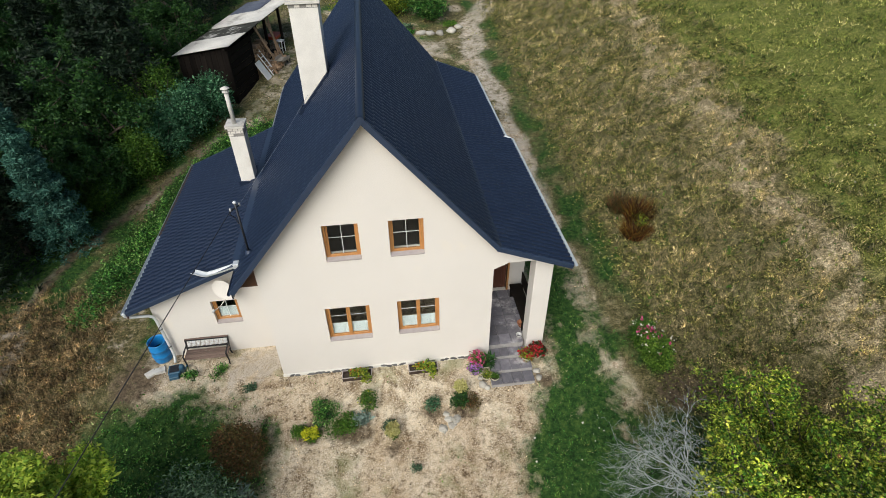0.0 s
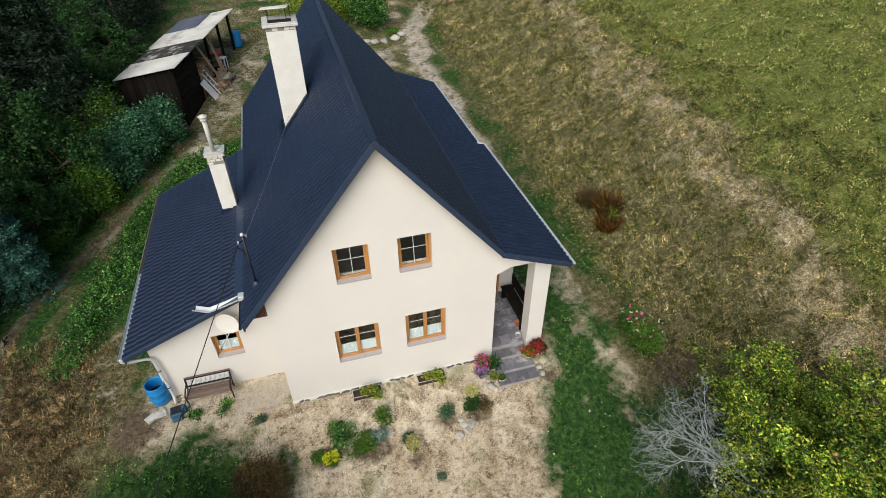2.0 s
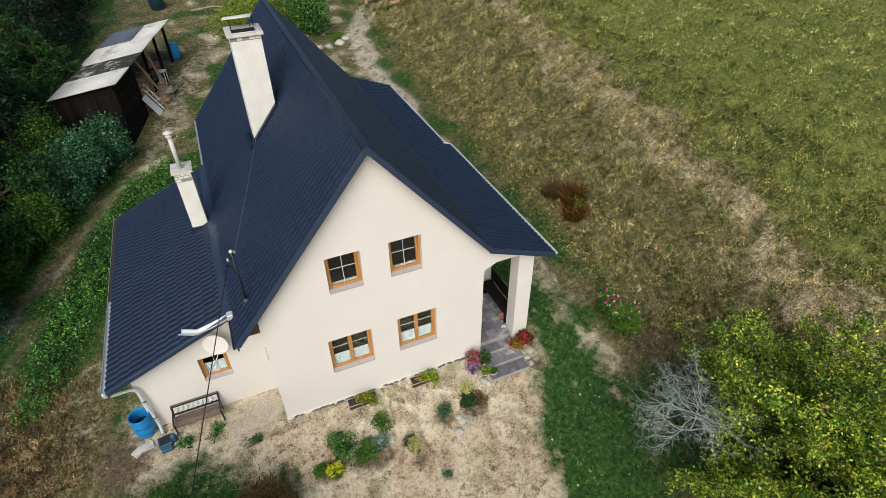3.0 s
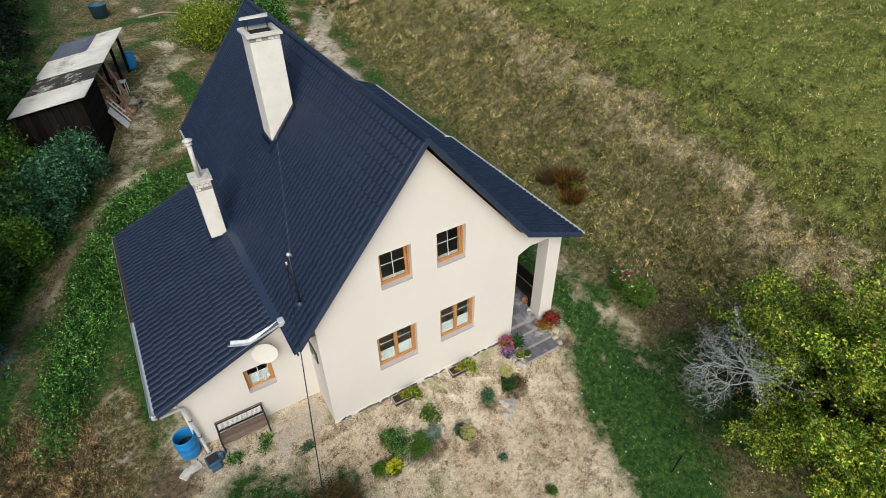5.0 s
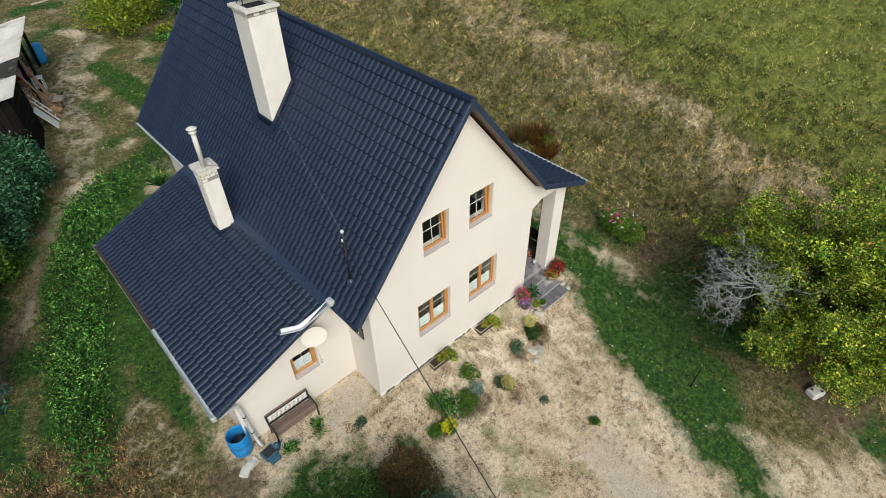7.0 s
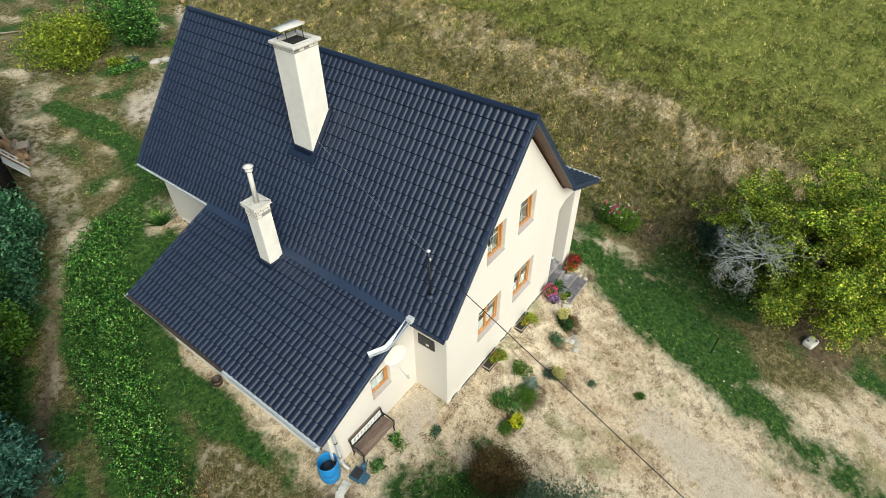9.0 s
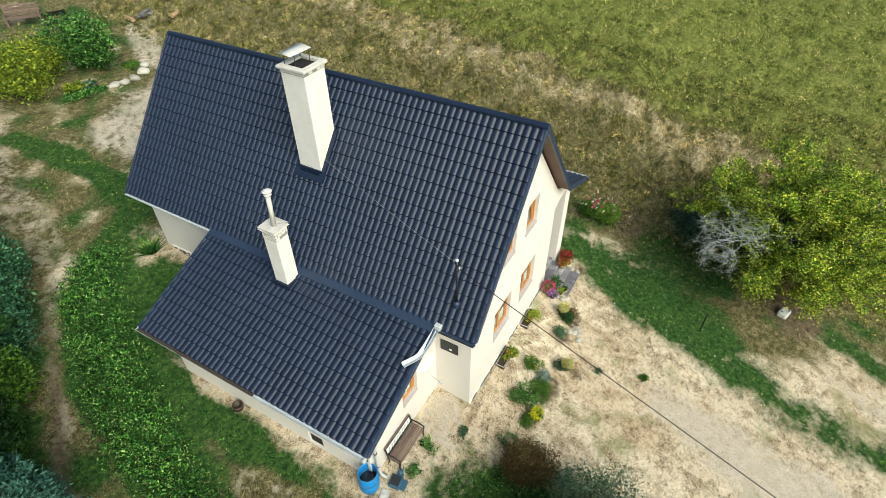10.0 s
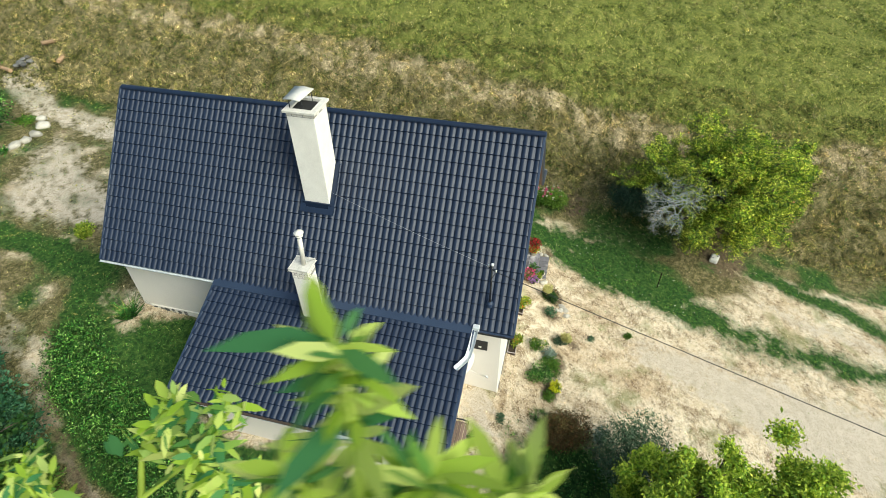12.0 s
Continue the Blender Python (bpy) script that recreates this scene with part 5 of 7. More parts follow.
for a in ((-0.6, 0.6, 0.32, 0.37), (-0.6, 0.6, 0.02, 0.07), (-0.6, -0.56, 0.07, 0.32), (0.56, 0.6, 0.07, 0.32)):
    box(bm, a[0], a[1], -0.018, 0.018, a[2], a[3], m=lean)
part("back_frame", bm, CAST_IRON, bench, "black iron back frame", bevel=0.004)
bm = bmesh.new()
for k in range(9):
    cx = -0.50 + k * 0.125
    for s in (-1, 1):
        pts = [lean @ Vector((cx + 0.05 * math.cos(a) * (1 - a / 9), 0, 0.195 + s * 0.055 + 0.05 * math.sin(a) * (1 - a / 9))) for a in (j * 0.7 for j in range(9))]
        tube(bm, pts, 0.015, 5)
    tube(bm, [lean @ Vector((cx - 0.05, 0, 0.08)), lean @ Vector((cx + 0.02, 0, 0.2)), lean @ Vector((cx + 0.06, 0, 0.31))], 0.013, 5)
part("scrollwork", bm, CAST_PALE, bench, "pale scrolled ironwork")
part("top_rail", boxed(-0.6, 0.6, -0.02, 0.02, 0.37, 0.41, m=lean), BENCH_WOOD, bench, bevel=0.006)

barrel = thing("rain_barrel", "bright blue plastic rain barrel, open and filled", "barrel", (-6.42, 0.95, gz(-6.42, 0.95) + 0.01))
barrel.scale = (0.9, 0.9, 0.84)
part("body", lathe(bmesh.new(), [(0.0, 0.0), (0.25, 0.0), (0.27, 0.03), (0.285, 0.16), (0.285, 0.26), (0.297, 0.275), (0.297, 0.30), (0.285, 0.315), (0.287, 0.55), (0.299, 0.565), (0.299, 0.59), (0.287, 0.605), (0.28, 0.78), (0.272, 0.84), (0.262, 0.84), (0.268, 0.77), (0.268, 0.40)], sides=32), BLUE_PLASTIC, barrel, smooth=True)
part("rim", lathe(bmesh.new(), [(0.268, 0.82), (0.285, 0.825), (0.285, 0.86), (0.262, 0.86), (0.262, 0.82)], sides=32), BLUE_PLASTIC, barrel, smooth=True)
part("water", lathe(bmesh.new(), [(0.0, 0.42), (0.268, 0.42)], sides=32), WATER, barrel, "dark standing water")
for i, (x, y, a, m) in enumerate(((-6.42, 0.50, 12, CONCRETE), (-6.66, 0.42, 40, CONCRETE))):
    slab = part("concrete_slab", boxed(-0.14, 0.14, -0.11, 0.11, -0.03, 0.05), m, bevel=0.012)
    slab.matrix_basis = pose(x, y, gz(x, y), 0, 0, a)
    tagged(slab, "pale broken concrete slab by the barrel", "slab", "slabs by the barrel")
pan = thing("dark_pot", "small round dark pot at the annex wall", "pot", (-6.42, 5.66, gz(-6.42, 5.66)))
part("bowl", lathe(bmesh.new(), [(0.0, 0.02), (0.11, 0.02), (0.14, 0.16), (0.155, 0.17), (0.15, 0.0), (0.0, 0.0)], sides=16), DARK_POT, pan, smooth=True)
drain = thing("drain_box", "dark blue-grey drain box under the downpipe", "drain", (-6.0, 0.44, gz(-6.0, 0.44)), turn=8)
part("tub", box(boxed(-0.17, 0.17, -0.16, 0.16, -0.05, 0.10), -0.13, 0.13, -0.30, -0.12, -0.05, 0.07), BLUE_DARK, drain, bevel=0.015)
part("grate", boxed(-0.13, 0.13, -0.12, 0.12, 0.10, 0.112), DARK_METAL, drain)
jug = thing("watering_can", "small grey-green plastic can by the bench", "can", (-5.78, 0.42, gz(-5.78, 0.42)))
part("body", lathe(bmesh.new(), [(0.0, 0.0), (0.07, 0.0), (0.075, 0.2), (0.05, 0.25), (0.0, 0.25)], sides=14), BLUE_DARK, jug, smooth=True)
part("spout", tube(bmesh.new(), [(0.07, 0, 0.08), (0.17, 0, 0.24)], [0.022, 0.014], 8), BLUE_DARK, jug)

# ---- plants: leafy clumps ----


def clump(name, label, category, at, radius, height, leaf, n, material, flowers=(), group="", blobs=5, ratio=0.5, lift=0.0, kind=""):
    """A bushy plant: stems, leaves in uneven clumps, and flowers of (material, count, size, spread, height)."""
    x, y = at
    z = gz(x, y)
    if group == "front garden plants":
        radius, n = radius * 1.2, int(n * 1.5)
    ob = thing(name, label, category, (x, y, z), group, kind)
    spots = []
    for k in range(blobs):
        a, d = RNG.uniform(0, 2 * np.pi), radius * 0.55 * math.sqrt(RNG.random())
        h = height * RNG.uniform(0.35, 0.62)
        spots.append(((d * math.cos(a), d * math.sin(a), h + lift), (radius * RNG.uniform(0.45, 0.7), radius * RNG.uniform(0.45, 0.7), height * RNG.uniform(0.35, 0.5))))
    c = clumped(n, spots)
    c[:, 2] = np.maximum(c[:, 2], 0.02 * height)
    part("leaves", mesh_of("leaves", *leaf_arrays(c, leaf, ratio)), material, ob)
    bm = bmesh.new()
    for k in range(min(9, blobs + 3)):
        a = 2 * math.pi * k / 7 + 0.4
        tube(bm, [(0.05 * radius * math.cos(a), 0.05 * radius * math.sin(a), -0.05), (0.35 * radius * math.cos(a), 0.35 * radius * math.sin(a), 0.45 * height), (0.6 * radius * math.cos(a + 0.3), 0.6 * radius * math.sin(a + 0.3), 0.8 * height)], [0.018 * height + 0.004, 0.01 * height + 0.003, 0.003], 5)
    part("stem", bm, BARK, ob)
    for fm, count, size, spread, up in flowers:
        a, d = RNG.uniform(0, 2 * np.pi, count), radius * spread * np.sqrt(RNG.random(count))
        fc = np.stack([d * np.cos(a), d * np.sin(a), height * (up + 0.12 * RNG.normal(size=count))], 1)
        fc = np.repeat(fc, 5, axis=0) + RNG.normal(size=(count * 5, 3)) * size * 0.35
        part("blossoms", mesh_of("blossoms", *leaf_arrays(fc, size, 0.8, 0.6)), fm, ob)
    return ob


def limbs(bm, start, way, length, radius, depth, r, tips, bend=0.35, split=3, shrink=0.68, sides=6, rise=0.0):
    """Branches that fork and thin out; collects the tips."""
    pts, rad = [Vector(start)], [radius]
    d = Vector(way).normalized()
    for k in range(4):
        d = (d + Vector((r.gauss(0, bend), r.gauss(0, bend), r.gauss(0, bend * 0.7) + rise)) * 0.5).normalized()
        pts.append(pts[-1] + d * length / 4)
        rad.append(radius * (1 - 0.14 * (k + 1)))
    tube(bm, pts, rad, sides if radius > 0.02 else 4, cap=False)
    tips.append(pts[-1].copy())
    if depth <= 0:
        return
    for k in range(split):
        at = pts[r.choice((2, 3, 4))]
        side = (d + Vector((r.gauss(0, 0.75), r.gauss(0, 0.75), r.gauss(0, 0.5)))).normalized()
        limbs(bm, at, side, length * shrink * r.uniform(0.75, 1.2), radius * 0.58, depth - 1, r, tips, bend, split, shrink, sides, rise)


def broad_tree(name, label, at, height, crown, leaf, n, material, seed, trunk_r=0.12, ratio=0.5, category="tree", bark=None, low=0.35, group=""):
    """A tapered trunk with forking limbs and a crown of small leaves round the branch tips."""
    x, y = at
    ob = thing(name, label, category, (x, y, gz(x, y) - 0.05), group)
    r = random.Random(seed)
    tips = []
    bm = bmesh.new()
    tube(bm, [(0, 0, 0), (0.03, -0.02, height * low * 0.5), (0.0, 0.04, height * low)], [trunk_r * 1.3, trunk_r, trunk_r * 0.85], 10, cap=False)
    for k in range(6):
        a = 2 * math.pi * k / 6 + r.uniform(-0.4, 0.4)
        limbs(bm, (0, 0.02, height * low * r.uniform(0.75, 1.0)), (math.cos(a) * crown * 0.5, math.sin(a) * crown * 0.5, height * 0.22), crown * 0.55, trunk_r * 0.55, 2, r, tips, 0.3, 3, 0.62, 6, 0.05)
    limbs(bm, (0, 0.04, height * low), (0.1, 0, 1), height * 0.35, trunk_r * 0.6, 2, r, tips, 0.25, 4, 0.6, 6, 0.1)
    part("trunk", bm, bark or BARK, ob, smooth=True)
    t = np.array([tuple(p) for p in tips])
    t = t[t[:, 2] > height * 0.15]
    pick = RNG.integers(0, len(t), n)
    spread = crown * 0.105
    c = t[pick] + in_ball(n, 0.1) * np.array([spread, spread, spread * 0.8]) * RNG.uniform(0.4, 1.5, (n, 1))
    fill = int(n * 0.22)
    hearts = in_ball(34, 0.45) * np.array([crown * 0.62, crown * 0.62, height * 0.26]) + np.array([0, 0, height * (low + 0.27)])
    c = np.concatenate([c, hearts[RNG.integers(0, 34, fill)] + in_ball(fill, 0.1) * crown * 0.11])
    c[:, 2] = c[:, 2].clip(0.25, None)
    part("crown", mesh_of("crown", *leaf_arrays(c, leaf, ratio, 0.15)), material, ob)
    return ob


def orchard_tree(label, at, radii, middle, clumps, leaf, per, material, seed, trunk_r, bare=None, fruit=0):
    """An old fruit tree: a short leaning trunk, limbs that curve out to uneven leafy clumps, gaps between them; bare: a direction with no leaves."""
    x, y = at
    ob = thing("apple_tree", label, "tree", (x, y, gz(x, y) - 0.05), "old fruit trees")
    r = random.Random(seed)
    fork = Vector((0.12, -0.08, middle * 0.38))
    bm = bmesh.new()
    tube(bm, [(0, 0, 0), (0.06, 0.02, fork.z * 0.55), fork], [trunk_r * 1.35, trunk_r, trunk_r * 0.85], 10, cap=False)
    leaves, fruits = [], []
    while len(leaves) < clumps:
        d = Vector((r.gauss(0, 1), r.gauss(0, 1), r.gauss(0.25, 0.8))).normalized()
        if bare and Vector(bare).normalized().dot(d) > 0.86:
            continue
        reach = r.uniform(0.5, 1.0)
        c = Vector((d.x * radii[0], d.y * radii[1], d.z * radii[2])) * reach + Vector((0, 0, middle))
        if c.z < 0.75 - 0.3 * min(0.0, c.x):
            continue
        bend = fork.lerp(c, 0.5) + Vector((r.gauss(0, 0.15), r.gauss(0, 0.15), 0.25))
        tube(bm, [fork, fork.lerp(bend, 0.5) + Vector((0, 0, 0.06)), bend, bend.lerp(c, 0.6), c], [trunk_r * 0.42, trunk_r * 0.32, trunk_r * 0.22, trunk_r * 0.13, 0.006], 5, cap=False)
        size = r.uniform(0.42, 0.85)
        spots = []
        for k in range(9):
            way = (d * 0.8 + Vector((r.gauss(0, 1), r.gauss(0, 1), r.gauss(0.1, 0.7)))).normalized()
            start = bend.lerp(c, r.uniform(0.35, 1.0))
            tip = start + way * size
            tube(bm, [start, start.lerp(tip, 0.5) + Vector((0, 0, 0.05)), tip], [0.012, 0.008, 0.003], 4, cap=False)
            spots += [start.lerp(tip, r.uniform(0.25, 1.05)) for _ in range(per // 9)]
        n = np.array([tuple(p) for p in spots])
        leaves.append(n + RNG.normal(size=n.shape) * np.array([0.085, 0.085, 0.06]))
        fruits.append(c + d * size * 0.6)
    part("trunk", bm, BARK, ob, smooth=True)
    part("crown", mesh_of("crown", *leaf_arrays(np.concatenate(leaves), leaf, 0.55, 0.15)), material, ob)
    if fruit:
        bm = bmesh.new()
        bmesh.ops.create_icosphere(bm, subdivisions=2, radius=0.036)
        ball = bpy.data.meshes.new("apple")
        bm.to_mesh(ball)
        bm.free()
        ball.materials.append(APPLE)
        for p in fruits[:fruit]:
            o = new("apple", ball)
            o.parent = ob
            o.matrix_basis = pose(p.x, p.y, p.z - 0.08)
    return ob


def conifer_mesh(height, radius, n, seed, blade):
    """Needle sprays along drooping branches in whorls."""
    r = np.random.default_rng(seed)
    level = r.random(n) ** 0.75
    whorl = np.floor(level * 17) / 17
    z = height * (0.06 + 0.93 * whorl) + r.normal(size=n) * 0.05
    reach = radius * (1 - whorl) ** 0.85 * (0.85 + 0.3 * np.sin(whorl * 60 + seed))
    k = r.integers(0, 9, n)
    a = 2 * np.pi * k / 9 + whorl * 40 + r.normal(size=n) * 0.13
    d = reach * np.sqrt(r.random(n))
    c = np.stack([d * np.cos(a), d * np.sin(a), z - 0.28 * d + 0.05 * r.normal(size=n)], 1)
    v, f = leaf_arrays(c, blade, 0.32, 0.05)
    return mesh_of("needles", v, f)


CONIFERS = []
for k, (h, rr) in enumerate(((7.5, 2.0), (6.0, 1.7), (8.6, 2.2))):
    ob = thing("spruce", "dense dark green spruce at the wood's edge", "tree", (0, 0, -50), "dark spruces")
    part("trunk", tube(bmesh.new(), [(0, 0, 0), (0, 0, h * 0.5), (0, 0, h * 0.98)], [0.13, 0.09, 0.015], 8), BARK, ob)
    part("needle_mass", conifer_mesh(h, rr, 9500, k + 3, 0.2), NEEDLE_DARK, ob)
    CONIFERS.append(ob)
DARK_TREES = []
for k, (h, rr) in enumerate(((5.5, 2.3), (4.5, 2.0))):
    ob = broad_tree("shade_tree", "dark green leafy tree at the wood's edge", (0, 0), h, rr * 1.2, 0.11, 12000, LEAF_DARK, 31 + k, 0.1, 0.55, group="dark leafy trees", low=0.25)
    ob.matrix_basis = pose(0, 0, -50)
    DARK_TREES.append(ob)


def wood_edge(y):
    return float(np.interp(y, [-2, 5, 9, 13, 17, 26, 34, 45], [-15.0, -12.6, -11.9, -10.3, -10.2, -9.6, -8.4, -9.0]))


placed = []
rw = random.Random(12)
first = {}
tries = 0
while len(placed) < 84 and tries < 6000:
    tries += 1
    y = rw.uniform(4.5, 47)
    x = wood_edge(y) - rw.random() ** 1.3 * 18
    gap = 1.7 + 0.06 * max(0, wood_edge(y) - x)
    if any(math.hypot(x - a, y - b) < gap for a, b in placed):
        continue
    placed.append((x, y))
    kind = rw.random()
    src = CONIFERS[rw.randrange(3)] if kind < 0.62 else DARK_TREES[rw.randrange(2)]
    m = pose(x, y, gz(x, y) - 0.1, 0, 0, rw.uniform(0, 360)) @ Matrix.Scale(rw.uniform(0.75, 1.1), 4)
    if src.name not in first:
        first[src.name] = True
        src.matrix_basis = m
    else:
        c = copy_thing(src, m)
        c.scale = m.to_scale()

blue = thing("blue_spruce", "slender blue-green conifer beside the track", "tree", (-11.35, 7.0, gz(-11.35, 7.0)))
part("trunk", tube(bmesh.new(), [(0, 0, 0), (0, 0, 3), (0, 0, 6.1)], [0.11, 0.07, 0.01], 8), BARK, blue)
part("needle_mass", conifer_mesh(6.3, 1.15, 52000, 9, 0.10), NEEDLE_BLUE, blue)

# hedge of mixed shrubs along the track
for i, (x, y, rad, h, m, lab) in enumerate((
        (-7.35, 15.0, 1.05, 2.2, LEAF_BLUE, "dense blue-green hedge shrub"), (-8.2, 13.7, 1.2, 2.5, LEAF_BLUE, "dense blue-green hedge shrub"), (-9.0, 12.4, 1.2, 2.4, LEAF_BLUE, "dense blue-green hedge shrub"),
        (-9.75, 11.3, 1.1, 2.0, LEAF_MID, "fresh green hedge shrub"), (-10.5, 10.2, 1.1, 1.9, LEAF_DARK, "dark green hedge shrub"), (-10.9, 9.2, 0.8, 1.3, LEAF_MID, "low fresh green shrub"),
        (-9.6, 14.9, 1.3, 3.0, LEAF_MID, "tall fresh green shrub"), (-10.6, 13.2, 1.3, 3.0, LEAF_MID, "tall fresh green shrub"), (-11.6, 11.4, 1.2, 2.6, LEAF_DARK, "dark green hedge shrub"), (-12.3, 9.2, 1.1, 2.2, LEAF_DARK, "dark green hedge shrub"))):
    clump("hedge_shrub", lab, "shrub", (x, y), rad, h, 0.10, 7000, m, group="hedge shrubs", blobs=11)

# ---- front garden plants ----
clump("barberry_bush", "rounded dark bronze-brown barberry bush", "shrub", (-3.74, -2.34), 0.8, 1.25, 0.045, 16000, LEAF_BROWN, blobs=9)
clump("grey_shrub", "loose grey-green shrub with pale shoots", "shrub", (-4.4, -4.3), 1.25, 2.3, 0.08, 12000, LEAF_GREY, blobs=10, ratio=0.3)
clump("flower_bush", "leafy bush with pink and white blossoms on the grass", "flower bush", (7.7, -0.85), 0.6, 0.85, 0.06, 7000, LEAF_LIME, ((FLOWER_PINK, 5, 0.07, 0.6, 0.95), (FLOWER_WHITE, 16, 0.05, 0.8, 0.85)), blobs=6)
clump("bramble_thicket", "dark grey-green bramble thicket on the foot of the bank", "shrub", (8.9, -4.4), 1.2, 0.9, 0.085, 6500, LEAF_GREY, group="bramble thickets", blobs=11, ratio=0.4)
clump("bramble_thicket", "dark green bramble thicket below the apple tree", "shrub", (9.3, -5.9), 1.1, 1.1, 0.085, 5500, LEAF_DARK, group="bramble thickets", blobs=9, ratio=0.4)
clump("phlox_clump", "dark leafy clump with faded pink blossoms", "flower bush", (7.5, -0.35), 0.5, 0.95, 0.06, 3600, LEAF_MID, ((FLOWER_PINK, 12, 0.07, 0.6, 0.9), (FLOWER_WHITE, 12, 0.05, 0.9, 0.85)), blobs=5)


def blades_clump(name, label, category, at, radius, height, n, material, width=0.02, group="", lean=0.9):
    x, y = at
    ob = thing(name, label, category, (x, y, gz(x, y)), group)
    a, d = RNG.uniform(0, 2 * np.pi, n), radius * np.sqrt(RNG.random(n))
    part("foliage", mesh_of("blades", *blade_arrays(d * np.cos(a), d * np.sin(a), np.zeros(n) - 0.02, height, width, lean)), material, ob)
    return ob


blades_clump("rusty_perennial", "rust-brown withered perennial clump on the bank", "plant", (9.0, 3.9), 0.42, 0.5, 1100, LEAF_RUST, 0.04, "rusty perennials", 0.8)
blades_clump("rusty_perennial", "rust-brown withered perennial clump on the bank", "plant", (9.3, 4.6), 0.4, 0.62, 1000, LEAF_RUST, 0.04, "rusty perennials", 0.8)
blades_clump("rusty_perennial", "dark rusty withered perennial clump on the bank", "plant", (9.0, 5.4), 0.4, 0.5, 900, LEAF_BROWN, 0.04, "rusty perennials", 0.8)
clump("golden_perennial", "yellowing leafy perennial among rusty stems", "plant", (9.25, 4.1), 0.38, 0.65, 0.06, 420, LEAF_YELLOW, group="rusty perennials", blobs=6, ratio=0.4)
blades_clump("fern", "dark green spreading fern behind the house", "fern", (-3.55, 12.7), 0.22, 0.5, 240, GRASS_GREEN, 0.05, lean=1.3)

G = "front garden plants"
clump("marigold", "low plant with bright yellow flowers", "plant", (-2.12, -1.95), 0.20, 0.28, 0.05, 420, LEAF_MID, ((FLOWER_YELLOW, 60, 0.06, 0.8, 0.95),), G, 4)
clump("green_cushion", "bright green cushion plant in dry soil", "plant", (-2.42, -1.75), 0.24, 0.26, 0.05, 500, LEAF_MID, (), G, 4)
clump("boxwood", "small fresh green rounded plant", "plant", (-1.80, -1.40), 0.36, 0.46, 0.05, 1500, WEED, (), G, 5)
clump("heather", "dark green low spreading plant", "plant", (-1.25, -1.85), 0.42, 0.36, 0.045, 1700, LEAF_MID, (), G, 6)
clump("silver_plant", "silvery grey-leaved rosette plant in dry soil", "plant", (-0.80, -1.68), 0.26, 0.30, 0.13, 190, LEAF_SILVER, (), G, 4, 0.35)
clump("aster", "loose green plant with small blossoms", "plant", (-0.62, -1.22), 0.28, 0.42, 0.06, 520, LEAF_MID, ((FLOWER_YELLOW, 8, 0.03, 0.8, 0.9),), G, 4)
clump("sedum", "stonecrop with pale yellow flat flower head", "plant", (0.02, -2.12), 0.15, 0.34, 0.06, 240, LEAF_MID, ((SEDUM, 260, 0.05, 0.95, 1.0),), G, 3)
clump("grass_tuft", "green tuft beside the stonecrop", "plant", (-0.10, -1.92), 0.22, 0.25, 0.06, 360, LEAF_GREY, (), G, 4)
clump("lavender", "small grey-blue leaved plant", "plant", (1.10, -1.42), 0.26, 0.30, 0.06, 420, LEAF_BLUE, (), G, 4, 0.3)
clump("sedum", "stonecrop with yellow-green flower head", "plant", (1.95, -1.22), 0.15, 0.45, 0.06, 240, LEAF_DARK, ((SEDUM, 200, 0.05, 0.9, 1.0),), G, 3)
clump("dark_perennial", "dark leafy perennial in the flower bed", "plant", (1.85, -1.42), 0.25, 0.34, 0.07, 420, LEAF_DARK, (), G, 4)
clump("dark_perennial", "low purple-brown creeping plant", "plant", (2.18, -1.45), 0.30, 0.14, 0.05, 500, LEAF_BROWN, (), G, 4)
clump("grass_tuft", "lone green tuft in the dry lawn", "plant", (1.10, -4.36), 0.16, 0.16, 0.06, 200, LEAF_MID, (), G, 3)
clump("grass_tuft", "lone grey-green tuft in the dry lawn", "plant", (0.57, -3.04), 0.15, 0.10, 0.05, 160, LEAF_GREY, (), G, 3)
clump("grass_tuft", "green tuft in the dry lawn", "plant", (-3.80, -0.35), 0.16, 0.16, 0.06, 170, LEAF_GREY, (), G, 3)
clump("grass_tuft", "green tuft below the bench", "plant", (-4.75, 0.22), 0.22, 0.2, 0.1, 160, WEED, (), G, 3, 0.25)
clump("grass_tuft", "green tuft below the bench", "plant", (-5.5, 0.15), 0.2, 0.18, 0.1, 140, WEED, (), G, 3, 0.25)
clump("pale_sprout", "pale grey-green upright sprout", "plant", (-3.55, -3.45), 0.16, 0.9, 0.12, 110, LEAF_SILVER, (), G, 4, 0.3)
for i, (x, y, s) in enumerate(((1.55, -1.82, 0.13), (1.75, -1.85, 0.15), (1.62, -1.98, 0.14), (1.36, -2.06, 0.15), (1.50, -1.68, 0.10))):
    ob = part("garden_stone", rock(bmesh.new(), (0, 0, 0), (s, s * 0.8, s * 0.6), i + 11), STONE_PALE)
    ob.matrix_basis = pose(x, y, gz(x, y) + 0.02, 0, 0, 37 * i)
    tagged(ob, "pale rounded stone in the flower bed", "stone", "flower bed stones")

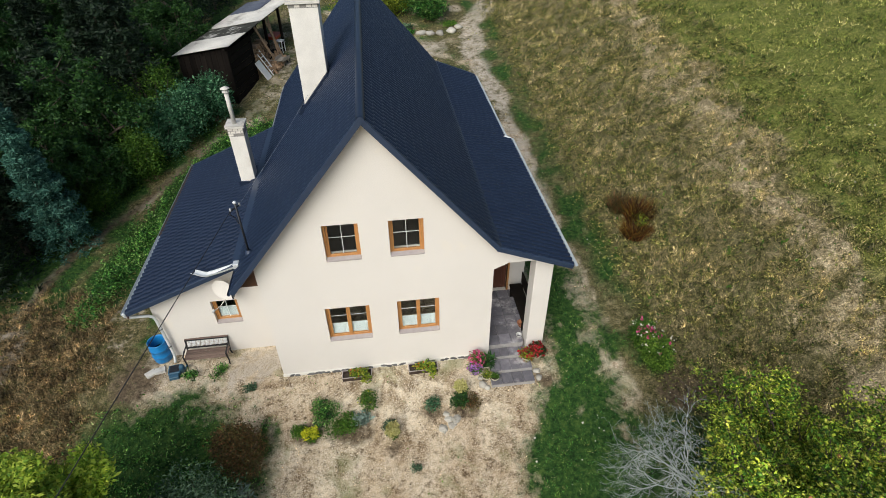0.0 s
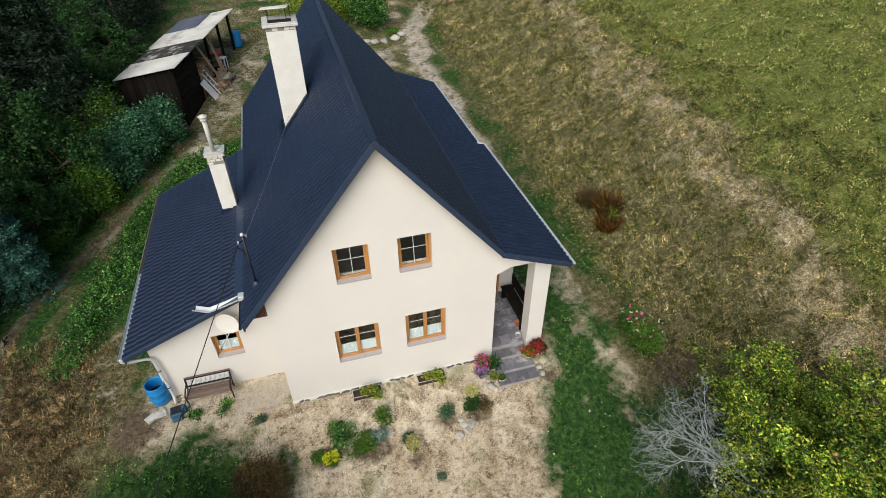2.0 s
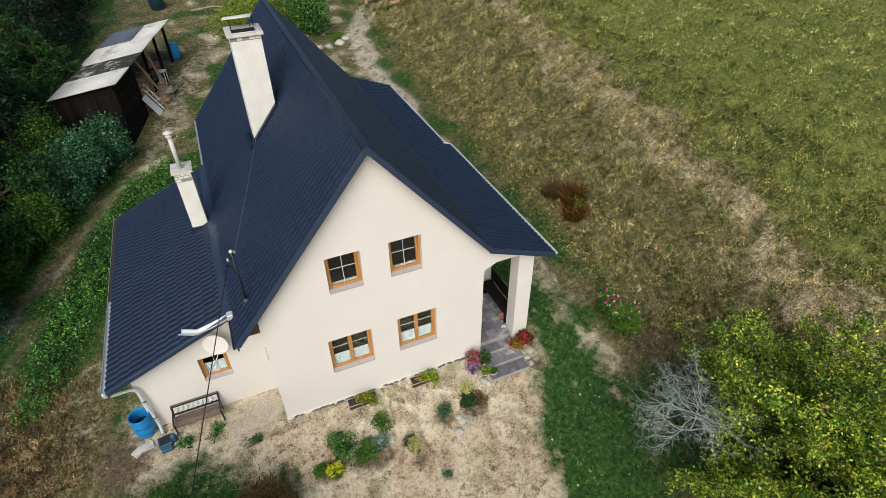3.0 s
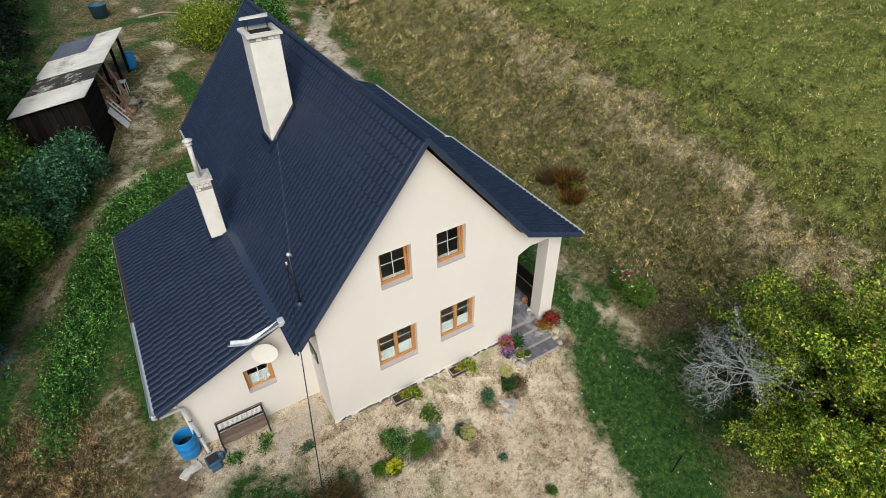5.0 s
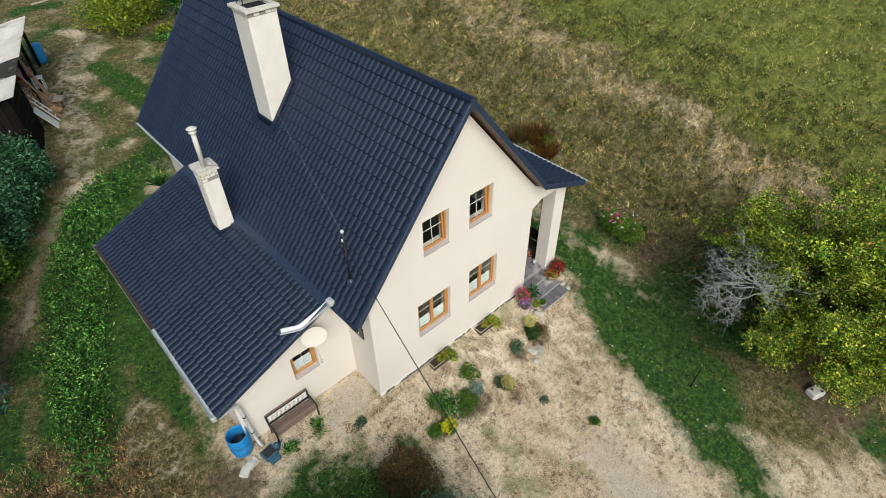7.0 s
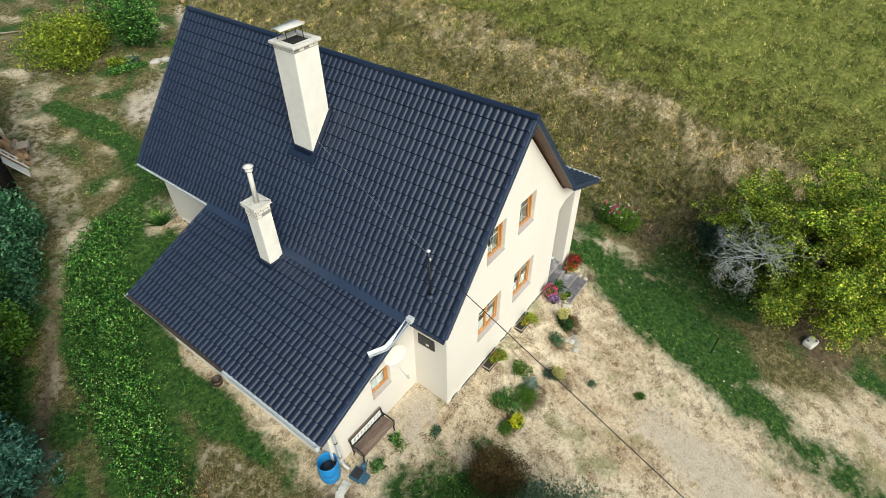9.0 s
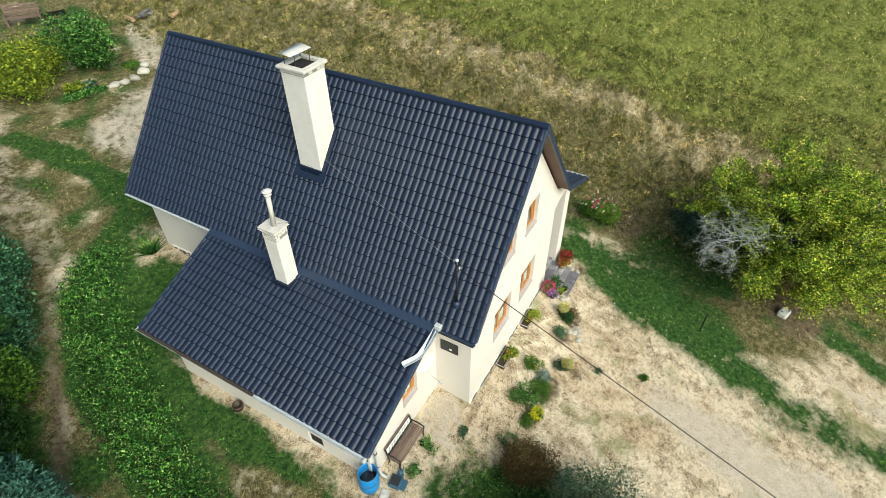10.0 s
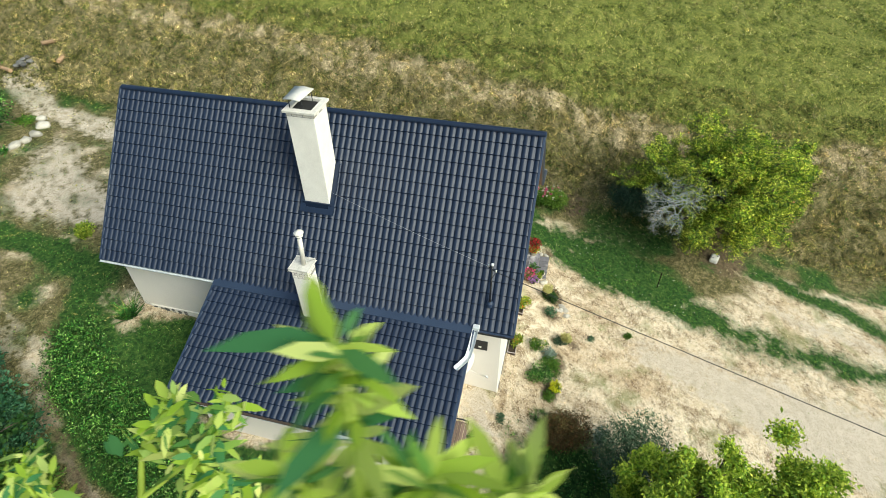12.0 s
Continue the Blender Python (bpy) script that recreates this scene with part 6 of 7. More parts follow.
# planters at the wall
for i, (x0, x1) in enumerate(((-1.28, -0.46), (0.60, 1.42))):
    cx, w = (x0 + x1) / 2, (x1 - x0) / 2
    z = gz(cx, -0.36)
    pl = thing("planter", "dark trough planter with straggly plants at the wall", "planter", (cx, -0.33, z), "wall planters")
    bm = bmesh.new()
    for a in ((-w, w, -0.13, -0.11), (-w, w, 0.11, 0.13), (-w, -w + 0.02, -0.11, 0.11), (w - 0.02, w, -0.11, 0.11)):
        box(bm, a[0], a[1], a[2], a[3], -0.08, 0.12)
    part("trough", bm, DARK_POT, pl, bevel=0.005)
    part("soil", boxed(-w + 0.02, w - 0.02, -0.11, 0.11, -0.08, 0.06), SOIL, pl)
    bm = bmesh.new()
    for a in ((-w - 0.012, w + 0.012, -0.142, -0.122), (-w - 0.012, w + 0.012, 0.122, 0.142), (-w - 0.012, -w + 0.012, -0.122, 0.122), (w - 0.012, w + 0.012, -0.122, 0.122)):
        box(bm, a[0], a[1], a[2], a[3], 0.11, 0.13)
    part("rim", bm, SILL, pl, "grey rim")
    c = clumped(420, [((w * 0.3, -0.12, 0.25), (w * 0.5, 0.16, 0.14)), ((-w * 0.2, -0.05, 0.2), (w * 0.4, 0.12, 0.1)), ((w * 0.6, -0.2, 0.12), (w * 0.3, 0.16, 0.14))])
    part("leaves", mesh_of("leaves", *leaf_arrays(c, 0.075, 0.5)), LEAF_YELLOW, pl)
    c = clumped(14, [((0.0, -0.12, 0.3), (w * 0.7, 0.14, 0.08))])
    part("blossoms", mesh_of("blossoms", *leaf_arrays(c, 0.05, 0.9)), FLOWER_ORANGE, pl)


def pot_plant(label, at, pot_r, pot_h, material, leaf_m, spread, high, flowers, z=None, n=420, leaf=0.06, ratio=0.5):
    x, y = at
    z = gz(x, y) if z is None else z
    ob = thing("flower_pot", label, "flower pot", (x, y, z), "pots by the steps")
    part("pot", lathe(bmesh.new(), [(0.0, 0.0), (pot_r * 0.7, 0.0), (pot_r * 0.95, pot_h * 0.85), (pot_r * 1.05, pot_h * 0.86), (pot_r * 1.05, pot_h), (pot_r * 0.92, pot_h), (pot_r * 0.9, pot_h * 0.9)], sides=20), material, ob, smooth=True)
    part("soil", lathe(bmesh.new(), [(0.0, pot_h * 0.9), (pot_r * 0.93, pot_h * 0.9)], sides=16), SOIL, ob)
    c = clumped(n, [((0, 0, pot_h + high * 0.45), (spread, spread, high * 0.55)), ((spread * 0.4, -spread * 0.2, pot_h + high * 0.3), (spread * 0.7, spread * 0.7, high * 0.4))])
    part("leaves", mesh_of("leaves", *leaf_arrays(c, leaf, ratio)), leaf_m, ob)
    for fm, count in flowers:
        a, d = RNG.uniform(0, 2 * np.pi, count), spread * 1.05 * np.sqrt(RNG.random(count))
        fc = np.stack([d * np.cos(a), d * np.sin(a), pot_h + high * (0.85 - 0.5 * (d / spread) ** 2 + 0.12 * RNG.normal(size=count))], 1)
        part("blossoms", mesh_of("blossoms", *leaf_arrays(fc, 0.06, 0.9, 0.5)), fm, ob)
    return ob


pot_plant("pot of cascading pink petunias at the steps", (2.56, -0.42), 0.14, 0.22, TERRACOTTA, LEAF_MID, 0.24, 0.34, ((FLOWER_PINK, 190),))
pot_plant("pot of lilac petunias at the wall corner", (2.48, -0.62), 0.12, 0.12, DARK_POT, LEAF_MID, 0.20, 0.22, ((FLOWER_LILAC, 170),))
pot_plant("pot of dark green spiky leaves at the steps", (2.82, -0.52), 0.11, 0.18, PALE_POT, LEAF_DARK, 0.16, 0.42, (), leaf=0.14, ratio=0.3, n=160)
pot_plant("pale pot with yellow-green plant at the steps", (2.76, -0.82), 0.12, 0.14, PALE_POT, LEAF_YELLOW, 0.14, 0.16, (), n=160)
pot_plant("pale bowl with a green plant on the lowest step", (2.99, -0.90), 0.12, 0.10, PALE_POT, LEAF_MID, 0.09, 0.10, (), z=-0.205, n=120)
pot_plant("pot of red and yellow-green bedding flowers on the step", (4.00, -0.45), 0.14, 0.18, PALE_POT, LEAF_YELLOW, 0.22, 0.24, ((FLOWER_RED, 110),), z=-0.08)
pot_plant("pot of deep red flowers beside the pillar", (4.32, -0.42), 0.15, 0.34, PALE_POT, LEAF_DARK, 0.26, 0.30, ((FLOWER_RED, 220),))
for i, (x, y, s) in enumerate(((4.26, -0.75, 0.12), (4.28, -0.95, 0.11), (2.64, -0.98, 0.14), (2.74, -1.08, 0.10), (2.60, -0.80, 0.08))):
    ob = part("edge_stone", rock(bmesh.new(), (0, 0, 0), (s, s * 0.8, s * 0.8), i + 31), STONE_PALE, smooth=True)
    ob.matrix_basis = pose(x, y, gz(x, y) + 0.03, 0, 0, 51 * i)
    tagged(ob, "pale stone beside the porch steps", "stone", "stones by the steps")

# porch bench and small things
pb = thing("porch_bench", "dark brown wooden bench under the porch roof", "bench", (4.22, 1.20, 0.22))
part("seat", boxed(-0.19, 0.19, -0.85, 0.85, 0.40, 0.445), OLD_BOARD, pb, bevel=0.008)
part("backrest", boxed(0.19, 0.225, -0.85, 0.85, 0.50, 0.92), OLD_BOARD, pb, bevel=0.008)
for y in (-0.75, 0.75):
    part("leg", boxed(-0.17, 0.17, y - 0.025, y + 0.025, 0.0, 0.40), OLD_BOARD, pb)
    part("back_post", boxed(0.19, 0.23, y - 0.03, y + 0.03, 0.0, 0.50), OLD_BOARD, pb)
tr = thing("clay_bowl", "orange-red clay bowl on the porch floor", "bowl", (4.10, 0.62, 0.222))
part("bowl", lathe(bmesh.new(), [(0.0, 0.0), (0.08, 0.0), (0.13, 0.13), (0.14, 0.15), (0.12, 0.14), (0.07, 0.03)], sides=18), TERRACOTTA, tr, smooth=True)
tr = thing("white_bowl", "small white bowl beside the pillar", "bowl", (3.93, 0.22, 0.22))
part("bowl", lathe(bmesh.new(), [(0.0, 0.0), (0.06, 0.0), (0.09, 0.07), (0.095, 0.09), (0.08, 0.08), (0.05, 0.02)], sides=18), PORCELAIN, tr, smooth=True)

# ---- trees of the front yard ----
apple = orchard_tree("old apple tree with thinning yellow-green leaves and a dead side", (7.5, -7.15), (2.9, 3.8, 3.0), 3.05, 150, 0.068, 1250, LEAF_APPLE, 5, 0.12, bare=(-0.6, 1.0, -0.25), fruit=14)
bm = bmesh.new()
r8 = random.Random(8)
hub = Vector((-1.6, 1.15, 3.55))
tube(bm, [(0.1, -0.05, 1.2), (-0.8, 0.4, 2.7), hub], [0.05, 0.04, 0.026], 7, cap=False)
for way in ((-0.5, 1.1, 0.1), (-1.1, 0.8, 0.15), (-0.05, 1.0, 0.0), (-0.9, 0.5, -0.15), (-0.5, 0.9, -0.45), (-0.7, 1.0, 0.3)):
    limbs(bm, hub + Vector((0, 0, r8.uniform(-0.25, 0.15))), way, 0.92, 0.02, 5, r8, [], 0.62, 3, 0.72, 5, -0.05)
part("dead_limb", bm, BARK_GREY, apple, "bare lichen-grey dead limbs", smooth=True)
orchard_tree("small yellowing fruit tree on the slope", (9.0, -9.6), (2.0, 2.1, 1.7), 3.0, 34, 0.078, 1100, LEAF_APPLE, 6, 0.12)
broad_tree("willow_shrub", "tall yellow-green leafy shrub in the front yard", (-6.7, -4.9), 6.9, 2.4, 0.08, 90000, LEAF_WILLOW, 7, 0.10, 0.48, category="shrub", low=0.2, group="willow shrubs")
broad_tree("willow_shrub", "tall yellow-green leafy shrub in the front yard", (-6.9, -7.1), 6.9, 3.1, 0.085, 110000, LEAF_WILLOW, 17, 0.10, 0.48, category="shrub", low=0.2, group="willow shrubs")
can = thing("canister", "white plastic canister lying under the apple tree", "canister", (6.99, -8.18, gz(6.99, -8.18) + 0.11), turn=-20)
part("body", boxed(-0.23, 0.23, -0.17, 0.17, -0.12, 0.12), WHITE_PAINT, can, smooth=False, bevel=0.05)
for x in (-0.13, 0.09):
    part("cap", tube(bmesh.new(), [(x, -0.1 if x > 0 else 0.06, 0.115), (x, -0.1 if x > 0 else 0.06, 0.135)], 0.035, 10), DARK_METAL, can, "small dark cap")
stake = part("wooden_stake", tube(bmesh.new(), [(4.25, -5.58, gz(4.25, -5.58) - 0.1), (4.36, -5.60, gz(4.25, -5.58) + 0.75)], 0.02, 6), OLD_BOARD)
tagged(stake, "thin dark stake standing in the grass", "stake")

# young tall tree whose top the last stretch passes
AX, AY, AZ = -13.0, -0.3, gz(-13.0, -0.3)
ash = thing("young_ash", "tall slender young tree with fresh green leaves", "tree", (AX, AY, AZ))
TRUNK = [(-13.0, -0.3, AZ - 0.1), (-12.95, -0.2, 5.0), (-13.02, -0.5, 10.0), (-13.05, -0.87, 12.55)]
SIDE = [(-13.02, -0.5, 10.0), (-12.9, 0.8, 10.3), (-12.47, 1.41, 10.97)]
NEAR_SHOOTS = [[(-13.05, -0.87, 12.55), (-12.81, -0.84, 13.66), (-12.73, -0.84, 14.10), (-12.70, -0.84, 14.25), (-12.68, -0.83, 14.36), (-12.68, -0.83, 14.44)],
               [(-12.81, -0.84, 13.66), (-12.73, -0.95, 14.01), (-12.70, -1.02, 14.15), (-12.69, -1.10, 14.21)],
               [(-12.81, -0.84, 13.66), (-12.72, -0.91, 14.10), (-12.72, -0.94, 14.20), (-12.72, -0.96, 14.24)],
               [(-12.81, -0.84, 13.66), (-12.73, -0.80, 14.05), (-12.74, -0.76, 14.16), (-12.75, -0.74, 14.20)]]
FAR_SHOOTS = [[(-12.47, 1.41, 10.97), (-12.13, 0.99, 11.83), (-11.97, 0.71, 12.07), (-11.82, 0.53, 12.26), (-11.74, 0.50, 12.34)],
              [(-12.13, 0.99, 11.83), (-11.97, 1.00, 12.08), (-11.84, 0.87, 12.26), (-11.75, 0.77, 12.33)],
              [(-12.47, 1.41, 10.97), (-12.28, 1.60, 11.69), (-12.23, 1.67, 11.88), (-12.16, 1.64, 11.96)],
              [(-11.97, 0.71, 12.07), (-12.01, 0.43, 12.10), (-12.02, 0.31, 12.05)]]


def from_ash(line):
    return [Vector((a - AX, b - AY, c - AZ)) for a, b, c in line]


bm = bmesh.new()
tube(bm, from_ash(TRUNK), [0.13, 0.09, 0.045, 0.014], 8)
tube(bm, from_ash(SIDE), [0.035, 0.026, 0.018], 7)
part("trunk", bm, BARK, ash, smooth=True)
spots = {0: [], 1: []}
for far, lines in enumerate((NEAR_SHOOTS, FAR_SHOOTS)):
    for line in lines:
        green = bmesh.new()
        pts = from_ash(line)
        n = len(pts)
        tube(green, pts, [(0.018 if far else 0.013) * (1 - i / (n - 0.8)) + 0.003 for i in range(n)], 6)
        for i in range(n - 3, n - 1):
            for j in range(8):
                spots[far].append(tuple(pts[i].lerp(pts[i + 1], j / 8)))
        part("shoot", green, LEAF_ASH, ash, "pale green young shoot", smooth=True)
near = np.repeat(np.array(spots[0]), 4, axis=0)
far = np.repeat(np.array(spots[1]), 7, axis=0)
v1, f1 = long_leaf_arrays(near + RNG.normal(size=near.shape) * 0.008, 0.085, 0.24, 0.35)
v2, f2 = long_leaf_arrays(far + RNG.normal(size=far.shape) * 0.05, 0.12, 0.32, 0.1)
part("crown", mesh_of("crown", np.concatenate([v1, v2]), np.concatenate([f1, f2 + len(v1)])), LEAF_ASH, ash)

# ---- wood shed ----
SHED_AT, SHED_TURN = (-6.45, 16.6), -15.6
shed_m = pose(SHED_AT[0], SHED_AT[1], 1.25, 0, 0, SHED_TURN)
shed = thing("wood_shed", "open dark timber wood shed with patched sheet roof", "shed", (SHED_AT[0], SHED_AT[1], 1.25), turn=SHED_TURN)


def shed_roof_z(x, y):
    return 2.86 + 0.19 * x + 0.03 * y


def corrugated(x0, x1, y0, y1, pitch=0.13, amp=0.022, lift=0.0):
    """A corrugated sheet, waves running across the shed."""
    n = int((y1 - y0) / pitch) * 6
    v, f = [], []
    for i in range(n + 1):
        yy = y0 + (y1 - y0) * i / n
        for xx in (x0, x1):
            v.append((xx, yy, shed_roof_z(xx, yy) + amp * math.sin(2 * math.pi * yy / pitch) + lift))
    f = [(2 * i, 2 * i + 2, 2 * i + 3, 2 * i + 1) for i in range(n)]
    return mesh_of("roof_sheet", v, f)


for x0, x1, y0, y1, m, lift, lab in ((-2.75, 0.25, -0.35, 1.65, SHEET_PALE, 0.03, "pale corrugated sheet"), (-2.75, 0.22, 1.6, 3.5, SHEET_MOSS, 0.0, "black mossy corrugated sheet"), (-2.8, 0.28, 3.4, 6.1, SHEET_PALE, 0.045, "pale corrugated sheet"), (-1.05, 0.30, 6.0, 8.5, SHEET_PALE, 0.02, "pale corrugated sheet"), (-2.8, -1.0, 5.9, 8.4, SHEET_SLATE, 0.05, "blue-grey roof patch")):
    ob = part("roof_sheet", corrugated(x0, x1, y0, y1, lift=lift), m, shed, lab, smooth=True)
    sm = ob.modifiers.new("thick", "SOLIDIFY")
    sm.thickness = 0.012
rs = random.Random(21)
for k in range(26):
    y0 = -0.1 + k * 0.318
    part("board", boxed(-2.62, -2.59, y0, y0 + 0.30, -0.3, shed_roof_z(-2.6, y0) - 0.06), OLD_BOARD, shed)
for k in range(9):
    x0 = -2.6 + k * 0.29
    part("board", boxed(x0, x0 + 0.275, -0.13, -0.10, -0.3, shed_roof_z(x0, 0) - 0.06), OLD_BOARD, shed)
for k in range(9):
    z0 = -0.2 + k * 0.32
    if z0 + 0.3 < shed_roof_z(0, 1) - 0.02:
        part("board", boxed(-0.03, 0.0, -0.1, 2.35, z0, z0 + 0.285, m=Matrix.Rotation(radians(rs.uniform(-0.5, 0.5)), 4, "X")), OLD_BOARD, shed)
for y in (-0.05, 2.4, 4.4, 6.4, 8.2):
    for x in (-0.05, -2.52):
        part("post", boxed(x - 0.06, x + 0.06, y - 0.06, y + 0.06, -0.4, shed_roof_z(x, y) - 0.06), OLD_BOARD, shed)
for x in (-0.05, -1.3, -2.5):
    a, b = (x, -0.3, shed_roof_z(x, -0.3) - 0.09), (x, 8.35, shed_roof_z(x, 8.35) - 0.09)
    part("purlin", tube(bmesh.new(), [a, b], 0.05, 6), OLD_BOARD, shed)
for k in range(12):
    y0 = 4.9 + k * 0.28
    part("floor_board", boxed(-2.55, 0.15, y0, y0 + 0.265, 0.72, 0.76), OLD_BOARD, shed)

stack = thing("firewood_stack", "stacked split firewood in the shed", "firewood", (SHED_AT[0], SHED_AT[1], 1.25), turn=SHED_TURN)
log_meshes = []
for k in range(4):
    bm = bmesh.new()
    sides = (5, 6, 7, 4)[k]
    tube(bm, [(-0.26, 0, 0), (0.24, 0, 0)], [0.078, 0.074], sides)
    bmesh.ops.recalc_face_normals(bm, faces=bm.faces[:])
    me = bpy.data.meshes.new("log")
    bm.to_mesh(me)
    bm.free()
    me.materials.append(LOG)
    log_meshes.append(me)
for row in range(13):
    for col in range(14):
        if row > 9 and rs.random() < 0.4:
            continue
        ob = new("log", log_meshes[rs.randrange(4)])
        ob.parent = stack
        ob.matrix_basis = pose(-0.30 + rs.uniform(-0.06, 0.08), 2.56 + col * 0.135 + rs.uniform(-0.015, 0.015), 0.28 + row * 0.128, rs.uniform(0, 360), rs.uniform(-4, 4), rs.uniform(-6, 6))

heap = thing("kindling_heap", "loose heap of split logs before the shed", "firewood", (SHED_AT[0], SHED_AT[1], 1.25), turn=SHED_TURN)
for k in range(70):
    ob = new("log", log_meshes[rs.randrange(4)])
    ob.parent = heap
    y, x = rs.uniform(3.3, 5.0), rs.uniform(0.0, 0.55)
    ob.matrix_basis = pose(x, y, 0.42 + 0.05 * (y - 2) + rs.uniform(0, 0.45) * (1 - x / 0.7), rs.uniform(0, 360), rs.uniform(-40, 40), rs.uniform(0, 180))


def in_shed(name, label, category, x, y, z=None, turn=0.0):
    w = shed_m @ Vector((x, y, 0))
    return thing(name, label, category, (w.x, w.y, gz(w.x, w.y) if z is None else 1.25 + z), turn=SHED_TURN + turn)


lad = in_shed("ladder", "short pale wooden ladder leaning on the woodpile", "ladder", 0.62, 3.15, turn=0)
tiltm = Matrix.Rotation(radians(-32), 4, "Y")
for y in (-0.19, 0.19):
    part("rail", boxed(-0.02, 0.02, y - 0.025, y + 0.025, 0.0, 1.5, m=tiltm), WHITE_PAINT, lad)
for k in range(5):
    part("rung", boxed(-0.015, 0.015, -0.17, 0.17, 0.2 + k * 0.28, 0.23 + k * 0.28, m=tiltm), WHITE_PAINT, lad)
brd = in_shed("white_board", "white board leaning against the woodpile", "board", 0.55, 2.6)
part("panel", boxed(-0.02, 0.02, -0.28, 0.28, 0.0, 1.05, m=tiltm), WHITE_PAINT, brd, bevel=0.006)
for k, (y, a, l) in enumerate(((4.3, 20, 2.4), (4.75, -12, 2.5), (5.15, 8, 2.3))):
    pl = in_shed("leaning_plank", "rough bark-edged plank leaning on the shed", "plank", 0.35, y)
    part("plank", boxed(-0.025, 0.025, -0.08, 0.08, 0.0, l, m=Matrix.Rotation(radians(-14), 4, "Y") @ Matrix.Rotation(radians(a), 4, "X")), LOG, pl, bevel=0.008)
table = in_shed("red_table", "orange-red painted table in the shed", "table", -0.5, 6.3, 0.76)
part("tabletop", boxed(-0.35, 0.35, -0.5, 0.5, 0.70, 0.76), RED_PAINT, table, bevel=0.008)
part("apron", boxed(-0.31, 0.31, -0.46, 0.46, 0.58, 0.70), RED_PAINT, table)
for x in (-0.29, 0.29):
    for y in (-0.43, 0.43):
        part("leg", boxed(x - 0.025, x + 0.025, y - 0.025, y + 0.025, 0, 0.6), WHITE_PAINT, table)
stool = in_shed("white_stool", "white painted wooden stool in the shed", "stool", 0.05, 5.75)
part("seat", boxed(-0.2, 0.2, -0.22, 0.22, 0.62, 0.66), WHITE_PAINT, stool, bevel=0.006)
for x in (-0.16, 0.16):
    for y in (-0.18, 0.18):
        part("leg", boxed(x - 0.02, x + 0.02, y - 0.02, y + 0.02, 0, 0.62), WHITE_PAINT, stool)
part("stretcher", boxed(-0.16, 0.16, -0.19, -0.16, 0.25, 0.29), WHITE_PAINT, stool)
barrow = in_shed("wheelbarrow", "old grey wheelbarrow standing by the woodpile", "wheelbarrow", 0.75, 4.2, turn=80)
bm = bmesh.new()
for k in range(20):
    a, b = 2 * math.pi * k / 20, 2 * math.pi * (k + 1) / 20
    tube(bm, [(0.5 + 0.17 * math.cos(a), 0, 0.19 + 0.17 * math.sin(a)), (0.5 + 0.17 * math.cos(b), 0, 0.19 + 0.17 * math.sin(b))], 0.03, 6)
part("wheel", bm, BLACK_RUBBER, barrow, "black rubber tyre")
part("tray", box(box(boxed(-0.35, 0.3, -0.26, 0.26, 0.34, 0.36), -0.35, 0.3, -0.27, -0.25, 0.36, 0.52), -0.35, 0.3, 0.25, 0.27, 0.36, 0.52), GREY_BOARD, barrow)
for y in (-0.2, 0.2):
    part("handle", tube(bmesh.new(), [(0.5, y * 0.3, 0.2), (0.0, y, 0.33), (-0.9, y * 1.3, 0.5)], 0.02, 6), GREY_BOARD, barrow)
    part("leg", tube(bmesh.new(), [(-0.25, y, 0.34), (-0.3, y, 0.0)], 0.018, 6), GREY_BOARD, barrow)
blue2 = thing("blue_drum", "blue plastic drum standing beside the shed", "barrel", (-4.1, 24.9, gz(-4.1, 24.9)))
part("body", lathe(bmesh.new(), [(0.0, 0.0), (0.28, 0.0), (0.29, 0.1), (0.29, 0.8), (0.27, 0.86), (0.0, 0.86)], sides=24), BLUE_PLASTIC, blue2, smooth=True)
part("rim", lathe(bmesh.new(), [(0.285, 0.80), (0.305, 0.81), (0.305, 0.85), (0.275, 0.86)], sides=24), BLUE_PLASTIC, blue2, smooth=True)
tub = thing("garden_tub", "large dark blue round tub on the grass", "tub", (-4.6, 32.7, gz(-4.6, 32.7)))
part("tub", lathe(bmesh.new(), [(0.0, 0.02), (0.42, 0.0), (0.5, 0.7), (0.54, 0.72), (0.54, 0.76), (0.48, 0.75), (0.42, 0.15), (0.0, 0.14)], sides=28), BLUE_DARK, tub, smooth=True)
part("water", lathe(bmesh.new(), [(0.0, 0.5), (0.455, 0.5)], sides=28), WATER, tub)
pole = part("fallen_pole", tube(bmesh.new(), [(-2.6, 31.6, gz(-2.6, 31.6) + 0.06), (-1.2, 31.9, gz(-1.2, 31.9) + 0.07), (0.4, 31.3, gz(0.4, 31.3) + 0.05)], [0.06, 0.05, 0.035], 7), GREY_BOARD, smooth=True)
tagged(pole, "pale fallen pole lying on the grass", "pole")

# ---- back garden ----
clump("forsythia", "large yellow-green rounded shrub behind the house", "shrub", (0.3, 26.2), 2.1, 2.5, 0.12, 11000, LEAF_YELLOW, group="back garden shrubs", blobs=11)
clump("forsythia", "large fresh green rounded shrub behind the house", "shrub", (4.1, 26.4), 1.95, 2.9, 0.12, 11000, WEED, group="back garden shrubs", blobs=10)
clump("forsythia", "yellow-green spreading shrub behind the house", "shrub", (2.2, 27.0), 1.5, 1.9, 0.10, 6000, LEAF_YELLOW, group="back garden shrubs", blobs=8)
clump("hosta", "low pale yellow-green border plant", "plant", (1.9, 24.6), 0.45, 0.4, 0.14, 420, LEAF_YELLOW, group="border plants", blobs=4)
clump("hosta", "low pale green border plant", "plant", (2.6, 24.4), 0.4, 0.35, 0.14, 380, LEAF_GREY, group="border plants", blobs=4)
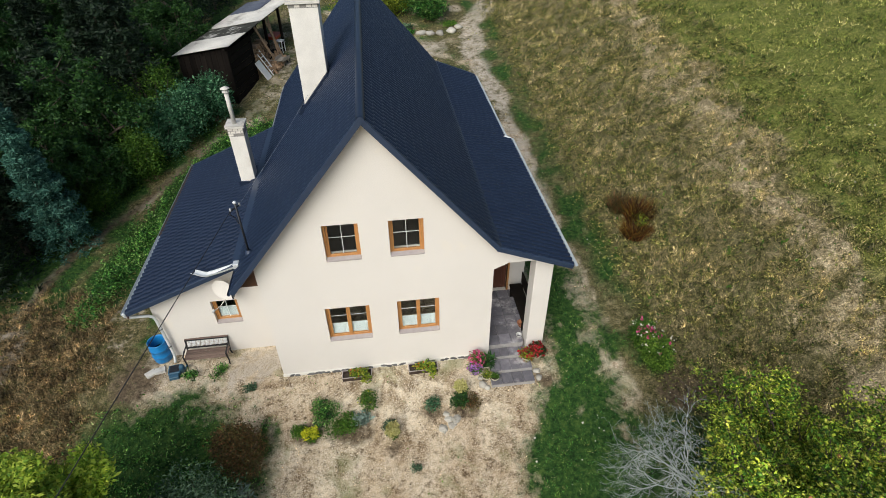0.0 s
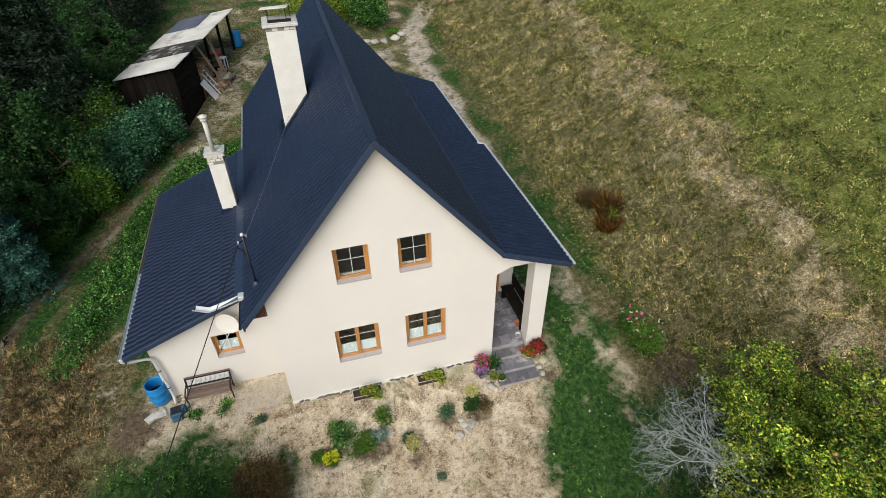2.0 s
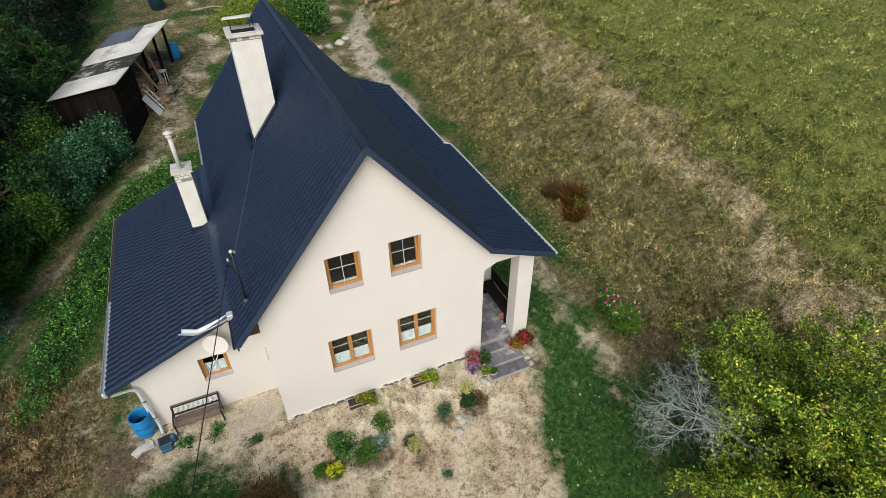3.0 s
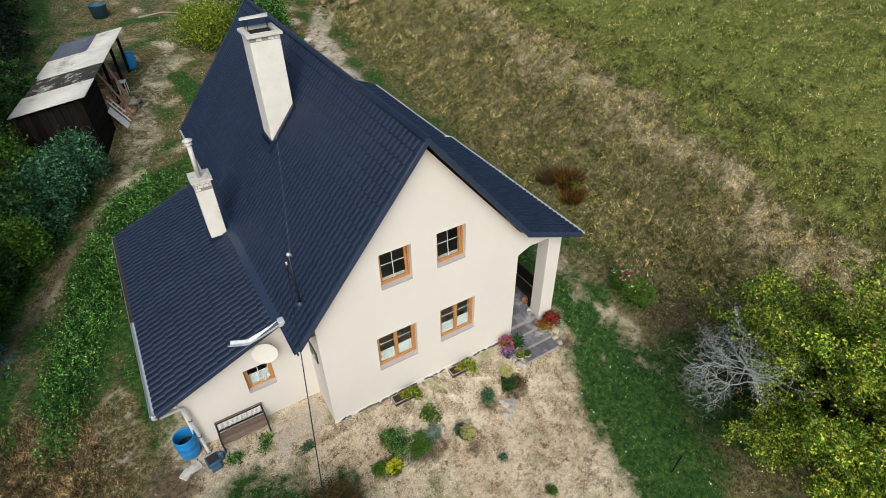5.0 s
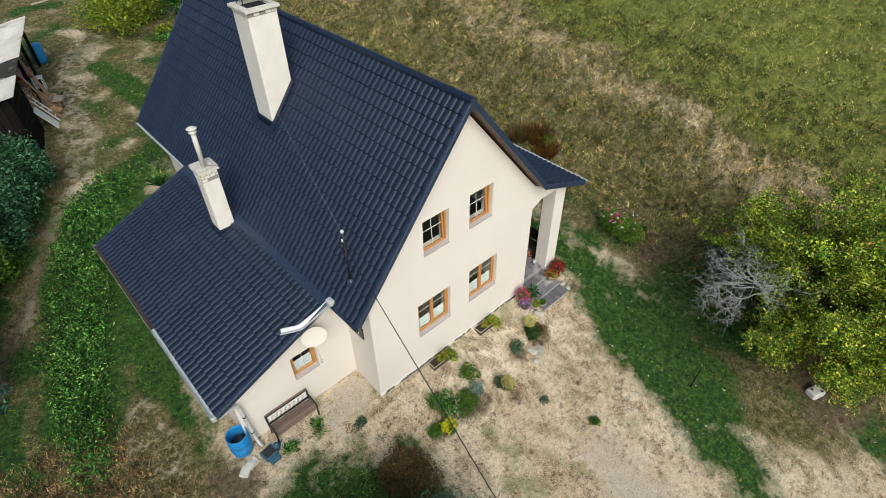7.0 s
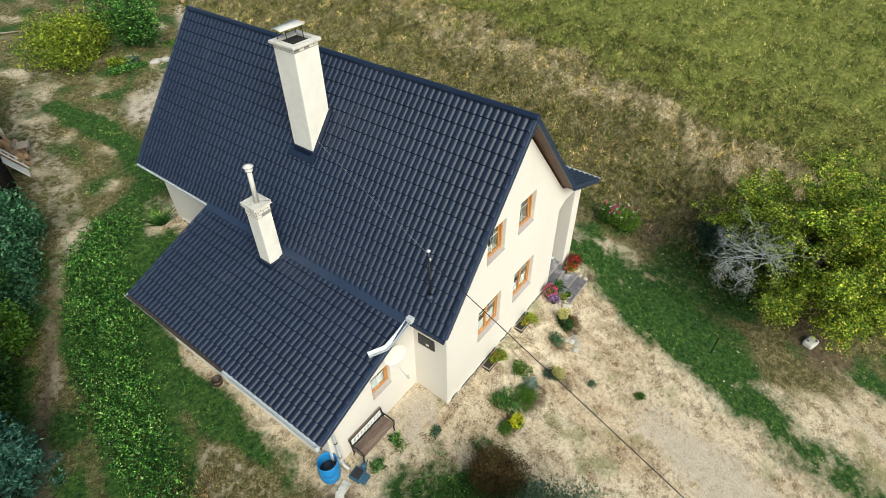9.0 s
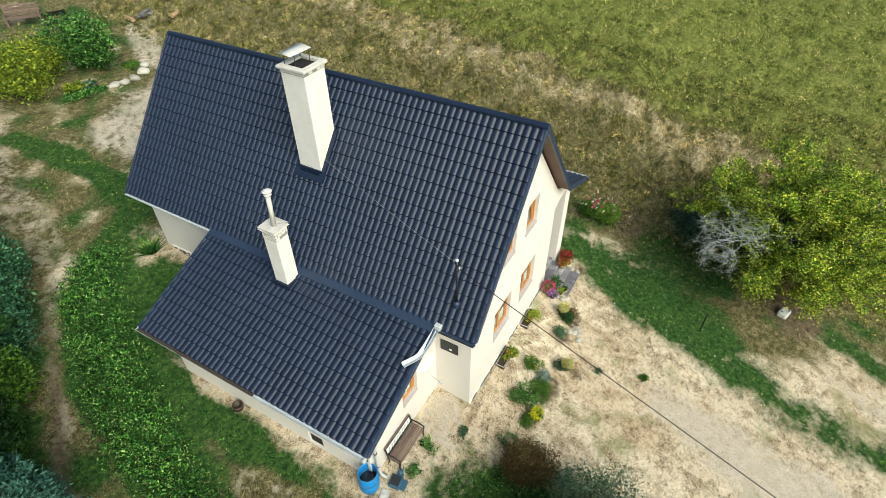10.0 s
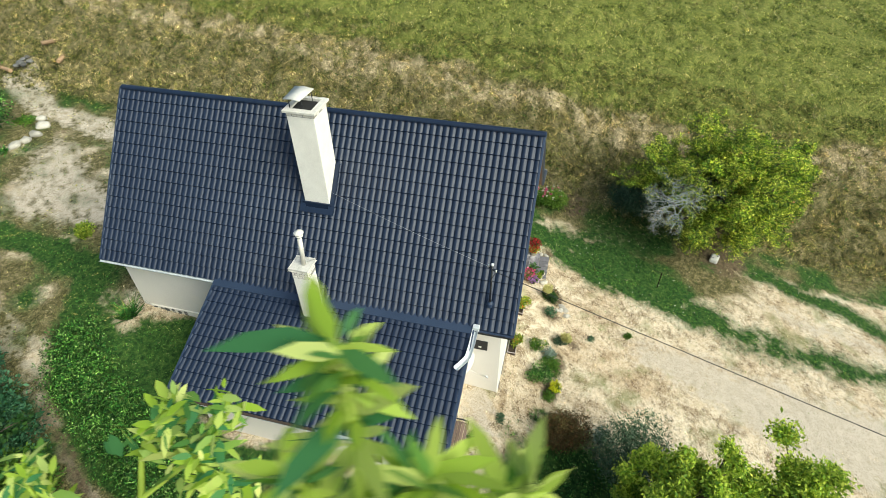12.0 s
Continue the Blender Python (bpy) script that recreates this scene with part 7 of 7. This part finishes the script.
clump("ground_cover", "low green ground cover at the border", "plant", (1.6, 24.0), 0.7, 0.25, 0.10, 900, WEED, group="border plants", blobs=6)
clump("ground_cover", "low green ground cover at the border", "plant", (2.5, 23.8), 0.5, 0.2, 0.10, 600, WEED, group="border plants", blobs=5)
clump("ground_cover", "low green plants under the shrub", "plant", (5.3, 24.9), 0.6, 0.2, 0.10, 500, LEAF_MID, group="border plants", blobs=5)
for i, (x, y, s) in enumerate(((3.38, 23.7, 0.34), (3.95, 23.66, 0.31), (4.55, 23.66, 0.32), (5.30, 23.98, 0.36), (5.75, 24.5, 0.26))):
    ob = part("border_stone", rock(bmesh.new(), (0, 0, 0), (s, s * 0.75, s * 0.75), i + 51), STONE_PALE, smooth=True)
    ob.matrix_basis = pose(x, y, gz(x, y) + 0.05, 0, 0, 43 * i)
    tagged(ob, "pale boulder edging the back garden bed", "stone", "border boulders")
seat = thing("wooden_settle", "weathered brown wooden garden settle", "bench", (4.9, 33.1, gz(4.9, 33.1)), turn=-35)
for k in range(4):
    part("seat_slat", boxed(-0.9, 0.9, -0.25 + k * 0.13, -0.14 + k * 0.13, 0.42, 0.46), BENCH_WOOD, seat)
    part("back_slat", boxed(-0.9, 0.9, 0.30, 0.33, 0.52 + k * 0.15, 0.64 + k * 0.15), BENCH_WOOD, seat)
for x in (-0.85, 0.85):
    part("leg", boxed(x - 0.04, x + 0.04, -0.25, -0.17, 0, 0.65), BENCH_WOOD, seat)
    part("leg", boxed(x - 0.04, x + 0.04, 0.27, 0.35, 0, 1.12), BENCH_WOOD, seat)
    part("armrest", boxed(x - 0.05, x + 0.05, -0.28, 0.35, 0.65, 0.69), BENCH_WOOD, seat)
gt = thing("garden_table", "low dark wooden garden table", "table", (6.0, 31.9, gz(6.0, 31.9)), turn=-25)
for k in range(5):
    part("top_board", boxed(-0.6, 0.6, -0.4 + k * 0.16, -0.25 + k * 0.16, 0.66, 0.70), OLD_BOARD, gt)
for x in (-0.5, 0.5):
    for y in (-0.3, 0.3):
        part("leg", boxed(x - 0.035, x + 0.035, y - 0.035, y + 0.035, 0, 0.66), OLD_BOARD, gt)
swing = thing("low_bench", "low dark plank bench by the garden table", "bench", (6.8, 31.2, gz(6.8, 31.2)), turn=-25)
part("plank", boxed(-0.6, 0.6, -0.14, 0.14, 0.40, 0.45), OLD_BOARD, swing)
for x in (-0.45, 0.45):
    part("leg", boxed(x - 0.04, x + 0.04, -0.12, 0.12, 0, 0.4), OLD_BOARD, swing)
ring = thing("stone_heap", "grey rubble heap at the end of the track", "stones", (9.3, 28.0, gz(9.3, 28.0)))
for k in range(16):
    part("stone", rock(bmesh.new(), (rs.uniform(-0.6, 0.6), rs.uniform(-0.4, 0.4), rs.uniform(0.02, 0.2)), (0.18, 0.15, 0.13), 70 + k), STONE_DARK, ring)
for k, (x, y, a) in enumerate(((9.9, 26.2, 20), (8.6, 28.9, 75), (10.6, 27.2, -40))):
    ob = part("timber_log", tube(bmesh.new(), [(-0.5, 0, 0.09), (0.5, 0, 0.09)], [0.11, 0.1], 9), LOG)
    ob.matrix_basis = pose(x, y, gz(x, y), 0, 0, a)
    tagged(ob, "short reddish log lying on the ground", "log", "logs on the track")

# ---- grass and weeds ----


def sow(n, x0, x1, y0, y1, keep):
    x, y = RNG.uniform(x0, x1, n), RNG.uniform(y0, y1, n)
    k = keep(x, y) > RNG.random(n)
    inside = (x > -6.2) & (x < 4.6) & (y > -0.12) & (y < 12.25) & ~((x < -2.9) & (y < 0.9)) & ~((x < -2.9) & (y > 8.6))
    k &= ~inside
    k &= ~((x > 2.85) & (x < 4.15) & (y > -1.12) & (y < 0))
    return x[k], y[k]


def grass(name, label, x, y, height, width, material, per, spread, lean=0.5, lift=0.0):
    x, y = np.repeat(x, per) + RNG.normal(size=len(x) * per) * spread, np.repeat(y, per) + RNG.normal(size=len(y) * per) * spread
    z = ground_z(x, y) - 0.02 + lift
    ob = part(name, mesh_of(name, *blade_arrays(x, y, z, height, width, lean)), material)
    return tagged(ob, label, "grass", kind="stuff")


tussock = lambda x, y: np.clip(0.45 + 0.9 * wave_noise(x, y, 0.55, 51), 0.03, 1)
bank = lambda x, y: np.clip((x - 8.0) / 0.8, 0, 1) * np.clip((bank_edge(x, y) + 0.5 - x) / 1.0, 0.03, 1) * tussock(x, y) * (0.7 + 0.5 * wave_noise(x, y, 2.5, 22)).clip(0.2, 1)
grass("bank_grass", "tall dry tussocky grass on the bank", *sow(150000, 7.6, 16.5, -20, 32, bank), 0.14, 0.018, GRASS_DRY, 9, 0.06, 0.9)
tuft = lambda x, y: np.clip((x - 8.3) / 0.8, 0, 1) * np.clip((bank_edge(x, y) + 1.5 - x) / 2.0, 0, 1) * np.clip(0.25 + 0.9 * wave_noise(x, y, 1.1, 53), 0.03, 1)
grass("bank_tufts", "bleached grass tufts standing on the bank", *sow(7000, 8.2, 16.5, -20, 32, tuft), 0.2, 0.018, TUFT_STRAW, 26, 0.06, 0.9)
grass("bank_weeds", "olive green weeds among the dry bank grass", *sow(22000, 7.8, 15.0, -18, 30, lambda x, y: bank(x, y) * np.clip(wave_noise(x, y, 2.4, 23) + 0.1, 0, 1)), 0.22, 0.03, GRASS_MEADOW, 6, 0.09, 0.7)
field = lambda x, y: tussock(x, y) * np.clip((x - bank_edge(x, y)) / 0.8 + 0.3, 0, 1) * np.clip((60 - x) / 30, 0, 1)
grass("meadow_grass", "short green meadow grass above the bank", *sow(190000, 12.5, 40, -26, 46, field), 0.12, 0.035, GRASS_MEADOW, 6, 0.09, 0.8)
grass("lawn_grass", "lush green lawn strip beside the house", *sow(90000, -11.5, 9.0, -12.5, 24, lambda x, y: zones(x, y)[0] ** 1.8 * (1 - zones(x, y)[1]) * (0.75 + 0.5 * wave_noise(x, y, 1.3, 61)).clip(0.15, 1)), 0.08, 0.02, GRASS_GREEN, 6, 0.03, 0.8)
dry = lambda x, y: ((1 - zones(x, y)[0]) * (1 - 0.92 * zones(x, y)[1]) * (1 - zones(x, y)[2])) * (0.5 + 0.5 * wave_noise(x, y, 1.1, 25)).clip(0.08, 1)
grass("dry_lawn", "sparse bleached grass of the dry yard", *sow(42000, -9, 8.4, -12.5, 26, dry), 0.06, 0.016, GRASS_STRAW, 5, 0.03, 1.1)
grass("wild_verge", "tall straw-coloured grass along the track", *sow(22000, -17, -6.6, -7, 5.5, lambda x, y: zones(x, y)[2] * (1 - zones(x, y)[1]) * np.clip((-7.6 - x - 0.25 * (y - 1).clip(0, 9) + 0.5 * wave_noise(x, y, 1.6, 91)) / 1.2, 0, 1) * np.clip((4.6 - y + 0.5 * wave_noise(x, y, 1.3, 92)) / 1.2, 0, 1)), 0.17, 0.024, GRASS_VERGE, 11, 0.06, 0.9)


def weeds(name, label, n, x0, x1, y0, y1, keep, leaf, high, material, ratio=0.5):
    x, y = sow(n, x0, x1, y0, y1, keep)
    c = np.stack([x, y, ground_z(x, y) + RNG.random(len(x)) * high * (0.4 + 0.6 * wave_noise(x, y, 0.9, 31).clip(0, 1))], 1)
    ob = part(name, mesh_of(name, *leaf_arrays(c, leaf, ratio, 0.5)), material)
    return tagged(ob, label, "weeds", kind="stuff")


bed = lambda x, y: near_line(x, y, [(-9.35, 3.0, 0.25), (-9.05, 4.8, 0.4), (-8.5, 7.5, 0.75), (-7.6, 9.6, 0.8), (-6.1, 12.6, 0.8), (-5.0, 13.6, 0.6)], 0.8)
weeds("nettle_bed", "dense green nettles and weeds along the track", 230000, -10.6, -4, 2.5, 15, lambda x, y: bed(x, y) * np.clip(0.55 + 0.8 * wave_noise(x, y, 0.5, 85), 0.08, 1), 0.078, 0.66, WEED, 0.42)
weeds("nettle_tops", "flowering tops among the weeds", 160, -10.6, -4, 4, 15, bed, 0.05, 0.7, FLOWER_WHITE, 0.8)
weeds("track_weeds", "low dark weeds along the hedge", 9000, -12.4, -6.5, 6, 15.5, lambda x, y: near_line(x, y, [(-12.2, 6.3, 0.3), (-11.4, 8.2, 0.3), (-9.6, 10.7, 0.3), (-8.3, 12.6, 0.3), (-7.1, 14.1, 0.3)], 0.3), 0.09, 0.3, LEAF_MID)
weeds("clover_flowers", "tiny white clover blossoms in the lawn", 900, 2, 9, -12, 6, lambda x, y: zones(x, y)[0] * 0.5, 0.045, 0.07, FLOWER_WHITE, 0.9)
weeds("yard_weeds", "scattered low weeds in the dry yard", 34000, -8.5, 8.2, -12, 24, lambda x, y: dry(x, y) * np.clip(wave_noise(x, y, 1.2, 41) * 1.8 - 0.35 + 0.8 * wave_noise(x, y, 0.35, 44), 0, 1), 0.05, 0.06, LEAF_MID)
weeds("bank_herbs", "small olive-green leafy weeds covering the bank", 420000, 7.4, 16, -20, 32, lambda x, y: np.clip((x - 7.4) / 0.8, 0, 1) * np.clip(1.2 - np.exp(-((x - bank_edge(x, y) + 1.0) / 1.0) ** 2), 0, 1) * np.clip(0.45 + 0.8 * wave_noise(x, y, 0.7, 81) + 0.35 * wave_noise(x, y, 2.6, 82), 0.03, 1), 0.065, 0.22, BANK_LEAF, 0.5)
weeds("bank_plants", "fresh green leafy plants dotted over the bank", 60000, 7.6, 16, -18, 30, lambda x, y: np.clip((x - 7.6) / 0.6, 0, 1) * np.clip(wave_noise(x, y, 0.6, 95) * 1.6 - 0.75 + 0.5 * wave_noise(x, y, 3.0, 96), 0, 1), 0.10, 0.34, LEAF_MID, 0.45)
weeds("meadow_heads", "pale seed heads scattered over the meadow", 9000, 12, 36, -22, 40, lambda x, y: np.clip((x - bank_edge(x, y)) / 1.5, 0, 1) * np.clip(0.4 + 0.6 * wave_noise(x, y, 2.0, 97), 0.05, 1), 0.055, 0.2, SEED_HEAD, 0.8)
weeds("corner_weeds", "leafy green weeds in the grass before the annex", 30000, -8.4, -3.2, -4.8, -0.6, lambda x, y: zones(x, y)[0] * np.clip(0.4 + 0.8 * wave_noise(x, y, 0.5, 98), 0.02, 1), 0.06, 0.16, WEED, 0.45)
weeds("verge_herbs", "dark leafy weeds along the track", 9000, -15, -8.0, -4, 5, lambda x, y: zones(x, y)[2] * (1 - zones(x, y)[1]) * np.clip(0.4 + 0.8 * wave_noise(x, y, 0.9, 83), 0.03, 1), 0.08, 0.2, BANK_LEAF, 0.45)
weeds("back_herbs", "low weeds on the ground round the shed", 26000, -5.5, 8, 12.5, 30, lambda x, y: (1 - 0.7 * zones(x, y)[1]) * np.clip(0.2 + 0.9 * wave_noise(x, y, 1.0, 84), 0.02, 1), 0.07, 0.06, BANK_LEAF, 0.45)
weeds("leaf_litter", "fallen brown leaves and debris on the dry yard", 9000, -8.5, 8.2, -12, 24, lambda x, y: (1 - zones(x, y)[0]) * np.clip(0.35 + 0.8 * wave_noise(x, y, 1.7, 43), 0.03, 1) * (1 - 0.8 * zones(x, y)[1]), 0.04, 0.015, LITTER, 0.7)

clump("golden_shrub", "small bright yellow-green shrub behind the house", "shrub", (-0.49, 16.76), 0.5, 0.55, 0.08, 1400, LEAF_WILLOW, group="back garden shrubs", blobs=5)
